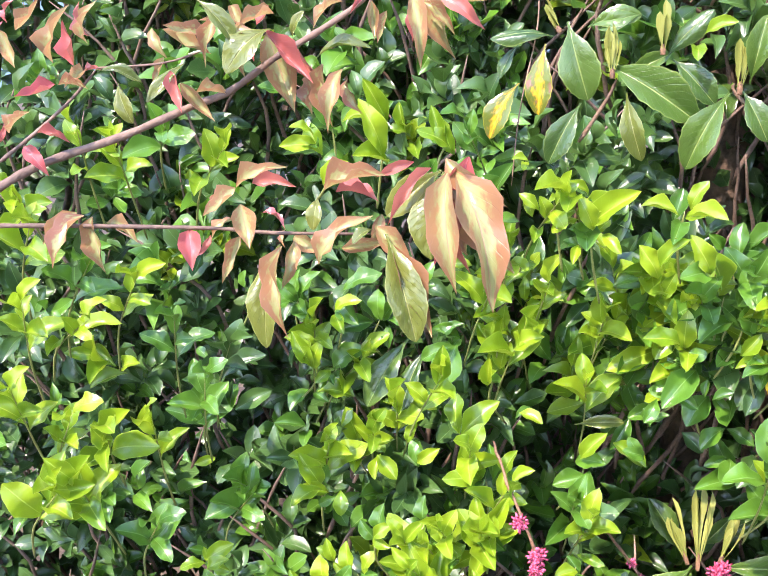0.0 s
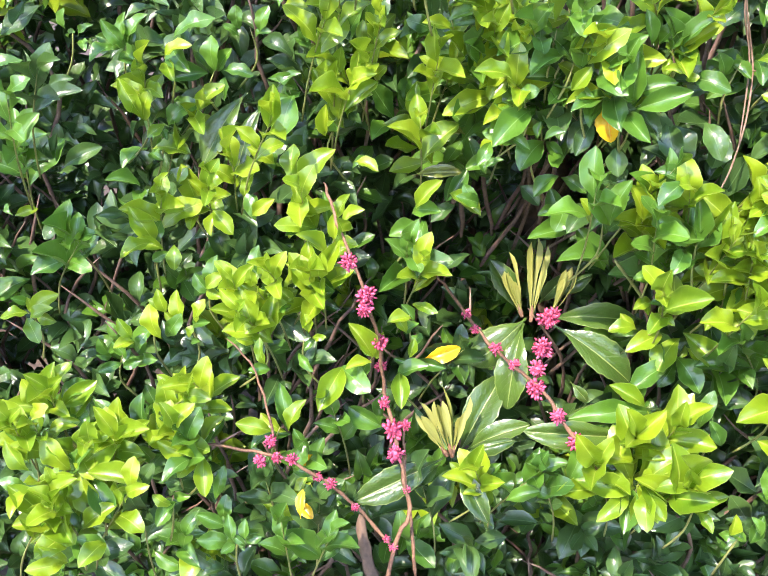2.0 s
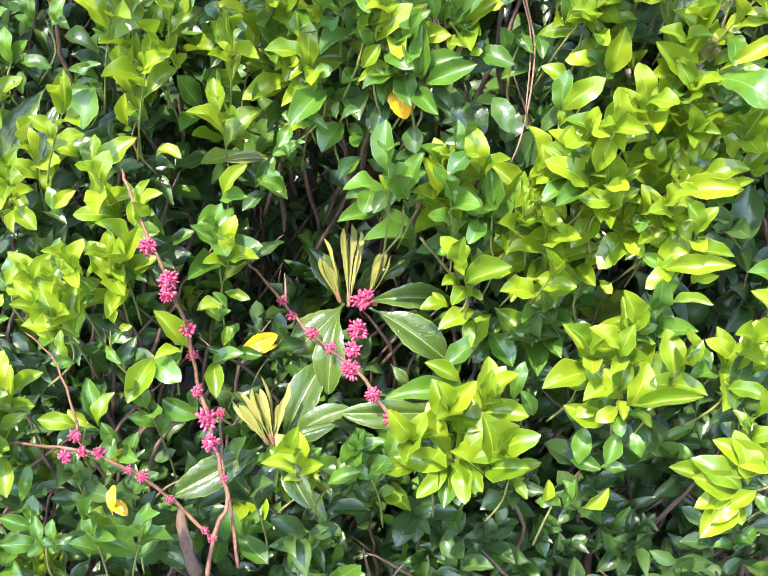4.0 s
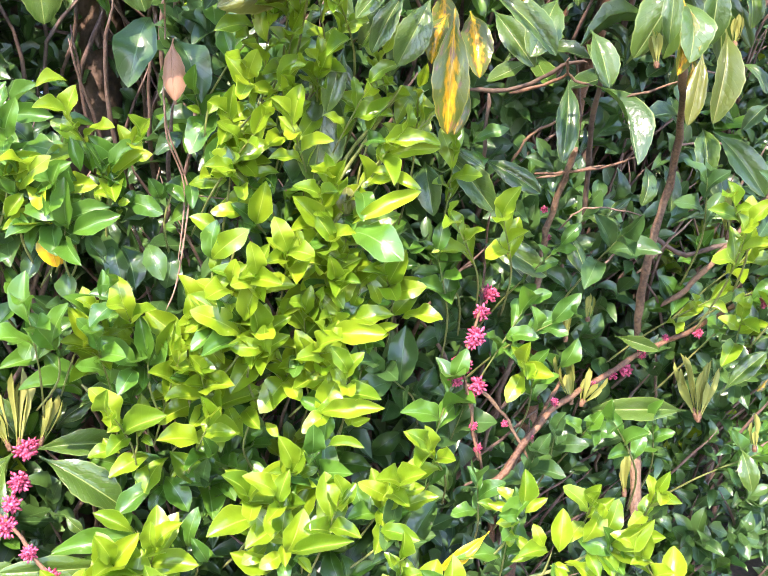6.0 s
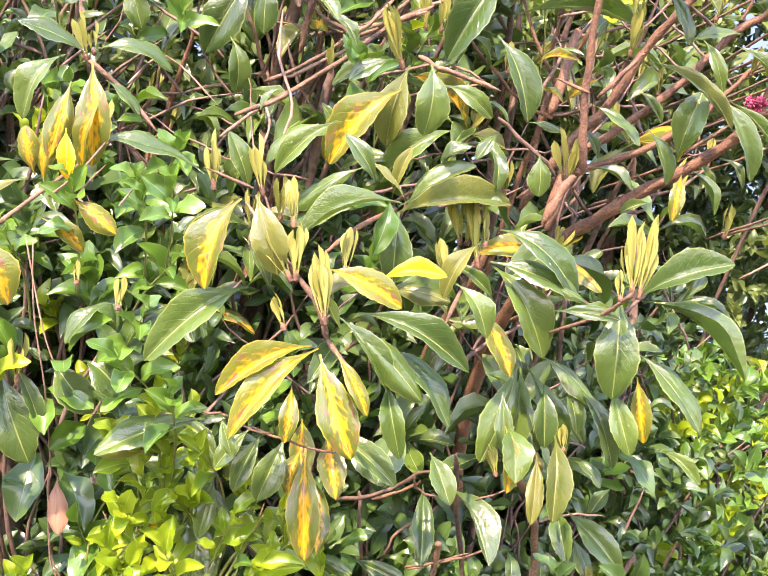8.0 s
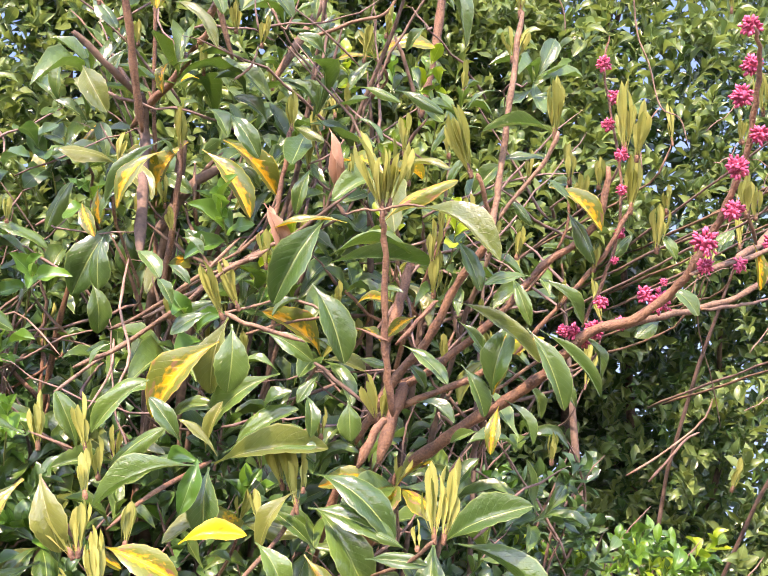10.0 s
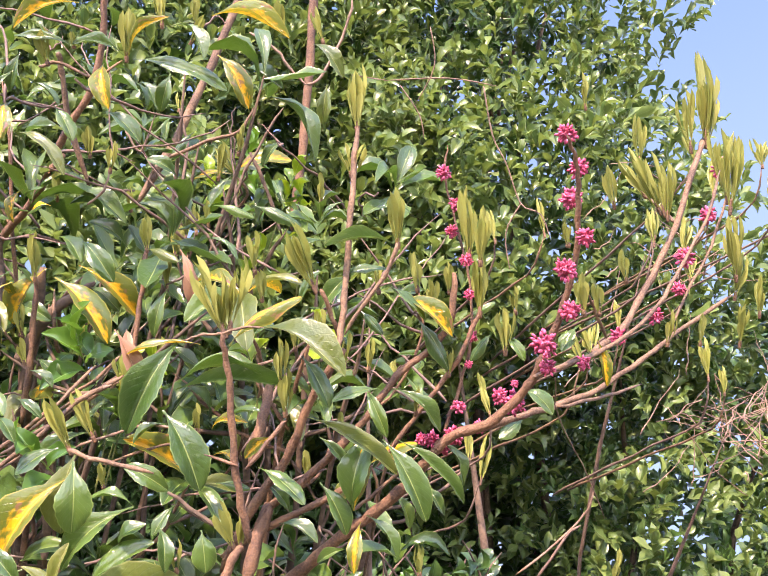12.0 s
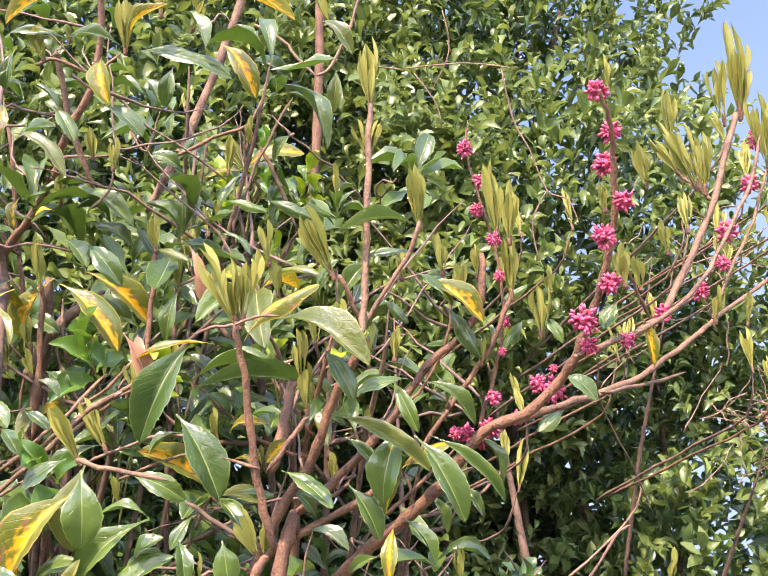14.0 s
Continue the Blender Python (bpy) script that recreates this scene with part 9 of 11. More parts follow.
bud_tuft(plant, (0.969, 0.886, 1.412), (0.958, 0.885, 1.444), 4, 5733)
bud_tuft(plant, (1.051, 0.875, 1.440), (1.048, 0.870, 1.468), 4, 5734)
stem(plant, ((0.973, 0.849, 1.425), (0.995, 0.877, 1.405), (1.068, 0.969, 1.361), (1.107, 1.029, 1.287), (1.100, 1.039, 1.214), (1.109, 1.059, 1.149), (1.116, 1.070, 1.090)), (0.0042, 0.0056), M_STEM, "branch", wobble=0.0012, seed=5735)
stem(plant, ((0.956, 1.000, 1.324), (0.962, 1.018, 1.305), (0.967, 1.045, 1.266), (0.969, 1.068, 1.223), (0.971, 1.076, 1.186), (0.954, 1.050, 1.124)), (0.0038, 0.0041), M_STEM, "branch", wobble=0.0012, seed=5736)
stem(plant, ((1.209, 0.954, 1.305), (1.196, 0.961, 1.286), (1.179, 0.966, 1.256), (1.147, 0.971, 1.213), (1.123, 0.993, 1.168), (1.108, 1.016, 1.142)), (0.0034, 0.0036), M_STEM, "branch", wobble=0.0012, seed=5737)
stem(plant, ((0.925, 1.033, 1.290), (0.975, 1.022, 1.297), (1.019, 1.011, 1.309), (1.040, 1.004, 1.320)), (0.0017, 0.0014), M_REDSTEM, "stem", wobble=0.0012, seed=5738)
stem(plant, ((0.936, 1.047, 1.284), (0.970, 1.034, 1.295), (1.010, 1.021, 1.306)), (0.0017, 0.0014), M_STEM, "stem", wobble=0.0012, seed=5739)
stem(plant, ((0.821, 1.001, 1.374), (0.878, 1.000, 1.383), (0.904, 0.956, 1.406), (0.916, 0.928, 1.411)), (0.0026, 0.0020), M_BARK, "branch", wobble=0.0012, seed=5740)
stem(plant, ((0.865, 0.995, 1.375), (0.902, 0.969, 1.391), (0.906, 0.948, 1.400)), (0.0021, 0.0015), M_REDSTEM, "stem", wobble=0.0012, seed=5741)
stem(plant, ((0.901, 1.044, 1.302), (0.910, 1.021, 1.334), (0.936, 0.999, 1.355)), (0.0017, 0.0016), M_STEM, "stem", wobble=0.0012, seed=5742)
stem(plant, ((0.963, 0.922, 1.380), (0.986, 0.906, 1.389), (1.011, 0.897, 1.400)), (0.0015, 0.0010), M_STEM, "stem", wobble=0.0012, seed=5743)
stem(plant, ((0.981, 1.061, 1.224), (0.996, 1.046, 1.250), (1.030, 1.037, 1.256), (1.085, 1.036, 1.248)), (0.0012, 0.0009), M_DRY, "stem", wobble=0.0012, seed=5744)
stem(plant, ((1.017, 1.036, 1.170), (1.034, 1.034, 1.188), (1.046, 1.029, 1.209)), (0.0018, 0.0012), M_TWIG, "stem", wobble=0.0012, seed=5745)
stem(plant, ((0.871, 0.890, 1.408), (0.885, 0.906, 1.392), (0.907, 0.898, 1.385)), (0.0014, 0.0015), M_STEM, "stem", wobble=0.0012, seed=5746)
stem(plant, ((0.955, 0.956, 1.429), (0.995, 1.034, 1.371), (1.041, 1.108, 1.295), (1.065, 1.139, 1.199)), (0.0031, 0.0038), M_BARK, "branch", wobble=0.0012, seed=5747)
stem(plant, ((1.175, 1.147, 1.215), (1.225, 1.134, 1.192), (1.274, 1.117, 1.210), (1.329, 1.095, 1.201)), (0.0033, 0.0033), M_BARK, "branch", wobble=0.0012, seed=5748)
stem(plant, ((0.885, 1.086, 1.378), (0.895, 1.107, 1.316), (0.935, 1.179, 1.240)), (0.0023, 0.0025), M_BARK, "stem", wobble=0.0012, seed=5749)
stem(plant, ((1.153, 1.089, 1.335), (1.196, 1.088, 1.344), (1.257, 1.085, 1.342)), (0.0019, 0.0013), M_DRY, "stem", wobble=0.0012, seed=5750)
stem(plant, ((1.152, 1.136, 1.163), (1.179, 1.118, 1.206), (1.214, 1.111, 1.248)), (0.0020, 0.0013), M_DRY, "stem", wobble=0.0012, seed=5751)
plant = thing("large_leaved_shrub", "shrub with rosettes of large green and yellow mottled leaves", "shrub", "large-leaved shrubs")
stem(plant, ((0.84, 1.43, -0.04), (0.82, 1.38, 0.81), (0.87, 1.25, 1.40)), (0.010, 0.007, 0.003), M_BARK, "trunk", wobble=0.003)
leaf(plant, "yellow", (0.641, 0.780, 1.668), (0.612, 0.789, 1.582), 0.53, 20)
leaf(plant, "yellow", (0.640, 0.810, 1.672), (0.601, 0.818, 1.602), 0.37, -6)
leaf(plant, "large", (0.662, 0.823, 1.592), (0.568, 0.830, 1.517), 0.35, -8)
leaf(plant, "yellow", (0.719, 0.794, 1.536), (0.630, 0.804, 1.487), 0.32, -1)
leaf(plant, "yellow", (0.721, 0.781, 1.533), (0.640, 0.787, 1.448), 0.29, 10)
leaf(plant, "yellow", (0.694, 0.775, 1.498), (0.687, 0.769, 1.445), 0.38, -3)
leaf(plant, "yellow", (0.714, 0.757, 1.526), (0.742, 0.743, 1.432), 0.42, 19)
leaf(plant, "yellow", (0.720, 0.731, 1.527), (0.747, 0.719, 1.471), 0.29, 1)
leaf(plant, "large", (0.724, 0.735, 1.558), (0.767, 0.720, 1.493), 0.34, -4)
leaf(plant, "large", (0.744, 0.742, 1.564), (0.841, 0.708, 1.513), 0.29, 10)
leaf(plant, "large", (0.732, 0.729, 1.554), (0.794, 0.707, 1.485), 0.36, 17)
leaf(plant, "large", (0.756, 0.748, 1.532), (0.828, 0.721, 1.463), 0.40, -19)
leaf(plant, "large", (0.776, 0.747, 1.506), (0.786, 0.735, 1.433), 0.34, 19)
leaf(plant, "yellow", (0.714, 0.747, 1.604), (0.782, 0.728, 1.570), 0.44, 10)
leaf(plant, "gold", (0.795, 0.821, 1.607), (0.861, 0.795, 1.614), 0.37, 7)
leaf(plant, "mature", (0.817, 0.847, 1.698), (0.798, 0.845, 1.637), 0.41, -19)
leaf(plant, "large", (0.832, 0.857, 1.690), (0.829, 0.863, 1.614), 0.53, 3)
leaf(plant, "large", (0.806, 0.789, 1.683), (0.707, 0.815, 1.643), 0.33, 12)
leaf(plant, "pale", (0.841, 0.859, 1.702), (0.797, 0.859, 1.742), 0.30, 21)
leaf(plant, "pale", (0.831, 0.874, 1.709), (0.845, 0.854, 1.763), 0.29, -6)
leaf(plant, "large", (0.799, 0.843, 1.712), (0.762, 0.838, 1.762), 0.39, -11)
leaf(plant, "large", (0.862, 0.928, 1.714), (0.949, 0.887, 1.739), 0.30, 0)
leaf(plant, "pale", (0.847, 0.906, 1.698), (0.969, 0.853, 1.712), 0.33, 9)
leaf(plant, "large", (0.871, 0.935, 1.710), (0.945, 0.893, 1.764), 0.37, -11)
leaf(plant, "large", (0.649, 0.921, 1.465), (0.538, 0.921, 1.427), 0.37, 12)
leaf(plant, "large", (0.646, 0.846, 1.467), (0.657, 0.838, 1.430), 0.43, 14)
leaf(plant, "large", (0.641, 0.962, 1.734), (0.531, 0.959, 1.759), 0.34, 13)
leaf(plant, "large", (0.700, 0.989, 1.721), (0.670, 0.975, 1.790), 0.42, 13)
leaf(plant, "pale", (0.655, 0.783, 1.674), (0.679, 0.784, 1.600), 0.49, 16)
leaf(plant, "large", (0.652, 0.814, 1.639), (0.679, 0.810, 1.592), 0.31, -16)
leaf(plant, "large", (0.710, 0.982, 1.739), (0.788, 0.949, 1.800), 0.40, -19)
leaf(plant, "yellow", (0.853, 0.896, 1.844), (0.778, 0.935, 1.755), 0.46, -1)
leaf(plant, "large", (0.843, 0.804, 1.840), (0.843, 0.821, 1.767), 0.59, -11)
leaf(plant, "large", (0.895, 1.047, 1.934), (0.825, 1.073, 1.901), 0.35, -7)
leaf(plant, "large", (0.965, 0.891, 1.648), (1.020, 0.869, 1.542), 0.43, 8)
leaf(plant, "large", (0.946, 0.860, 1.646), (1.034, 0.818, 1.607), 0.40, -2)
leaf(plant, "large", (0.954, 0.860, 1.684), (1.037, 0.825, 1.608), 0.41, 0)
leaf(plant, "large", (0.869, 0.792, 1.607), (0.898, 0.779, 1.552), 0.52, -3)
leaf(plant, "yellow", (0.954, 0.905, 1.596), (0.988, 0.888, 1.521), 0.48, -10)
leaf(plant, "large", (1.024, 0.931, 1.542), (0.979, 0.942, 1.421), 0.36, -21)
leaf(plant, "large", (1.041, 0.955, 1.537), (1.023, 0.954, 1.425), 0.32, -5)
leaf(plant, "large", (1.055, 0.962, 1.537), (1.087, 0.937, 1.421), 0.32, 11)
leaf(plant, "large", (1.036, 0.902, 1.548), (1.092, 0.868, 1.488), 0.40, -14)
leaf(plant, "large", (0.991, 0.798, 1.588), (1.049, 0.763, 1.579), 0.31, 12)
leaf(plant, "large", (1.072, 0.793, 1.608), (1.062, 0.797, 1.496), 0.48, 18)
leaf(plant, "large", (1.061, 0.753, 1.600), (1.141, 0.692, 1.636), 0.41, 3)
leaf(plant, "large", (1.081, 0.767, 1.601), (1.165, 0.709, 1.516), 0.30, -21)
leaf(plant, "large", (1.093, 0.797, 1.550), (1.146, 0.757, 1.463), 0.39, -11)
leaf(plant, "yellow", (1.111, 0.817, 1.523), (1.112, 0.809, 1.449), 0.34, 21)
leaf(plant, "large", (1.096, 0.943, 1.497), (1.114, 0.926, 1.445), 0.35, 20)
leaf(plant, "pale", (0.929, 0.850, 1.664), (0.891, 0.867, 1.602), 0.38, 14)
leaf(plant, "large", (0.957, 0.869, 1.600), (0.911, 0.878, 1.643), 0.29, -16)
leaf(plant, "large", (1.044, 0.808, 1.596), (0.997, 0.825, 1.622), 0.31, -5)
bud_tuft(plant, (0.707, 0.958, 1.722), (0.692, 0.948, 1.783), 3, 962)
bud_tuft(plant, (0.655, 0.973, 1.726), (0.648, 0.961, 1.787), 5, 963)
bud_tuft(plant, (0.687, 0.776, 1.599), (0.660, 0.775, 1.650), 3, 964)
bud_tuft(plant, (0.694, 0.775, 1.600), (0.692, 0.770, 1.651), 4, 965)
bud_tuft(plant, (0.711, 0.739, 1.558), (0.702, 0.736, 1.618), 7, 966)
bud_tuft(plant, (0.712, 0.739, 1.571), (0.702, 0.737, 1.623), 3, 967)
bud_tuft(plant, (0.689, 0.793, 1.553), (0.677, 0.793, 1.586), 3, 968)
bud_tuft(plant, (0.699, 0.805, 1.656), (0.692, 0.799, 1.700), 3, 969)
bud_tuft(plant, (0.734, 0.751, 1.605), (0.735, 0.746, 1.645), 2, 970)
bud_tuft(plant, (0.935, 0.871, 1.649), (0.923, 0.862, 1.735), 4, 971)
bud_tuft(plant, (0.941, 0.863, 1.666), (0.940, 0.857, 1.702), 2, 972)
bud_tuft(plant, (0.891, 0.862, 1.624), (0.883, 0.860, 1.667), 2, 973)
bud_tuft(plant, (1.048, 0.741, 1.609), (1.044, 0.733, 1.685), 5, 974)
bud_tuft(plant, (1.061, 0.744, 1.609), (1.070, 0.727, 1.689), 6, 975)
bud_tuft(plant, (1.022, 0.726, 1.596), (1.021, 0.724, 1.626), 2, 976)
stem(plant, ((0.720, 0.756, 1.540), (0.708, 0.751, 1.571), (0.698, 0.785, 1.601), (0.680, 0.797, 1.630), (0.656, 0.826, 1.676)), (0.0032, 0.0023), M_STEM, "stem")
stem(plant, ((0.720, 0.756, 1.540), (0.737, 0.739, 1.509), (0.740, 0.728, 1.484)), (0.0027, 0.0023), M_STEM, "stem")
stem(plant, ((0.940, 0.876, 1.656), (0.912, 0.862, 1.614), (0.828, 0.732, 1.558)), (0.0028, 0.0023), M_STEM, "stem")
stem(plant, ((1.042, 0.732, 1.603), (1.030, 0.773, 1.583), (1.015, 0.861, 1.569)), (0.0025, 0.0020), M_STEM, "stem")
stem(plant, ((0.838, 0.878, 1.699), (0.763, 0.799, 1.656), (0.718, 0.771, 1.620)), (0.0028, 0.0022), M_REDSTEM, "stem")
stem(plant, ((0.692, 0.939, 1.718), (0.643, 0.957, 1.739)), (0.0022, 0.0017), M_STEM, "stem")
leaf(plant, "pale", (0.652, 0.959, 1.476), (0.545, 0.977, 1.426), 0.36, -20)
leaf(plant, "large", (0.627, 0.971, 1.464), (0.663, 0.928, 1.423), 0.36, 2)
leaf(plant, "large", (0.714, 0.938, 1.444), (0.678, 0.949, 1.400), 0.40, 2)
leaf(plant, "large", (0.739, 0.941, 1.432), (0.703, 0.930, 1.375), 0.40, 14)
leaf(plant, "yellow", (0.746, 0.899, 1.436), (0.728, 0.886, 1.388), 0.45, 15)
leaf(plant, "large", (0.628, 1.029, 1.394), (0.693, 0.981, 1.355), 0.30, -11)
stem(plant, ((0.640, 0.920, 1.473), (0.662, 0.892, 1.469), (0.681, 0.878, 1.457), (0.697, 0.840, 1.452)), (0.0014, 0.0011), M_STEM, "stem", wobble=0.0012, seed=6707)
stem(plant, ((0.691, 0.906, 1.458), (0.722, 0.829, 1.442), (0.737, 0.758, 1.438)), (0.0014, 0.0010), M_STEM, "stem", wobble=0.0012, seed=6708)
plant = thing("large_leaved_shrub", "large-leaved shrub with yellowing leaves over brown tangled stems", "shrub", "large-leaved shrubs")
stem(plant, ((0.70, 1.66, -0.04), (0.68, 1.61, 0.97), (0.73, 1.48, 1.72)), (0.010, 0.007, 0.003), M_BARK, "trunk", wobble=0.003)
leaf(plant, "large", (0.515, 1.008, 1.865), (0.438, 0.994, 1.886), 0.42, -3)
leaf(plant, "large", (0.489, 0.973, 1.849), (0.450, 0.985, 1.775), 0.49, 10)
leaf(plant, "large", (0.525, 1.068, 1.894), (0.618, 1.064, 1.881), 0.43, -6)
leaf(plant, "yellow", (0.514, 0.945, 1.835), (0.522, 0.965, 1.728), 0.38, -7)
leaf(plant, "yellow", (0.493, 0.928, 1.805), (0.477, 0.941, 1.725), 0.39, -21)
leaf(plant, "gold", (0.487, 0.857, 1.735), (0.492, 0.862, 1.686), 0.39, -4)
leaf(plant, "yellow", (0.530, 0.941, 1.797), (0.512, 0.953, 1.720), 0.27, 12)
leaf(plant, "large", (0.534, 0.999, 1.836), (0.573, 1.002, 1.802), 0.51, -20)
leaf(plant, "large", (0.565, 1.122, 2.016), (0.587, 1.137, 1.959), 0.59, 7)
leaf(plant, "gold", (0.533, 1.075, 2.006), (0.465, 1.072, 1.999), 0.20, -13)
leaf(plant, "large", (0.563, 1.125, 2.044), (0.653, 1.126, 2.015), 0.34, -10)
leaf(plant, "large", (0.750, 1.219, 2.100), (0.694, 1.264, 1.990), 0.51, -20)
leaf(plant, "large", (0.771, 1.297, 2.118), (0.781, 1.320, 2.041), 0.58, 11)
leaf(plant, "large", (0.676, 1.165, 2.000), (0.621, 1.182, 1.950), 0.41, 17)
leaf(plant, "large", (0.717, 1.202, 1.996), (0.732, 1.219, 1.921), 0.54, -20)
leaf(plant, "large", (0.693, 1.248, 2.182), (0.649, 1.286, 2.093), 0.39, 6)
leaf(plant, "yellow", (0.717, 1.170, 2.132), (0.723, 1.188, 2.080), 0.40, 8)
leaf(plant, "yellow", (0.852, 1.199, 2.236), (0.810, 1.247, 2.147), 0.47, 6)
leaf(plant, "yellow", (0.887, 1.102, 2.201), (0.973, 1.109, 2.124), 0.40, 9)
leaf(plant, "large", (0.687, 1.260, 2.235), (0.649, 1.283, 2.185), 0.54, 9)
leaf(plant, "large", (0.472, 1.050, 2.083), (0.472, 1.073, 2.020), 0.43, 0)
leaf(plant, "large", (0.485, 1.071, 2.096), (0.488, 1.093, 2.038), 0.44, -1)
leaf(plant, "mature", (0.837, 1.419, 2.140), (0.885, 1.408, 2.094), 0.53, -10)
leaf(plant, "dead", (1.007, 0.933, 2.151), (1.020, 0.959, 2.082), 0.34, 12)
leaf(plant, "dead", (0.908, 0.928, 2.037), (0.944, 0.946, 1.957), 0.35, -5)
leaf(plant, "yellow", (0.496, 0.860, 1.669), (0.540, 0.860, 1.638), 0.50, 19)
bud_tuft(plant, (0.512, 1.017, 1.868), (0.496, 1.002, 1.913), 3, 1009)
bud_tuft(plant, (0.522, 1.037, 1.881), (0.516, 1.027, 1.915), 2, 1010)
bud_tuft(plant, (0.546, 1.115, 2.010), (0.539, 1.099, 2.050), 5, 1011)
bud_tuft(plant, (0.575, 1.102, 2.030), (0.574, 1.088, 2.063), 3, 1012)
bud_tuft(plant, (0.597, 1.109, 2.044), (0.596, 1.097, 2.074), 3, 1013)
bud_tuft(plant, (0.524, 0.963, 1.753), (0.535, 0.952, 1.800), 3, 1014)
bud_tuft(plant, (0.891, 0.999, 1.916), (0.864, 0.986, 1.975), 5, 1015)
stem(plant, ((0.515, 1.012, 1.861), (0.557, 1.016, 1.831), (0.593, 0.992, 1.782)), (0.0038, 0.0022), M_STEM, "stem")
stem(plant, ((0.671, 1.028, 1.798), (0.743, 1.109, 1.872), (0.829, 1.232, 1.953), (0.884, 1.276, 2.005)), (0.0024, 0.0018), M_DRY, "stem")
stem(plant, ((0.748, 1.139, 1.895), (0.738, 1.052, 1.831), (0.707, 0.979, 1.768)), (0.0020, 0.0013), M_DRY, "stem")
stem(plant, ((0.911, 1.465, 2.131), (0.890, 1.082, 1.998), (0.909, 0.962, 1.974)), (0.0035, 0.0035), M_DRY, "stem")
stem(plant, ((0.879, 1.252, 2.152), (0.873, 1.209, 2.183), (0.903, 1.182, 2.218)), (0.0039, 0.0031), M_STEM, "stem")
stem(plant, ((0.913, 1.367, 2.098), (0.866, 1.198, 2.112), (0.864, 1.207, 2.205)), (0.0033, 0.0033), M_STEM, "stem")
stem(plant, ((0.478, 0.893, 1.675), (0.504, 0.868, 1.699), (0.539, 0.963, 1.763)), (0.0014, 0.0009), M_DRY, "stem")
stem(plant, ((0.562, 1.032, 1.848), (0.616, 1.109, 1.917), (0.681, 1.081, 1.851)), (0.0017, 0.0011), M_DRY, "stem")
stem(plant, ((0.435, 1.044, 2.053), (0.457, 1.202, 2.167)), (0.0017, 0.0017), M_DRY, "stem")
stem(plant, ((0.540, 0.860, 1.666), (0.573, 0.936, 1.717)), (0.0009, 0.0009), M_DRY, "stem")
shoot(plant, "mature", (0.594, 0.876, 1.662), (-0.182, -0.965, 0.191), 6, 0.039, seed=1026)
shoot(plant, "mature", (0.633, 1.187, 1.972), (0.038, -0.999, 0.017), 5, 0.053, seed=1027)
shoot(plant, "mature", (0.723, 1.248, 2.123), (-0.301, -0.927, 0.223), 5, 0.058, seed=1028)
shoot(plant, "mature", (0.895, 1.245, 2.111), (0.017, -0.988, 0.156), 6, 0.061, seed=1029)
shoot(plant, "mature", (0.846, 0.986, 1.860), (-0.539, -0.747, 0.389), 5, 0.049, seed=1030)
shoot(plant, "dark", (0.590, 1.295, 2.191), (-0.484, -0.872, 0.071), 6, 0.077, seed=1031)
shoot(plant, "mature", (0.520, 1.127, 2.101), (-0.056, -0.951, 0.303), 6, 0.066, seed=1032)
shoot(plant, "dark", (0.650, 1.301, 2.205), (-0.260, -0.965, 0.034), 6, 0.079, seed=1033)
shoot(plant, "dark", (0.480, 1.091, 1.943), (-0.169, -0.978, 0.121), 6, 0.061, seed=1034)
shoot(plant, "dark", (0.872, 1.322, 2.154), (-0.503, -0.779, 0.375), 6, 0.085, seed=1035)
shoot(plant, "mature", (0.900, 1.121, 2.043), (-0.286, -0.906, 0.313), 6, 0.065, seed=1036)
shoot(plant, "mature", (0.509, 0.929, 1.652), (-0.169, -0.911, 0.377), 6, 0.038, seed=1037)
shoot(plant, "mature", (0.576, 0.883, 1.590), (0.186, -0.944, 0.273), 6, 0.038, seed=1038)
leaf(plant, "large", (0.545, 0.899, 1.575), (0.502, 0.897, 1.533), 0.42, 19)
leaf(plant, "large", (0.522, 0.908, 1.519), (0.558, 0.902, 1.486), 0.91, -2)
plant = thing("large_leaved_shrub", "large-leaved shrub with upright pale buds and yellow-veined leaves", "shrub", "large-leaved shrubs")
stem(plant, ((1.05, 1.62, -0.04), (1.03, 1.55, 0.9), (1.05, 1.36, 1.45), (1.05, 1.05, 1.70)), (0.020, 0.017, 0.013, 0.009), M_REDSTEM, "trunk", sides=10, wobble=0.003)
stem(plant, ((0.88, 1.62, -0.04), (0.86, 1.56, 1.0), (0.84, 1.47, 1.7), (0.83, 1.42, 2.05)), (0.02, 0.016, 0.012, 0.008), M_BARK, "trunk", sides=10, wobble=0.003)
leaf(plant, "yellow", (0.858, 0.875, 2.496), (0.775, 0.899, 2.455), 0.36, -17)
leaf(plant, "large", (0.851, 0.902, 2.445), (0.781, 0.922, 2.461), 0.30, -15)
leaf(plant, "large", (0.921, 0.889, 2.428), (0.851, 0.904, 2.447), 0.33, -16)
leaf(plant, "large", (0.931, 0.890, 2.426), (1.054, 0.852, 2.369), 0.27, 10)
leaf(plant, "yellow", (0.927, 0.886, 2.431), (0.970, 0.825, 2.458), 0.25, 24)
leaf(plant, "yellow", (0.895, 0.903, 2.422), (0.900, 0.902, 2.348), 0.46, 23)
leaf(plant, "large", (0.989, 0.848, 2.468), (1.016, 0.830, 2.399), 0.40, -21)
leaf(plant, "yellow", (1.032, 0.831, 2.476), (1.125, 0.779, 2.418), 0.30, 10)
leaf(plant, "yellow", (1.051, 0.880, 2.448), (1.094, 0.885, 2.366), 0.42, 9)
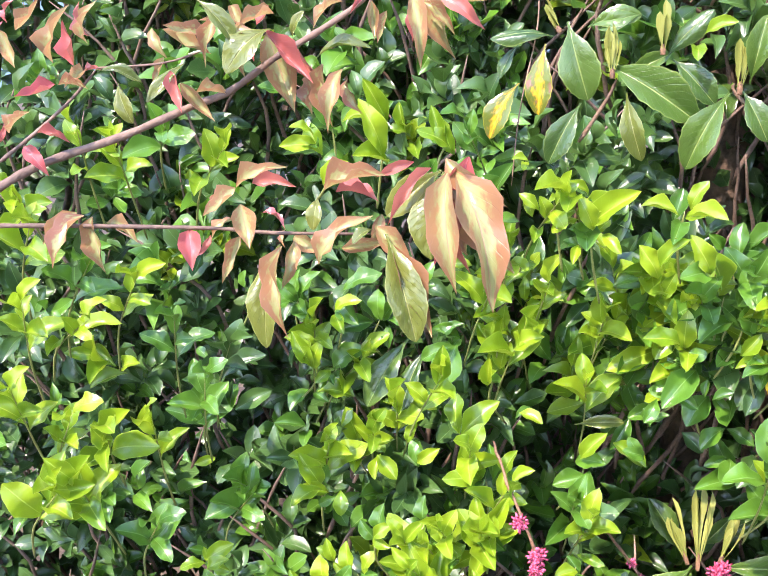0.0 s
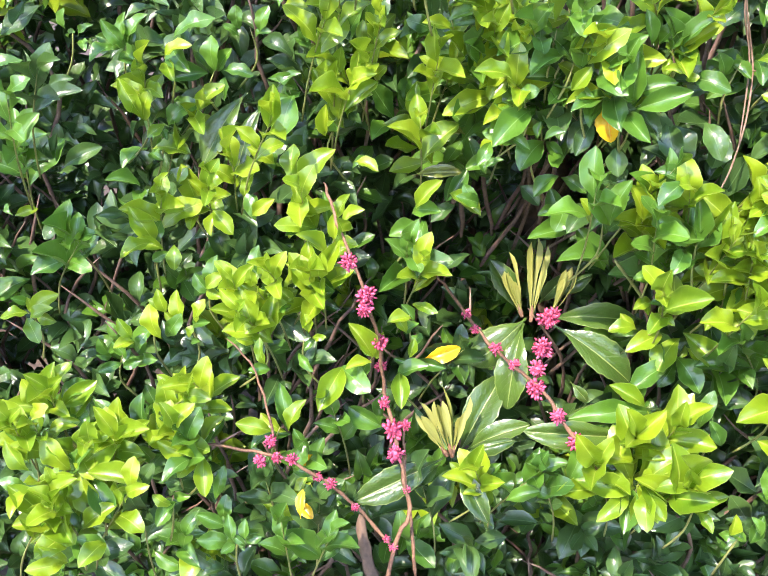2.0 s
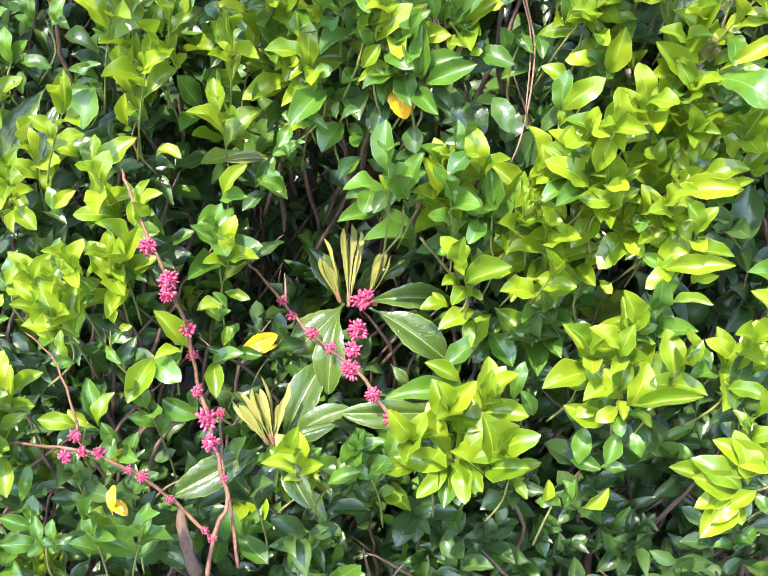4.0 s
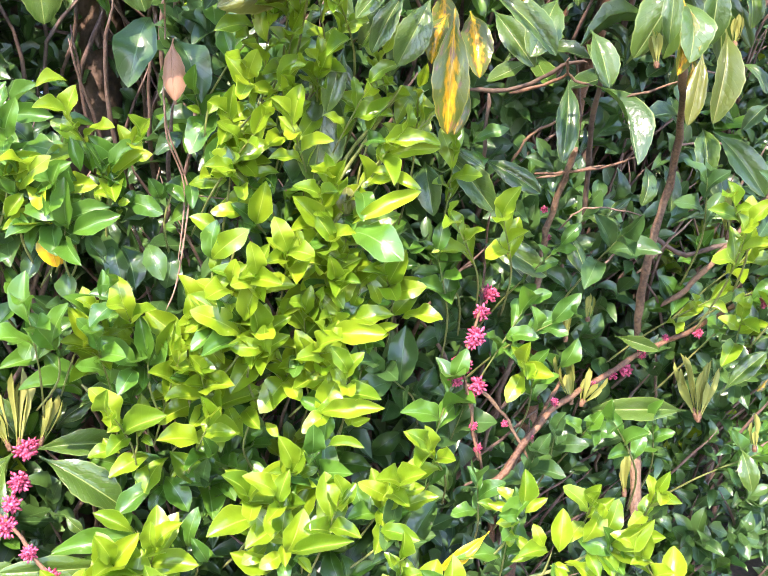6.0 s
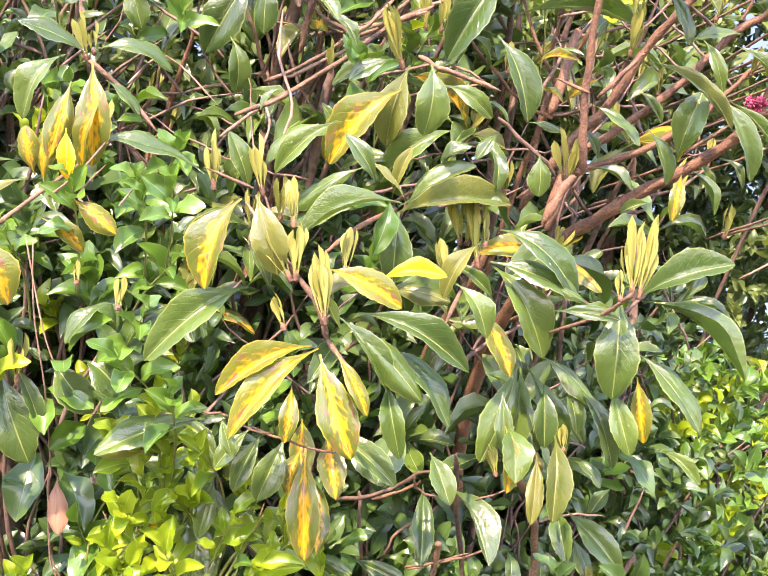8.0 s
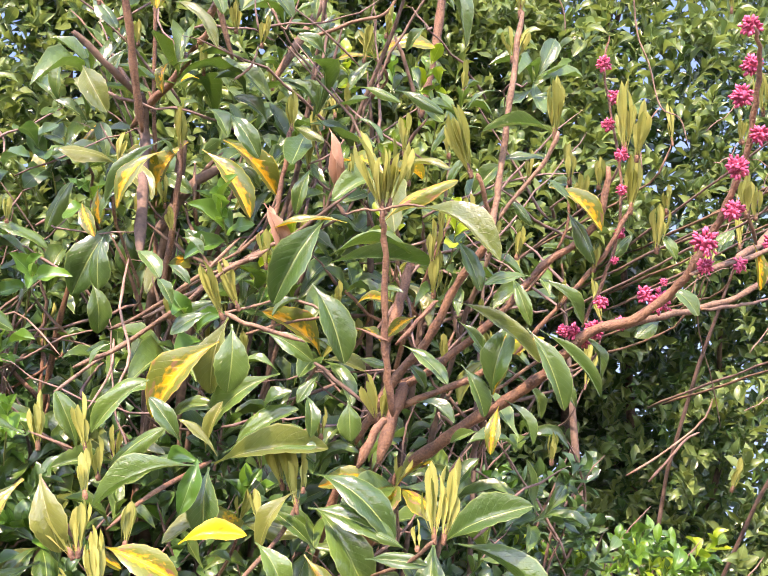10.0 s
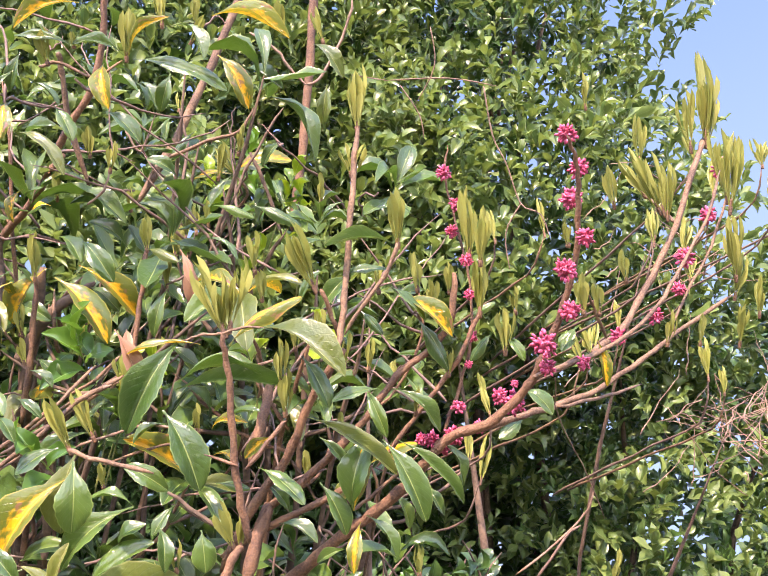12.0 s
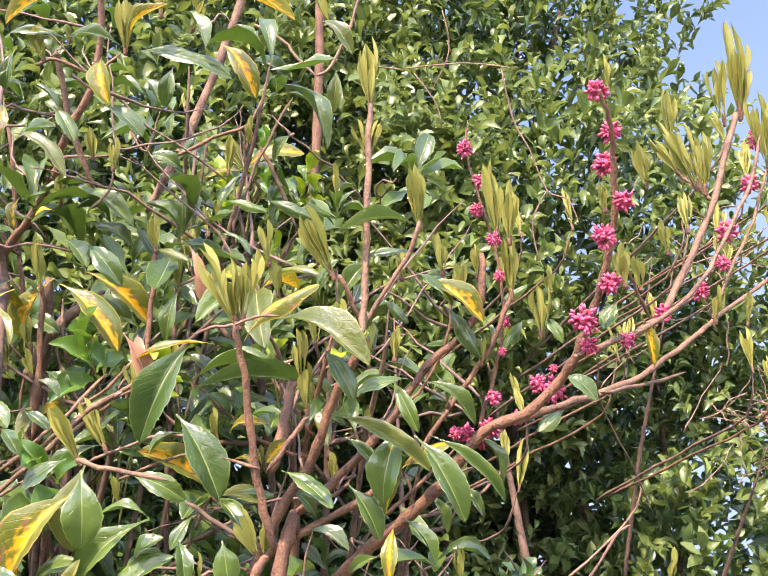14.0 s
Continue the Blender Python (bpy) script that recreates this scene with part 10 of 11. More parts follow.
leaf(plant, "pale", (1.127, 0.704, 2.355), (1.158, 0.692, 2.300), 0.36, 13)
leaf(plant, "large", (1.114, 0.872, 2.382), (1.176, 0.857, 2.272), 0.28, -23)
leaf(plant, "large", (0.898, 0.920, 2.355), (0.943, 0.911, 2.307), 0.50, 1)
leaf(plant, "pale", (0.783, 0.982, 2.342), (0.849, 0.958, 2.269), 0.30, -11)
leaf(plant, "large", (0.870, 1.100, 2.316), (0.950, 1.063, 2.255), 0.34, -1)
leaf(plant, "large", (0.959, 1.107, 2.236), (0.902, 1.103, 2.276), 0.42, -9)
leaf(plant, "large", (0.851, 1.056, 2.223), (0.881, 1.034, 2.175), 0.50, -11)
leaf(plant, "large", (0.882, 1.031, 2.208), (0.923, 1.019, 2.141), 0.44, 18)
leaf(plant, "large", (1.003, 0.954, 2.280), (0.959, 0.948, 2.304), 0.50, -21)
leaf(plant, "gold", (0.844, 1.075, 2.282), (0.819, 1.084, 2.277), 0.40, -2)
leaf(plant, "large", (1.196, 0.685, 2.066), (1.110, 0.698, 2.062), 0.22, -15)
leaf(plant, "large", (1.200, 0.697, 2.036), (1.143, 0.718, 2.039), 0.30, 0)
leaf(plant, "pale", (0.968, 1.006, 2.190), (1.004, 0.968, 2.156), 0.30, 23)
leaf(plant, "large", (0.995, 0.995, 2.127), (0.976, 1.017, 2.061), 0.35, 4)
leaf(plant, "yellow", (0.848, 1.056, 2.160), (0.919, 1.052, 2.062), 0.42, -11)
leaf(plant, "large", (0.984, 0.894, 2.013), (0.921, 0.928, 1.901), 0.40, -11)
leaf(plant, "yellow", (1.007, 0.884, 2.004), (0.920, 0.921, 2.001), 0.27, 22)
leaf(plant, "large", (0.958, 0.805, 1.929), (1.045, 0.763, 1.926), 0.36, -30)
leaf(plant, "large", (0.961, 0.829, 1.927), (1.086, 0.772, 1.914), 0.20, 20)
leaf(plant, "pale", (1.040, 0.732, 1.971), (1.109, 0.671, 1.895), 0.38, -1)
leaf(plant, "yellow", (1.011, 0.770, 1.963), (1.084, 0.714, 2.005), 0.27, -12)
leaf(plant, "large", (0.950, 0.855, 1.910), (0.990, 0.854, 1.813), 0.50, -10)
leaf(plant, "large", (1.076, 0.712, 1.932), (1.102, 0.708, 1.871), 0.44, -8)
leaf(plant, "large", (1.157, 0.691, 1.888), (1.102, 0.700, 1.876), 0.34, -3)
leaf(plant, "pale", (0.860, 0.899, 1.874), (0.845, 0.931, 1.785), 0.47, 6)
leaf(plant, "large", (0.838, 0.899, 1.878), (0.793, 0.920, 1.853), 0.50, -4)
leaf(plant, "large", (0.903, 0.898, 1.857), (0.960, 0.884, 1.821), 0.42, 23)
leaf(plant, "yellow", (0.838, 0.934, 1.840), (0.791, 0.988, 1.773), 0.40, -5)
leaf(plant, "large", (1.157, 0.801, 1.773), (1.166, 0.763, 1.848), 0.50, -13)
leaf(plant, "yellow", (1.155, 0.795, 1.772), (1.160, 0.764, 1.837), 0.42, 11)
leaf(plant, "pale", (1.101, 0.777, 1.879), (1.195, 0.750, 1.803), 0.21, 10)
leaf(plant, "large", (1.119, 0.803, 1.808), (1.149, 0.809, 1.747), 0.46, -6)
leaf(plant, "large", (1.049, 0.813, 1.830), (1.091, 0.782, 1.779), 0.40, -12)
leaf(plant, "yellow", (1.166, 0.803, 1.760), (1.150, 0.801, 1.702), 0.34, 14)
leaf(plant, "large", (1.173, 0.801, 1.767), (1.200, 0.789, 1.712), 0.34, -18)
leaf(plant, "large", (0.924, 0.902, 1.807), (0.848, 0.954, 1.747), 0.40, -6)
leaf(plant, "large", (0.924, 0.904, 1.807), (0.874, 0.920, 1.821), 0.35, 17)
leaf(plant, "large", (0.907, 0.914, 1.760), (0.934, 0.884, 1.783), 0.60, -12)
leaf(plant, "large", (0.942, 0.856, 1.775), (0.945, 0.846, 1.723), 0.40, -12)
leaf(plant, "large", (0.979, 0.811, 1.762), (0.984, 0.821, 1.717), 0.68, 4)
leaf(plant, "yellow", (1.012, 0.879, 1.859), (1.037, 0.853, 1.842), 0.50, -21)
leaf(plant, "yellow", (1.079, 0.842, 1.874), (1.046, 0.854, 1.850), 0.45, -17)
leaf(plant, "yellow", (1.013, 0.873, 1.892), (1.046, 0.832, 1.888), 0.30, 16)
leaf(plant, "large", (1.157, 0.737, 2.045), (1.117, 0.744, 2.002), 0.40, -12)
leaf(plant, "large", (1.273, 0.759, 2.040), (1.229, 0.756, 2.030), 0.40, -14)
leaf(plant, "large", (1.205, 0.731, 2.032), (1.244, 0.722, 1.985), 0.38, -15)
leaf(plant, "yellow", (1.223, 0.744, 2.024), (1.279, 0.723, 1.965), 0.42, 7)
leaf(plant, "large", (1.247, 0.749, 1.998), (1.281, 0.748, 1.931), 0.35, 8)
leaf(plant, "large", (1.189, 0.766, 1.849), (1.231, 0.763, 1.750), 0.36, -1)
leaf(plant, "large", (1.215, 0.781, 1.852), (1.292, 0.777, 1.771), 0.20, 7)
leaf(plant, "large", (1.266, 0.778, 1.850), (1.293, 0.777, 1.791), 0.35, -22)
leaf(plant, "large", (1.208, 0.761, 1.910), (1.261, 0.755, 1.853), 0.30, 7)
leaf(plant, "large", (1.177, 0.772, 1.914), (1.193, 0.761, 1.850), 0.30, 22)
leaf(plant, "large", (1.162, 0.796, 2.119), (1.102, 0.825, 2.088), 0.30, 7)
leaf(plant, "large", (1.089, 0.803, 2.024), (1.060, 0.827, 2.000), 0.40, -23)
leaf(plant, "large", (0.811, 1.213, 2.177), (0.857, 1.178, 2.141), 0.45, 24)
leaf(plant, "large", (0.831, 1.106, 2.055), (0.862, 1.099, 2.017), 0.50, 6)
leaf(plant, "large", (0.912, 1.102, 2.018), (0.876, 1.106, 1.998), 0.40, -24)
leaf(plant, "large", (0.804, 1.068, 2.384), (0.844, 1.016, 2.383), 0.40, 13)
leaf(plant, "large", (0.842, 1.033, 2.427), (0.868, 1.022, 2.364), 0.45, -13)
leaf(plant, "large", (1.000, 0.955, 2.459), (0.989, 0.983, 2.407), 0.45, -16)
leaf(plant, "large", (1.001, 0.971, 2.392), (0.991, 0.965, 2.346), 0.30, 15)
leaf(plant, "large", (1.142, 1.038, 2.547), (1.194, 1.002, 2.493), 0.35, 15)
leaf(plant, "large", (1.201, 1.070, 2.519), (1.262, 1.057, 2.470), 0.30, -12)
leaf(plant, "pale", (1.220, 0.883, 2.427), (1.216, 0.908, 2.371), 0.40, -5)
leaf(plant, "large", (1.056, 0.961, 2.245), (1.108, 0.936, 2.217), 0.30, 11)
leaf(plant, "large", (1.121, 0.981, 2.261), (1.183, 0.950, 2.217), 0.30, 20)
leaf(plant, "large", (0.994, 1.030, 1.940), (0.950, 1.044, 1.917), 0.40, 21)
leaf(plant, "large", (1.024, 0.907, 1.832), (1.061, 0.888, 1.820), 0.40, 1)
leaf(plant, "large", (1.089, 0.874, 1.774), (1.125, 0.842, 1.744), 0.45, -12)
leaf(plant, "large", (0.891, 0.995, 1.800), (0.857, 0.992, 1.822), 0.45, 5)
leaf(plant, "large", (0.966, 0.880, 1.803), (0.940, 0.884, 1.769), 0.45, 5)
leaf(plant, "large", (0.807, 0.993, 1.757), (0.856, 0.937, 1.772), 0.40, -1)
leaf(plant, "dead", (0.941, 1.028, 2.075), (0.942, 1.014, 2.034), 0.35, -2)
leaf(plant, "dead", (0.992, 0.910, 2.148), (1.012, 0.915, 2.094), 0.30, -6)
bud_tuft(plant, (0.923, 0.889, 2.428), (0.918, 0.854, 2.487), 7, 3185)
bud_tuft(plant, (0.855, 0.909, 2.447), (0.850, 0.893, 2.461), 4, 3186)
bud_tuft(plant, (0.970, 1.016, 2.195), (0.961, 0.990, 2.238), 7, 3187)
bud_tuft(plant, (0.827, 1.112, 2.182), (0.820, 1.078, 2.239), 6, 3188)
bud_tuft(plant, (1.099, 0.713, 2.018), (1.066, 0.687, 2.085), 8, 3189)
bud_tuft(plant, (0.986, 0.705, 1.957), (0.946, 0.682, 2.028), 4, 3190)
bud_tuft(plant, (0.986, 0.705, 1.958), (0.975, 0.674, 2.013), 6, 3191)
bud_tuft(plant, (0.993, 0.702, 1.960), (0.995, 0.664, 2.018), 5, 3192)
bud_tuft(plant, (1.168, 0.689, 2.228), (1.159, 0.651, 2.296), 9, 3193)
bud_tuft(plant, (1.152, 0.689, 2.159), (1.136, 0.671, 2.189), 2, 3194)
bud_tuft(plant, (1.154, 0.687, 2.158), (1.162, 0.659, 2.185), 2, 3195)
bud_tuft(plant, (1.095, 0.949, 2.330), (1.096, 0.922, 2.364), 4, 3196)
bud_tuft(plant, (0.909, 0.952, 2.281), (0.908, 0.926, 2.313), 5, 3197)
bud_tuft(plant, (1.073, 0.986, 2.307), (1.075, 0.954, 2.349), 4, 3198)
bud_tuft(plant, (1.071, 0.840, 2.092), (1.064, 0.812, 2.134), 4, 3199)
bud_tuft(plant, (1.207, 0.696, 2.074), (1.195, 0.664, 2.131), 9, 3200)
bud_tuft(plant, (1.240, 0.724, 2.027), (1.229, 0.700, 2.065), 5, 3201)
bud_tuft(plant, (1.002, 1.040, 2.145), (0.997, 1.013, 2.184), 4, 3202)
bud_tuft(plant, (0.850, 0.901, 1.877), (0.819, 0.878, 1.934), 7, 3203)
bud_tuft(plant, (0.935, 1.020, 1.982), (0.922, 0.996, 2.024), 4, 3204)
bud_tuft(plant, (0.948, 1.001, 1.973), (0.942, 0.975, 2.011), 3, 3205)
bud_tuft(plant, (1.015, 0.817, 1.744), (0.995, 0.794, 1.790), 4, 3206)
bud_tuft(plant, (1.026, 0.825, 1.744), (1.022, 0.798, 1.783), 4, 3207)
bud_tuft(plant, (1.063, 0.751, 1.912), (1.053, 0.724, 1.956), 5, 3208)
bud_tuft(plant, (1.072, 0.770, 1.883), (1.067, 0.741, 1.926), 4, 3209)
bud_tuft(plant, (1.014, 0.945, 1.908), (1.007, 0.923, 1.937), 3, 3210)
bud_tuft(plant, (1.234, 0.760, 1.879), (1.230, 0.738, 1.906), 3, 3211)
bud_tuft(plant, (1.287, 0.778, 2.021), (1.276, 0.755, 2.055), 4, 3212)
bud_tuft(plant, (1.305, 0.758, 2.041), (1.296, 0.737, 2.072), 4, 3213)
bud_tuft(plant, (1.303, 0.692, 2.063), (1.288, 0.654, 2.139), 7, 3214)
bud_tuft(plant, (1.308, 0.677, 2.049), (1.303, 0.642, 2.106), 7, 3215)
bud_tuft(plant, (1.319, 0.715, 1.997), (1.310, 0.680, 2.060), 6, 3216)
bud_tuft(plant, (1.320, 0.675, 1.931), (1.310, 0.648, 1.976), 5, 3217)
bud_tuft(plant, (1.367, 0.709, 1.996), (1.357, 0.690, 2.021), 4, 3218)
bud_tuft(plant, (1.286, 0.758, 1.928), (1.282, 0.737, 1.953), 3, 3219)
bud_tuft(plant, (1.155, 0.777, 1.946), (1.152, 0.753, 1.975), 3, 3220)
bud_tuft(plant, (0.911, 1.215, 2.116), (0.901, 1.191, 2.155), 3, 3221)
bud_tuft(plant, (1.240, 0.816, 1.697), (1.231, 0.794, 1.729), 4, 3222)
bud_tuft(plant, (0.817, 1.186, 2.120), (0.808, 1.162, 2.157), 4, 3223)
bud_tuft(plant, (1.013, 0.883, 2.067), (1.006, 0.863, 2.092), 3, 3224)
bud_tuft(plant, (1.109, 0.819, 1.979), (1.102, 0.800, 2.004), 3, 3225)
bud_tuft(plant, (1.011, 0.840, 2.464), (1.002, 0.818, 2.496), 5, 3226)
bud_tuft(plant, (1.006, 0.851, 2.442), (1.020, 0.820, 2.468), 3, 3227)
bud_tuft(plant, (0.822, 0.926, 2.427), (0.810, 0.903, 2.466), 5, 3228)
bud_tuft(plant, (0.966, 0.853, 2.466), (0.956, 0.824, 2.516), 5, 3229)
bud_tuft(plant, (1.154, 0.873, 2.507), (1.141, 0.850, 2.545), 5, 3230)
bud_tuft(plant, (1.212, 0.863, 2.491), (1.193, 0.841, 2.535), 3, 3231)
stem(plant, ((1.210, 1.204, 2.914), (1.198, 1.199, 2.837), (1.148, 1.241, 2.699), (1.083, 1.294, 2.551), (1.017, 1.335, 2.432)), (0.0077, 0.0080), M_STEM, "branch", wobble=0.0012, seed=3232)
stem(plant, ((1.347, 1.136, 2.913), (1.337, 1.160, 2.835), (1.332, 1.224, 2.665), (1.322, 1.286, 2.503), (1.308, 1.324, 2.399)), (0.0087, 0.0085), M_REDSTEM, "branch", wobble=0.0012, seed=3233)
stem(plant, ((0.902, 0.899, 2.593), (0.901, 0.926, 2.561), (0.901, 0.968, 2.495), (0.891, 1.008, 2.443), (0.864, 1.050, 2.406), (0.850, 1.083, 2.373)), (0.0050, 0.0059), M_REDSTEM, "branch", wobble=0.0012, seed=3234)
stem(plant, ((0.846, 1.022, 2.516), (0.854, 1.046, 2.498), (0.870, 1.087, 2.434), (0.908, 1.128, 2.344)), (0.0044, 0.0046), M_STEM, "branch", wobble=0.0012, seed=3235)
stem(plant, ((0.858, 1.052, 2.356), (0.842, 1.102, 2.349), (0.822, 1.160, 2.327), (0.795, 1.221, 2.309), (0.770, 1.282, 2.288)), (0.0051, 0.0071), M_REDSTEM, "branch", wobble=0.0012, seed=3236)
stem(plant, ((1.011, 1.063, 2.374), (1.066, 1.028, 2.391), (1.113, 1.000, 2.400), (1.133, 0.976, 2.432)), (0.0031, 0.0023), M_STEM, "stem", wobble=0.0012, seed=3237)
stem(plant, ((1.132, 1.005, 2.368), (1.159, 1.018, 2.309), (1.183, 1.036, 2.242)), (0.0031, 0.0031), M_BARK, "stem", wobble=0.0012, seed=3238)
stem(plant, ((1.157, 0.665, 2.210), (1.148, 0.684, 2.131), (1.140, 0.708, 2.038), (1.132, 0.718, 1.980), (1.123, 0.717, 1.943)), (0.0036, 0.0042), M_STEM, "branch", wobble=0.0012, seed=3239)
stem(plant, ((1.148, 1.012, 2.604), (1.190, 1.006, 2.572), (1.213, 1.009, 2.539), (1.239, 1.008, 2.511)), (0.0024, 0.0024), M_DRY, "stem", wobble=0.0012, seed=3240)
stem(plant, ((1.240, 1.007, 2.511), (1.262, 0.991, 2.524), (1.295, 0.943, 2.594), (1.301, 0.920, 2.638)), (0.0024, 0.0024), M_DRY, "stem", wobble=0.0012, seed=3241)
stem(plant, ((0.971, 1.028, 2.200), (0.967, 1.043, 2.145), (0.960, 1.064, 2.078), (0.953, 1.079, 2.025)), (0.0035, 0.0042), M_REDSTEM, "branch", wobble=0.0012, seed=3242)
stem(plant, ((0.829, 1.118, 2.185), (0.829, 1.138, 2.140), (0.827, 1.171, 2.069), (0.820, 1.209, 1.992)), (0.0036, 0.0057), M_REDSTEM, "branch", wobble=0.0012, seed=3243)
stem(plant, ((0.981, 0.690, 1.948), (0.987, 0.706, 1.926), (0.995, 0.724, 1.899), (1.003, 0.753, 1.847), (1.018, 0.784, 1.781), (1.031, 0.804, 1.744)), (0.0031, 0.0049), M_REDSTEM, "branch", wobble=0.0012, seed=3244)
stem(plant, ((1.017, 0.755, 1.815), (1.043, 0.734, 1.847), (1.057, 0.726, 1.862)), (0.0026, 0.0027), M_REDSTEM, "branch", wobble=0.0012, seed=3245)
stem(plant, ((1.009, 0.758, 1.819), (0.978, 0.777, 1.838)), (0.0021, 0.0016), M_REDSTEM, "stem", wobble=0.0012, seed=3246)
stem(plant, ((0.981, 0.690, 1.947), (0.963, 0.699, 1.949), (0.942, 0.710, 1.946)), (0.0016, 0.0013), M_STEM, "stem", wobble=0.0012, seed=3247)
stem(plant, ((0.981, 0.690, 1.947), (0.998, 0.674, 1.950), (1.018, 0.661, 1.944)), (0.0016, 0.0013), M_STEM, "stem", wobble=0.0012, seed=3248)
stem(plant, ((1.119, 0.943, 1.981), (1.108, 0.944, 1.947), (1.097, 0.944, 1.914), (1.083, 0.953, 1.864)), (0.0066, 0.0076), M_REDSTEM, "branch", wobble=0.0012, seed=3249)
stem(plant, ((1.137, 0.732, 1.949), (1.122, 0.765, 1.923), (1.108, 0.800, 1.892), (1.095, 0.842, 1.847), (1.069, 0.887, 1.807), (1.035, 0.952, 1.732)), (0.0046, 0.0066), M_REDSTEM, "branch", wobble=0.0012, seed=3250)
stem(plant, ((1.283, 0.701, 2.042), (1.279, 0.735, 1.977), (1.227, 0.783, 1.933), (1.187, 0.829, 1.881), (1.124, 0.888, 1.823), (1.082, 0.924, 1.796)), (0.0042, 0.0055), M_REDSTEM, "branch", wobble=0.0012, seed=3251)
stem(plant, ((1.188, 0.834, 1.824), (1.159, 0.866, 1.804), (1.089, 0.921, 1.778), (1.040, 0.965, 1.752)), (0.0042, 0.0049), M_REDSTEM, "branch", wobble=0.0012, seed=3252)
stem(plant, ((1.179, 0.643, 2.047), (1.167, 0.664, 2.014), (1.143, 0.690, 1.981), (1.129, 0.708, 1.958)), (0.0028, 0.0022), M_STEM, "branch", wobble=0.0012, seed=3253)
stem(plant, ((1.102, 0.699, 2.009), (1.116, 0.712, 1.989), (1.132, 0.730, 1.960)), (0.0028, 0.0028), M_REDSTEM, "branch", wobble=0.0012, seed=3254)
stem(plant, ((1.022, 0.809, 1.743), (1.012, 0.816, 1.726), (0.996, 0.834, 1.689)), (0.0043, 0.0064), M_REDSTEM, "branch", wobble=0.0012, seed=3255)
stem(plant, ((1.092, 0.914, 1.806), (1.073, 0.912, 1.765), (1.054, 0.919, 1.704)), (0.0085, 0.0088), M_REDSTEM, "branch", wobble=0.0012, seed=3256)
stem(plant, ((0.954, 0.860, 1.814), (1.006, 0.852, 1.773), (1.027, 0.851, 1.752)), (0.0028, 0.0022), M_BARK, "branch", wobble=0.0012, seed=3257)
stem(plant, ((0.793, 1.185, 1.940), (0.853, 1.127, 1.969), (0.899, 1.080, 1.990), (0.944, 1.030, 2.016), (0.989, 0.989, 2.023)), (0.0027, 0.0026), M_DRY, "stem", wobble=0.0012, seed=3258)
stem(plant, ((0.823, 1.159, 1.964), (0.875, 1.093, 1.987), (0.936, 1.026, 2.001)), (0.0027, 0.0020), M_STEM, "stem", wobble=0.0012, seed=3259)
stem(plant, ((0.880, 1.088, 1.924), (0.927, 1.060, 1.935), (0.975, 1.033, 1.941), (1.024, 1.019, 1.919)), (0.0020, 0.0020), M_DRY, "stem", wobble=0.0012, seed=3260)
stem(plant, ((0.917, 1.082, 1.898), (0.970, 1.049, 1.911), (1.027, 1.018, 1.917)), (0.0020, 0.0020), M_STEM, "stem", wobble=0.0012, seed=3261)
stem(plant, ((0.813, 1.229, 2.088), (0.839, 1.214, 2.138), (0.870, 1.202, 2.175), (0.922, 1.181, 2.209)), (0.0089, 0.0076), M_BARK, "branch", wobble=0.0012, seed=3262)
stem(plant, ((0.845, 1.205, 2.241), (0.843, 1.238, 2.172), (0.831, 1.283, 2.082), (0.816, 1.343, 1.966)), (0.0076, 0.0107), M_BARK, "branch", wobble=0.0012, seed=3263)
stem(plant, ((0.866, 1.194, 1.972), (0.862, 1.225, 1.908), (0.861, 1.278, 1.791)), (0.0064, 0.0085), M_BARK, "branch", wobble=0.0012, seed=3264)
stem(plant, ((0.842, 0.835, 1.861), (0.864, 0.829, 1.849), (0.891, 0.820, 1.839), (0.928, 0.808, 1.825)), (0.0027, 0.0027), M_STEM, "branch", wobble=0.0012, seed=3265)
stem(plant, ((0.878, 1.121, 1.988), (0.918, 1.072, 2.008), (0.974, 1.013, 2.032), (1.040, 0.940, 2.077)), (0.0027, 0.0026), M_BARK, "stem", wobble=0.0012, seed=3266)
stem(plant, ((0.891, 1.047, 2.275), (0.913, 1.029, 2.291), (0.918, 1.015, 2.317)), (0.0021, 0.0014), M_DRY, "stem", wobble=0.0012, seed=3267)
stem(plant, ((0.954, 1.070, 2.421), (0.976, 1.073, 2.390), (0.994, 1.040, 2.443)), (0.0023, 0.0015), M_DRY, "stem", wobble=0.0012, seed=3268)
stem(plant, ((0.814, 0.953, 2.436), (0.839, 0.939, 2.439), (0.883, 0.928, 2.414), (0.920, 0.902, 2.431)), (0.0027, 0.0021), M_STEM, "stem", wobble=0.0012, seed=3269)
stem(plant, ((1.270, 0.778, 2.048), (1.278, 0.798, 1.994), (1.252, 0.838, 1.934), (1.218, 0.865, 1.909)), (0.0019, 0.0019), M_REDSTEM, "stem", wobble=0.0012, seed=3270)
stem(plant, ((1.318, 0.716, 1.997), (1.303, 0.742, 1.955), (1.275, 0.775, 1.914), (1.244, 0.808, 1.874), (1.212, 0.842, 1.833)), (0.0031, 0.0031), M_REDSTEM, "branch", wobble=0.0012, seed=3271)
stem(plant, ((1.188, 0.875, 1.786), (1.214, 0.854, 1.805), (1.261, 0.813, 1.843)), (0.0024, 0.0024), M_STEM, "stem", wobble=0.0012, seed=3272)
stem(plant, ((1.162, 0.903, 2.023), (1.127, 0.929, 2.004), (1.092, 0.950, 1.997)), (0.0020, 0.0020), M_DRY, "stem", wobble=0.0012, seed=3273)
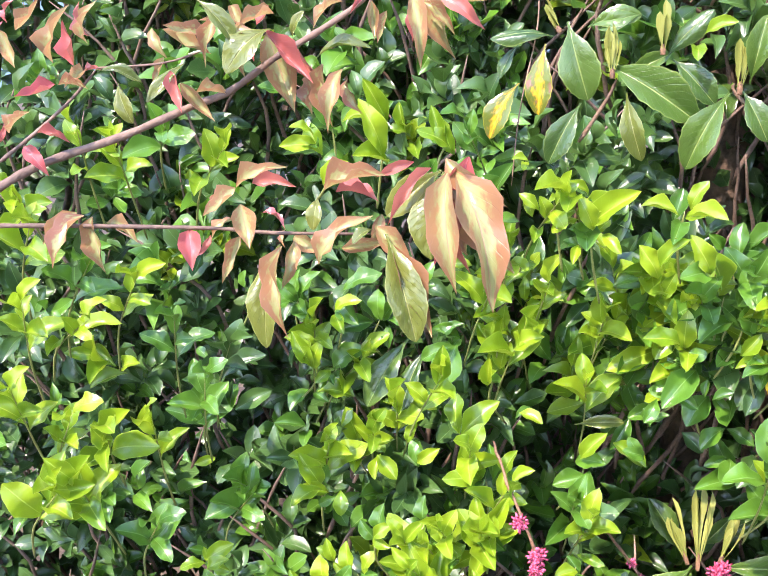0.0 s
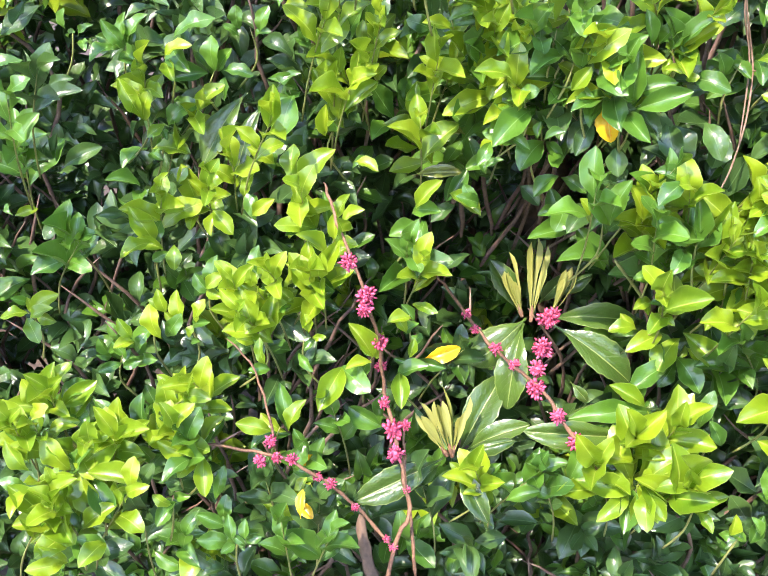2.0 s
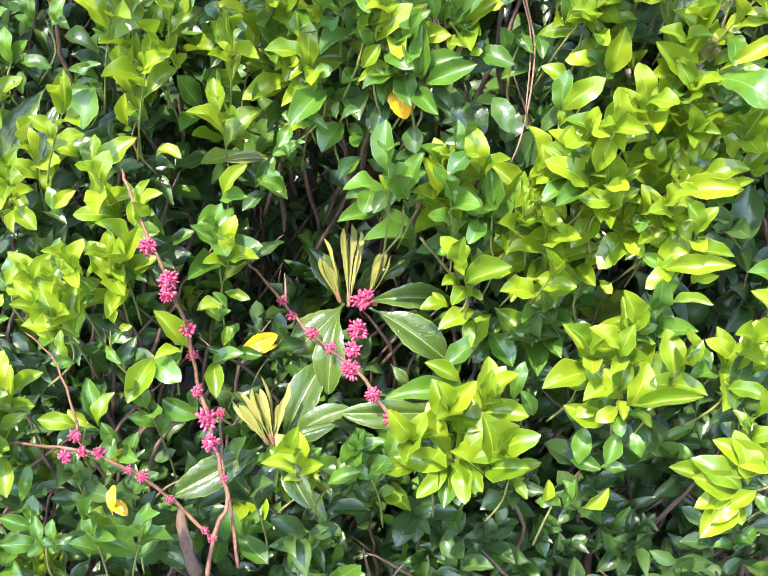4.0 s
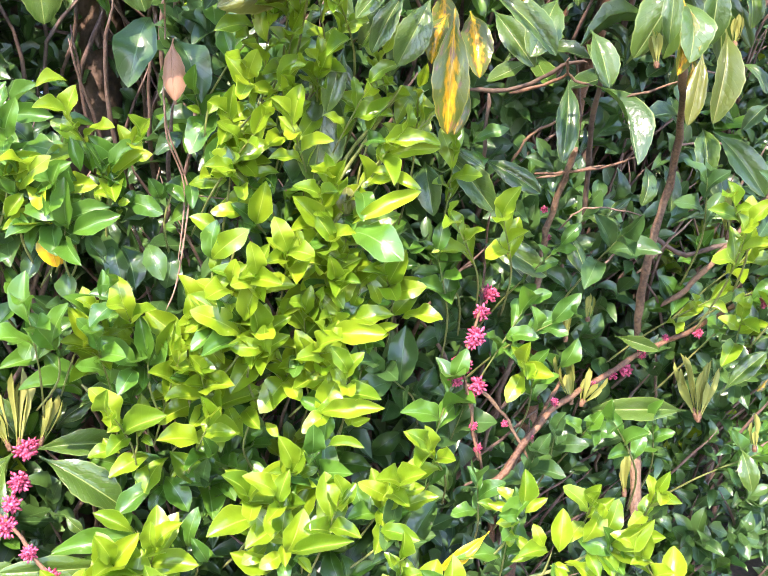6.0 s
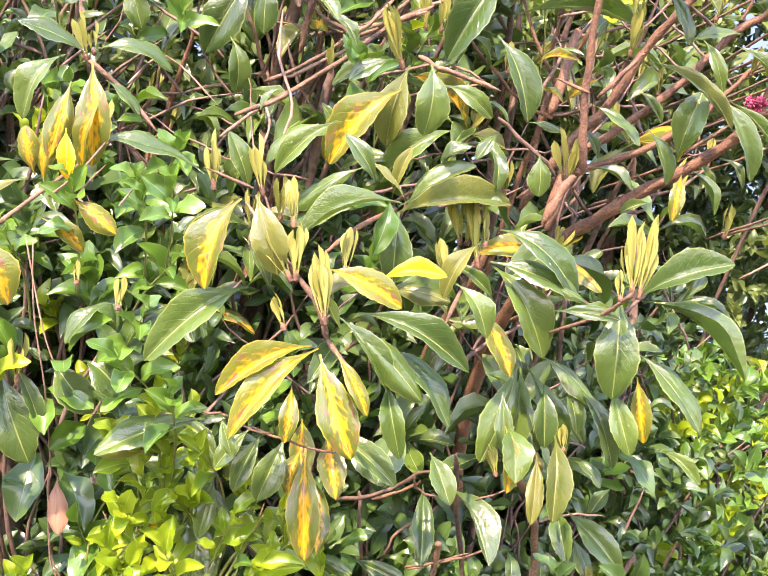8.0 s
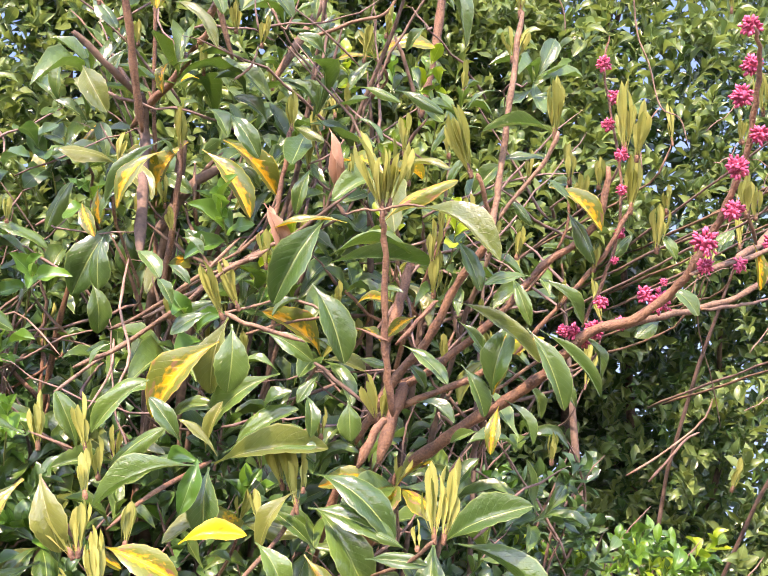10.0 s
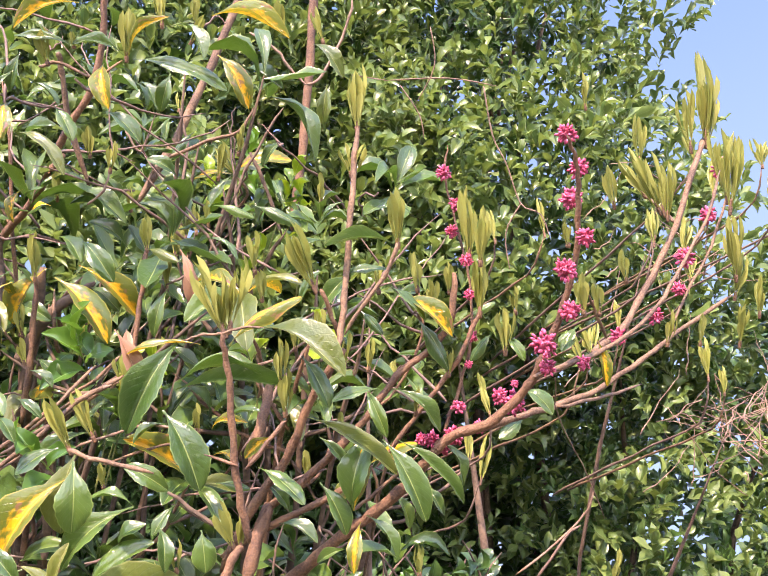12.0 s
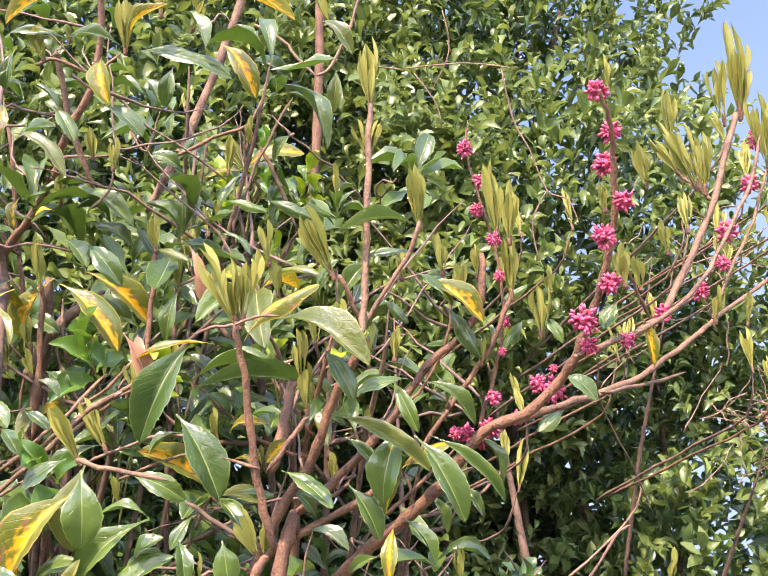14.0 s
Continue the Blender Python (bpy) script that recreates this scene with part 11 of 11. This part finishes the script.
stem(plant, ((0.929, 1.016, 2.032), (0.900, 1.042, 2.006), (0.859, 1.070, 1.987)), (0.0026, 0.0020), M_STEM, "stem", wobble=0.0012, seed=3274)
shoot(plant, "mature", (1.196, 1.254, 2.458), (0.05, -0.59, 0.40), 6, 0.045, seed=3275)
shoot(plant, "young", (1.239, 1.180, 2.363), (0.18, -0.36, 0.55), 6, 0.045, seed=3276)
shoot(plant, "young", (1.162, 1.278, 2.407), (-0.39, -0.49, 0.48), 6, 0.045, seed=3277)
shoot(plant, "young", (1.257, 1.147, 2.292), (-0.16, -0.66, 0.62), 6, 0.045, seed=3278)
shoot(plant, "mature", (1.208, 1.201, 2.342), (-0.31, -0.69, 0.74), 6, 0.045, seed=3279)
shoot(plant, "young", (0.933, 1.112, 1.970), (0.16, -0.32, 0.67), 6, 0.040, seed=3280)
shoot(plant, "young", (0.960, 1.128, 1.989), (0.22, -0.43, 0.42), 6, 0.040, seed=3281)
shoot(plant, "mature", (0.941, 1.101, 1.939), (0.15, -0.48, 0.54), 6, 0.040, seed=3282)
shoot(plant, "young", (1.119, 1.086, 2.153), (0.15, -0.49, 0.42), 6, 0.040, seed=3283)
shoot(plant, "young", (1.113, 1.016, 2.019), (-0.33, -0.47, 0.72), 6, 0.040, seed=3284)
shoot(plant, "young", (1.219, 1.018, 2.036), (-0.21, -0.69, 0.34), 6, 0.040, seed=3285)
leaf(plant, "large", (0.839, 1.216, 2.204), (0.808, 1.192, 2.233), 0.35, 15)
leaf(plant, "large", (0.994, 1.064, 2.301), (1.034, 1.052, 2.257), 0.35, 7)
leaf(plant, "large", (0.908, 1.131, 2.179), (0.947, 1.112, 2.134), 0.40, 17)
leaf(plant, "pale", (0.953, 1.150, 2.149), (0.918, 1.159, 2.112), 0.30, -13)
leaf(plant, "large", (1.033, 0.942, 2.180), (1.073, 0.918, 2.142), 0.32, -20)
leaf(plant, "large", (1.180, 0.988, 2.382), (1.149, 1.003, 2.343), 0.40, -5)
leaf(plant, "large", (0.807, 1.033, 2.464), (0.848, 1.025, 2.422), 0.35, -24)
leaf(plant, "large", (0.787, 0.927, 2.438), (0.777, 0.953, 2.390), 0.40, -7)
leaf(plant, "yellow", (0.806, 1.081, 2.309), (0.794, 1.088, 2.256), 0.40, 24)
leaf(plant, "large", (0.854, 1.144, 2.113), (0.892, 1.120, 2.067), 0.35, -9)
leaf(plant, "large", (0.800, 1.015, 1.971), (0.828, 0.999, 1.941), 0.40, 1)
leaf(plant, "large", (0.892, 1.080, 1.955), (0.921, 1.051, 1.981), 0.35, -10)
leaf(plant, "large", (1.040, 0.904, 1.910), (1.072, 0.861, 1.910), 0.35, -15)
leaf(plant, "large", (1.143, 0.853, 1.875), (1.175, 0.848, 1.836), 0.35, 10)
leaf(plant, "large", (1.127, 0.834, 2.038), (1.145, 0.799, 2.078), 0.35, -18)
leaf(plant, "large", (1.178, 0.766, 2.013), (1.202, 0.758, 1.978), 0.35, 21)
leaf(plant, "large", (1.296, 0.832, 1.959), (1.249, 0.819, 1.974), 0.30, -1)
leaf(plant, "large", (1.353, 0.807, 2.020), (1.386, 0.779, 2.039), 0.35, 7)
leaf(plant, "large", (1.226, 0.860, 2.215), (1.189, 0.886, 2.194), 0.30, 19)
leaf(plant, "large", (1.275, 0.770, 2.151), (1.226, 0.771, 2.162), 0.30, -8)
leaf(plant, "large", (1.066, 1.087, 2.445), (1.028, 1.103, 2.395), 0.35, 0)
leaf(plant, "large", (0.962, 1.022, 2.481), (0.988, 1.010, 2.432), 0.40, -11)
leaf(plant, "large", (1.110, 0.894, 1.789), (1.082, 0.876, 1.822), 0.40, -10)
leaf(plant, "large", (0.981, 0.953, 1.868), (1.014, 0.941, 1.839), 0.35, -21)
leaf(plant, "large", (0.829, 1.059, 1.830), (0.804, 1.049, 1.866), 0.35, -9)
leaf(plant, "large", (1.169, 0.862, 1.738), (1.137, 0.882, 1.726), 0.40, -9)
leaf(plant, "large", (1.286, 0.874, 1.812), (1.302, 0.850, 1.769), 0.30, 2)
leaf(plant, "large", (1.243, 0.873, 1.808), (1.263, 0.874, 1.758), 0.35, -4)
bud_tuft(plant, (1.026, 1.064, 2.262), (1.025, 1.039, 2.291), 4, 3314)
bud_tuft(plant, (0.968, 1.124, 2.312), (0.961, 1.102, 2.343), 4, 3315)
bud_tuft(plant, (0.901, 1.087, 2.381), (0.894, 1.062, 2.417), 4, 3316)
bud_tuft(plant, (1.136, 0.844, 2.098), (1.125, 0.823, 2.130), 3, 3317)
bud_tuft(plant, (1.227, 0.969, 2.272), (1.219, 0.944, 2.309), 3, 3318)
bud_tuft(plant, (1.084, 1.097, 2.282), (1.076, 1.075, 2.314), 4, 3319)
bud_tuft(plant, (1.086, 0.865, 2.062), (1.078, 0.843, 2.094), 4, 3320)
bud_tuft(plant, (0.856, 1.105, 2.310), (0.850, 1.080, 2.346), 4, 3321)
bud_tuft(plant, (1.208, 0.767, 2.040), (1.200, 0.746, 2.071), 4, 3322)
bud_tuft(plant, (1.172, 0.746, 1.930), (1.169, 0.723, 1.958), 4, 3323)
bud_tuft(plant, (1.141, 0.798, 1.985), (1.131, 0.778, 2.016), 3, 3324)
bud_tuft(plant, (0.988, 1.020, 2.020), (0.982, 0.996, 2.054), 4, 3325)
bud_tuft(plant, (0.906, 1.014, 1.854), (0.898, 0.994, 1.881), 3, 3326)
bud_tuft(plant, (1.141, 0.898, 1.831), (1.130, 0.876, 1.863), 3, 3327)
bud_tuft(plant, (1.175, 0.853, 1.875), (1.167, 0.833, 1.901), 3, 3328)
bud_tuft(plant, (0.960, 0.855, 1.726), (0.954, 0.833, 1.754), 4, 3329)
bud_tuft(plant, (0.808, 1.030, 1.905), (0.800, 1.007, 1.937), 4, 3330)
leaf(plant, "yellow", (0.790, 1.003, 2.127), (0.734, 1.040, 2.051), 0.42, 11)
leaf(plant, "large", (0.789, 1.027, 2.153), (0.721, 1.064, 2.067), 0.25, -4)
leaf(plant, "pale", (0.678, 1.023, 2.247), (0.713, 1.011, 2.175), 0.50, 20)
leaf(plant, "yellow", (0.772, 0.956, 2.373), (0.764, 0.951, 2.309), 0.55, -2)
leaf(plant, "large", (0.773, 0.926, 2.428), (0.719, 0.955, 2.359), 0.30, 1)
leaf(plant, "large", (0.781, 0.932, 2.412), (0.734, 0.957, 2.354), 0.25, -14)
leaf(plant, "large", (0.681, 1.030, 2.356), (0.719, 1.010, 2.305), 0.60, -24)
leaf(plant, "large", (0.714, 0.988, 1.991), (0.714, 1.009, 1.927), 0.55, 20)
leaf(plant, "large", (0.751, 0.951, 1.965), (0.779, 0.924, 1.923), 0.50, -13)
leaf(plant, "large", (0.772, 0.904, 1.916), (0.790, 0.887, 1.881), 0.40, 3)
leaf(plant, "large", (0.811, 0.969, 1.994), (0.837, 0.960, 1.969), 0.50, -16)
leaf(plant, "large", (0.766, 0.876, 1.788), (0.709, 0.914, 1.732), 0.34, -6)
leaf(plant, "large", (0.823, 0.889, 1.705), (0.730, 0.937, 1.680), 0.30, 23)
leaf(plant, "large", (0.800, 0.882, 1.742), (0.731, 0.929, 1.696), 0.34, -3)
leaf(plant, "large", (0.876, 0.901, 1.713), (0.953, 0.847, 1.714), 0.40, -4)
leaf(plant, "large", (0.733, 0.976, 1.852), (0.708, 0.985, 1.824), 0.40, 24)
leaf(plant, "large", (0.745, 1.059, 2.087), (0.716, 1.080, 2.049), 0.40, 16)
leaf(plant, "yellow", (0.690, 1.055, 2.060), (0.708, 1.039, 2.008), 0.40, 21)
leaf(plant, "large", (0.742, 1.088, 2.322), (0.719, 1.105, 2.271), 0.40, 2)
leaf(plant, "large", (0.808, 1.110, 2.293), (0.832, 1.073, 2.310), 0.40, -16)
bud_tuft(plant, (0.691, 0.986, 2.328), (0.680, 0.962, 2.372), 5, 6121)
bud_tuft(plant, (0.924, 0.893, 1.675), (0.905, 0.868, 1.730), 4, 6122)
bud_tuft(plant, (0.932, 0.890, 1.672), (0.927, 0.869, 1.699), 3, 6123)
bud_tuft(plant, (0.720, 0.925, 1.686), (0.713, 0.901, 1.725), 4, 6124)
bud_tuft(plant, (0.812, 1.072, 2.038), (0.804, 1.052, 2.067), 4, 6125)
bud_tuft(plant, (0.755, 1.084, 2.330), (0.751, 1.063, 2.358), 4, 6126)
stem(plant, ((0.693, 0.934, 2.458), (0.710, 0.960, 2.384), (0.727, 0.985, 2.325), (0.750, 1.043, 2.248), (0.768, 1.088, 2.190)), (0.0047, 0.0063), M_REDSTEM, "branch", wobble=0.0012, seed=6127)
stem(plant, ((0.662, 1.031, 2.302), (0.708, 1.049, 2.272), (0.761, 1.090, 2.245)), (0.0047, 0.0057), M_BARK, "branch", wobble=0.0012, seed=6128)
stem(plant, ((0.768, 1.134, 2.275), (0.782, 1.173, 2.221), (0.773, 1.100, 2.104), (0.767, 1.046, 1.986)), (0.0081, 0.0085), M_BARK, "branch", wobble=0.0012, seed=6129)
stem(plant, ((0.692, 1.047, 1.833), (0.754, 1.052, 1.868), (0.815, 1.007, 1.911), (0.872, 0.984, 1.959), (0.929, 0.982, 1.993)), (0.0030, 0.0033), M_STEM, "branch", wobble=0.0012, seed=6130)
stem(plant, ((0.737, 1.085, 1.895), (0.789, 1.052, 1.921), (0.851, 1.012, 1.966), (0.900, 1.034, 2.024)), (0.0026, 0.0027), M_STEM, "stem", wobble=0.0012, seed=6131)
stem(plant, ((0.738, 1.007, 1.787), (0.759, 1.026, 1.851), (0.746, 1.049, 1.919), (0.757, 1.079, 1.995)), (0.0018, 0.0020), M_DRY, "stem", wobble=0.0012, seed=6132)
plant = thing("flowering_shrub", "red-brown spreading branches studded with pink bud balls", "shrub", "pink-flowering shrubs")
stem(plant, ((1.22, 1.54, -0.04), (1.20, 1.46, 0.97), (1.12, 1.25, 1.5), (1.10, 0.96, 1.70)), (0.018, 0.014, 0.011, 0.009), M_REDSTEM, "trunk", sides=10, wobble=0.003)
stem(plant, ((1.124, 1.001, 1.710), (1.151, 0.955, 1.733), (1.187, 0.901, 1.763), (1.218, 0.854, 1.784), (1.246, 0.804, 1.814), (1.271, 0.755, 1.847), (1.303, 0.714, 1.853), (1.326, 0.671, 1.873), (1.332, 0.636, 1.894), (1.337, 0.597, 1.927), (1.338, 0.560, 1.959), (1.333, 0.521, 2.001), (1.321, 0.486, 2.042), (1.306, 0.460, 2.067), (1.285, 0.440, 2.085)), (0.0089, 0.0020), M_REDSTEM, "branch", wobble=0.0012, seed=4701)
stem(plant, ((1.301, 0.598, 1.876), (1.379, 0.608, 1.900), (1.451, 0.618, 1.932), (1.520, 0.624, 1.977), (1.580, 0.626, 2.039), (1.642, 0.622, 2.113), (1.690, 0.624, 2.191)), (0.0032, 0.0021), M_STEM, "branch", wobble=0.0012, seed=4702)
stem(plant, ((1.311, 0.758, 1.856), (1.398, 0.776, 1.881), (1.472, 0.802, 1.901), (1.557, 0.819, 1.930), (1.651, 0.823, 1.977), (1.723, 0.842, 2.016), (1.805, 0.854, 2.059), (1.901, 0.856, 2.107)), (0.0048, 0.0033), M_STEM, "branch", wobble=0.0012, seed=4703)
stem(plant, ((1.542, 0.794, 1.976), (1.621, 0.818, 2.021), (1.696, 0.832, 2.096), (1.781, 0.823, 2.208), (1.856, 0.814, 2.335), (1.917, 0.836, 2.404)), (0.0055, 0.0048), M_STEM, "branch", wobble=0.0012, seed=4704)
stem(plant, ((1.295, 0.810, 1.867), (1.314, 0.781, 1.922), (1.325, 0.757, 1.974), (1.324, 0.737, 2.033), (1.316, 0.726, 2.076), (1.300, 0.712, 2.138), (1.291, 0.701, 2.184), (1.295, 0.689, 2.218)), (0.0025, 0.0013), M_REDSTEM, "stem", wobble=0.0012, seed=4705)
stem(plant, ((1.849, 0.890, 2.252), (1.838, 0.904, 2.286), (1.823, 0.920, 2.322)), (0.0034, 0.0026), M_STEM, "stem", wobble=0.0012, seed=4706)
stem(plant, ((1.669, 0.781, 1.996), (1.715, 0.769, 2.063), (1.769, 0.749, 2.137), (1.814, 0.725, 2.230)), (0.0021, 0.0023), M_STEM, "stem", wobble=0.0012, seed=4707)
stem(plant, ((1.496, 0.702, 1.963), (1.466, 0.676, 1.987), (1.442, 0.652, 2.002)), (0.0025, 0.0018), M_STEM, "stem", wobble=0.0012, seed=4708)
stem(plant, ((1.414, 0.722, 1.875), (1.595, 0.849, 1.929), (1.771, 0.975, 1.988)), (0.0024, 0.0024), M_STEM, "stem", wobble=0.0012, seed=4709)
stem(plant, ((1.351, 0.630, 1.883), (1.454, 0.780, 1.881), (1.587, 0.929, 1.847), (1.728, 1.085, 1.789)), (0.0008, 0.0010), M_DRY, "stem", wobble=0.0012, seed=4710)
stem(plant, ((1.599, 1.181, 1.718), (1.670, 1.122, 1.771), (1.702, 1.090, 1.807), (1.708, 1.074, 1.836)), (0.0020, 0.0016), M_DRY, "stem", wobble=0.0012, seed=4711)
stem(plant, ((1.572, 1.083, 1.699), (1.611, 1.038, 1.757), (1.631, 1.021, 1.771)), (0.0023, 0.0019), M_TWIG, "stem", wobble=0.0012, seed=4712)
flower_ball(plant, (1.308, 0.468, 2.105), 0.0115, 4713)
flower_ball(plant, (1.381, 0.548, 2.116), 0.0127, 4714)
flower_ball(plant, (1.367, 0.556, 2.079), 0.0136, 4715)
flower_ball(plant, (1.331, 0.501, 2.000), 0.0105, 4716)
flower_ball(plant, (1.304, 0.510, 1.965), 0.0129, 4717)
flower_ball(plant, (1.339, 0.563, 1.940), 0.0113, 4718)
flower_ball(plant, (1.302, 0.570, 1.902), 0.0148, 4719)
flower_ball(plant, (1.317, 0.594, 1.884), 0.0097, 4720)
flower_ball(plant, (1.348, 0.718, 1.880), 0.0155, 4721)
flower_ball(plant, (1.336, 0.730, 1.892), 0.0108, 4722)
flower_ball(plant, (1.325, 0.766, 1.863), 0.0097, 4723)
flower_ball(plant, (1.292, 0.777, 1.855), 0.0133, 4724)
flower_ball(plant, (1.259, 0.775, 1.849), 0.0119, 4725)
flower_ball(plant, (1.274, 0.779, 1.842), 0.0108, 4726)
flower_ball(plant, (1.244, 0.771, 1.850), 0.0083, 4727)
flower_ball(plant, (1.296, 0.763, 1.888), 0.0091, 4728)
flower_ball(plant, (1.320, 0.745, 1.975), 0.0080, 4729)
flower_ball(plant, (1.312, 0.750, 1.939), 0.0055, 4730)
flower_ball(plant, (1.303, 0.707, 2.016), 0.0073, 4731)
flower_ball(plant, (1.299, 0.695, 2.057), 0.0091, 4732)
flower_ball(plant, (1.290, 0.704, 2.101), 0.0087, 4733)
flower_ball(plant, (1.292, 0.687, 2.131), 0.0093, 4734)
flower_ball(plant, (1.282, 0.689, 2.176), 0.0100, 4735)
flower_ball(plant, (1.375, 0.604, 1.894), 0.0089, 4736)
flower_ball(plant, (1.477, 0.657, 1.948), 0.0110, 4737)
flower_ball(plant, (1.557, 0.671, 1.984), 0.0115, 4738)
flower_ball(plant, (1.642, 0.706, 2.041), 0.0102, 4739)
flower_ball(plant, (1.680, 0.719, 2.098), 0.0142, 4740)
flower_ball(plant, (1.701, 0.676, 2.147), 0.0134, 4741)
flower_ball(plant, (1.856, 0.768, 2.292), 0.0176, 4742)
flower_ball(plant, (1.332, 0.685, 1.894), 0.0052, 4743)
leaf(plant, "large", (1.366, 0.724, 1.898), (1.392, 0.704, 1.861), 0.60, 3)
leaf(plant, "large", (1.373, 0.601, 1.936), (1.351, 0.608, 1.908), 0.60, 12)
leaf(plant, "yellow", (1.418, 0.625, 1.930), (1.419, 0.626, 1.873), 0.28, 8)
leaf(plant, "large", (1.324, 0.676, 1.950), (1.337, 0.663, 1.915), 0.40, 15)
leaf(plant, "large", (1.425, 0.819, 1.886), (1.381, 0.818, 1.860), 0.50, 2)
leaf(plant, "large", (1.363, 0.838, 1.961), (1.380, 0.801, 1.998), 0.40, -18)
bud_tuft(plant, (1.894, 0.818, 2.383), (1.869, 0.757, 2.521), 8, 4750)
bud_tuft(plant, (1.898, 0.817, 2.380), (1.898, 0.762, 2.479), 6, 4751)
bud_tuft(plant, (1.850, 0.814, 2.358), (1.832, 0.772, 2.446), 5, 4752)
bud_tuft(plant, (1.750, 0.819, 2.235), (1.698, 0.792, 2.327), 7, 4753)
bud_tuft(plant, (1.737, 0.796, 2.218), (1.707, 0.762, 2.301), 6, 4754)
bud_tuft(plant, (1.715, 0.767, 2.192), (1.701, 0.729, 2.264), 6, 4755)
bud_tuft(plant, (1.763, 0.858, 2.281), (1.717, 0.846, 2.333), 5, 4756)
bud_tuft(plant, (1.865, 0.806, 2.118), (1.845, 0.765, 2.206), 8, 4757)
bud_tuft(plant, (1.883, 0.835, 2.095), (1.884, 0.796, 2.154), 6, 4758)
bud_tuft(plant, (1.753, 0.679, 2.167), (1.749, 0.626, 2.264), 7, 4759)
bud_tuft(plant, (1.761, 0.688, 2.189), (1.740, 0.646, 2.279), 5, 4760)
bud_tuft(plant, (1.482, 0.625, 2.011), (1.471, 0.605, 2.042), 4, 4761)
bud_tuft(plant, (1.585, 0.691, 1.954), (1.582, 0.665, 1.990), 4, 4762)
bud_tuft(plant, (1.368, 0.576, 1.944), (1.356, 0.553, 1.981), 4, 4763)
bud_tuft(plant, (1.310, 0.506, 1.992), (1.301, 0.490, 2.012), 3, 4764)
bud_tuft(plant, (1.443, 0.642, 1.972), (1.429, 0.623, 2.003), 4, 4765)
bud_tuft(plant, (1.762, 0.848, 2.339), (1.748, 0.811, 2.410), 5, 4766)
bud_tuft(plant, (1.702, 0.865, 2.259), (1.683, 0.838, 2.316), 5, 4767)
bud_tuft(plant, (1.774, 0.825, 2.007), (1.768, 0.799, 2.045), 4, 4768)
bud_tuft(plant, (1.982, 0.945, 2.054), (1.979, 0.908, 2.113), 5, 4769)
bud_tuft(plant, (2.053, 0.949, 2.114), (2.046, 0.913, 2.175), 5, 4770)
bud_tuft(plant, (1.888, 1.093, 2.620), (1.872, 1.062, 2.681), 4, 4771)
bud_tuft(plant, (1.615, 0.944, 1.677), (1.615, 0.915, 1.715), 4, 4772)
def budded_thicket():
    """The thicket of thin tan shoots with pale buds that stands beyond the flowering branches."""
    rng = random.Random(91)
    shrub = thing("budded_shrub", "thin tan shoots tipped with pale folded leaves before the trees", "shrub")
    low, high = Vector((2.06, 1.32, 1.95)), Vector((2.10, 1.12, 2.62))
    for k in range(18):
        u, v = rng.uniform(-0.34, 0.40), rng.random() ** 0.8
        tip = low.lerp(high, v) + Vector((u, -0.25 * u + rng.uniform(-0.05, 0.25), rng.uniform(-0.05, 0.05)))
        root = Vector((tip.x - rng.uniform(-0.02, 0.12), 2.1, tip.z - rng.uniform(0.02, 0.15)))
        bend = tip + Vector((rng.uniform(-0.03, 0.03), 0.08, -rng.uniform(0.05, 0.1)))
        stem(shrub, (root, root.lerp(bend, 0.6), bend, tip), (0.004, 0.0032, 0.0026, 0.002), rng.choice((M_STEM, M_TWIG)), "stem", wobble=0.003, seed=k)
        for j in range(rng.randint(1, 2)):
            bud_tuft(shrub, tip, tip + Vector((rng.uniform(-0.03, 0.03), -0.01, rng.uniform(0.06, 0.10))), 4, 900 + 3 * k + j)
    stem(shrub, ((2.12, 2.2, -0.04), (2.1, 2.15, 0.9), (2.1, 2.12, 2.5)), (0.02, 0.016, 0.008), M_BARK, "trunk")


budded_thicket()
plant = thing("dry_vine", "thin dry brown vine trailing through the green foliage", "vine", "")
stem(plant, ((1.48, 1.62, -0.04), (1.46, 1.57, 1.27), (1.51, 1.44, 2.32)), (0.010, 0.007, 0.003), M_BARK, "trunk", wobble=0.003)
stem(plant, ((1.414, 1.038, 2.570), (1.507, 0.992, 2.559), (1.585, 0.959, 2.533)), (0.0014, 0.0011), M_DRY, "stem")
stem(plant, ((1.563, 0.971, 2.538), (1.589, 1.008, 2.462), (1.617, 1.021, 2.412), (1.646, 1.041, 2.346), (1.677, 1.031, 2.323), (1.695, 1.041, 2.281)), (0.0016, 0.0012), M_DRY, "stem")
stem(plant, ((1.431, 1.036, 2.561), (1.469, 1.049, 2.513), (1.482, 1.068, 2.475)), (0.0012, 0.0011), M_DRY, "stem")
stem(plant, ((1.463, 0.956, 2.636), (1.481, 0.991, 2.580), (1.459, 1.043, 2.528)), (0.0013, 0.0010), M_DRY, "stem")
stem(plant, ((1.349, 1.060, 2.585), (1.414, 1.039, 2.569)), (0.0014, 0.0010), M_DRY, "stem")
stem(plant, ((1.646, 1.041, 2.346), (1.628, 1.078, 2.303), (1.640, 1.103, 2.237)), (0.0014, 0.0011), M_DRY, "stem")
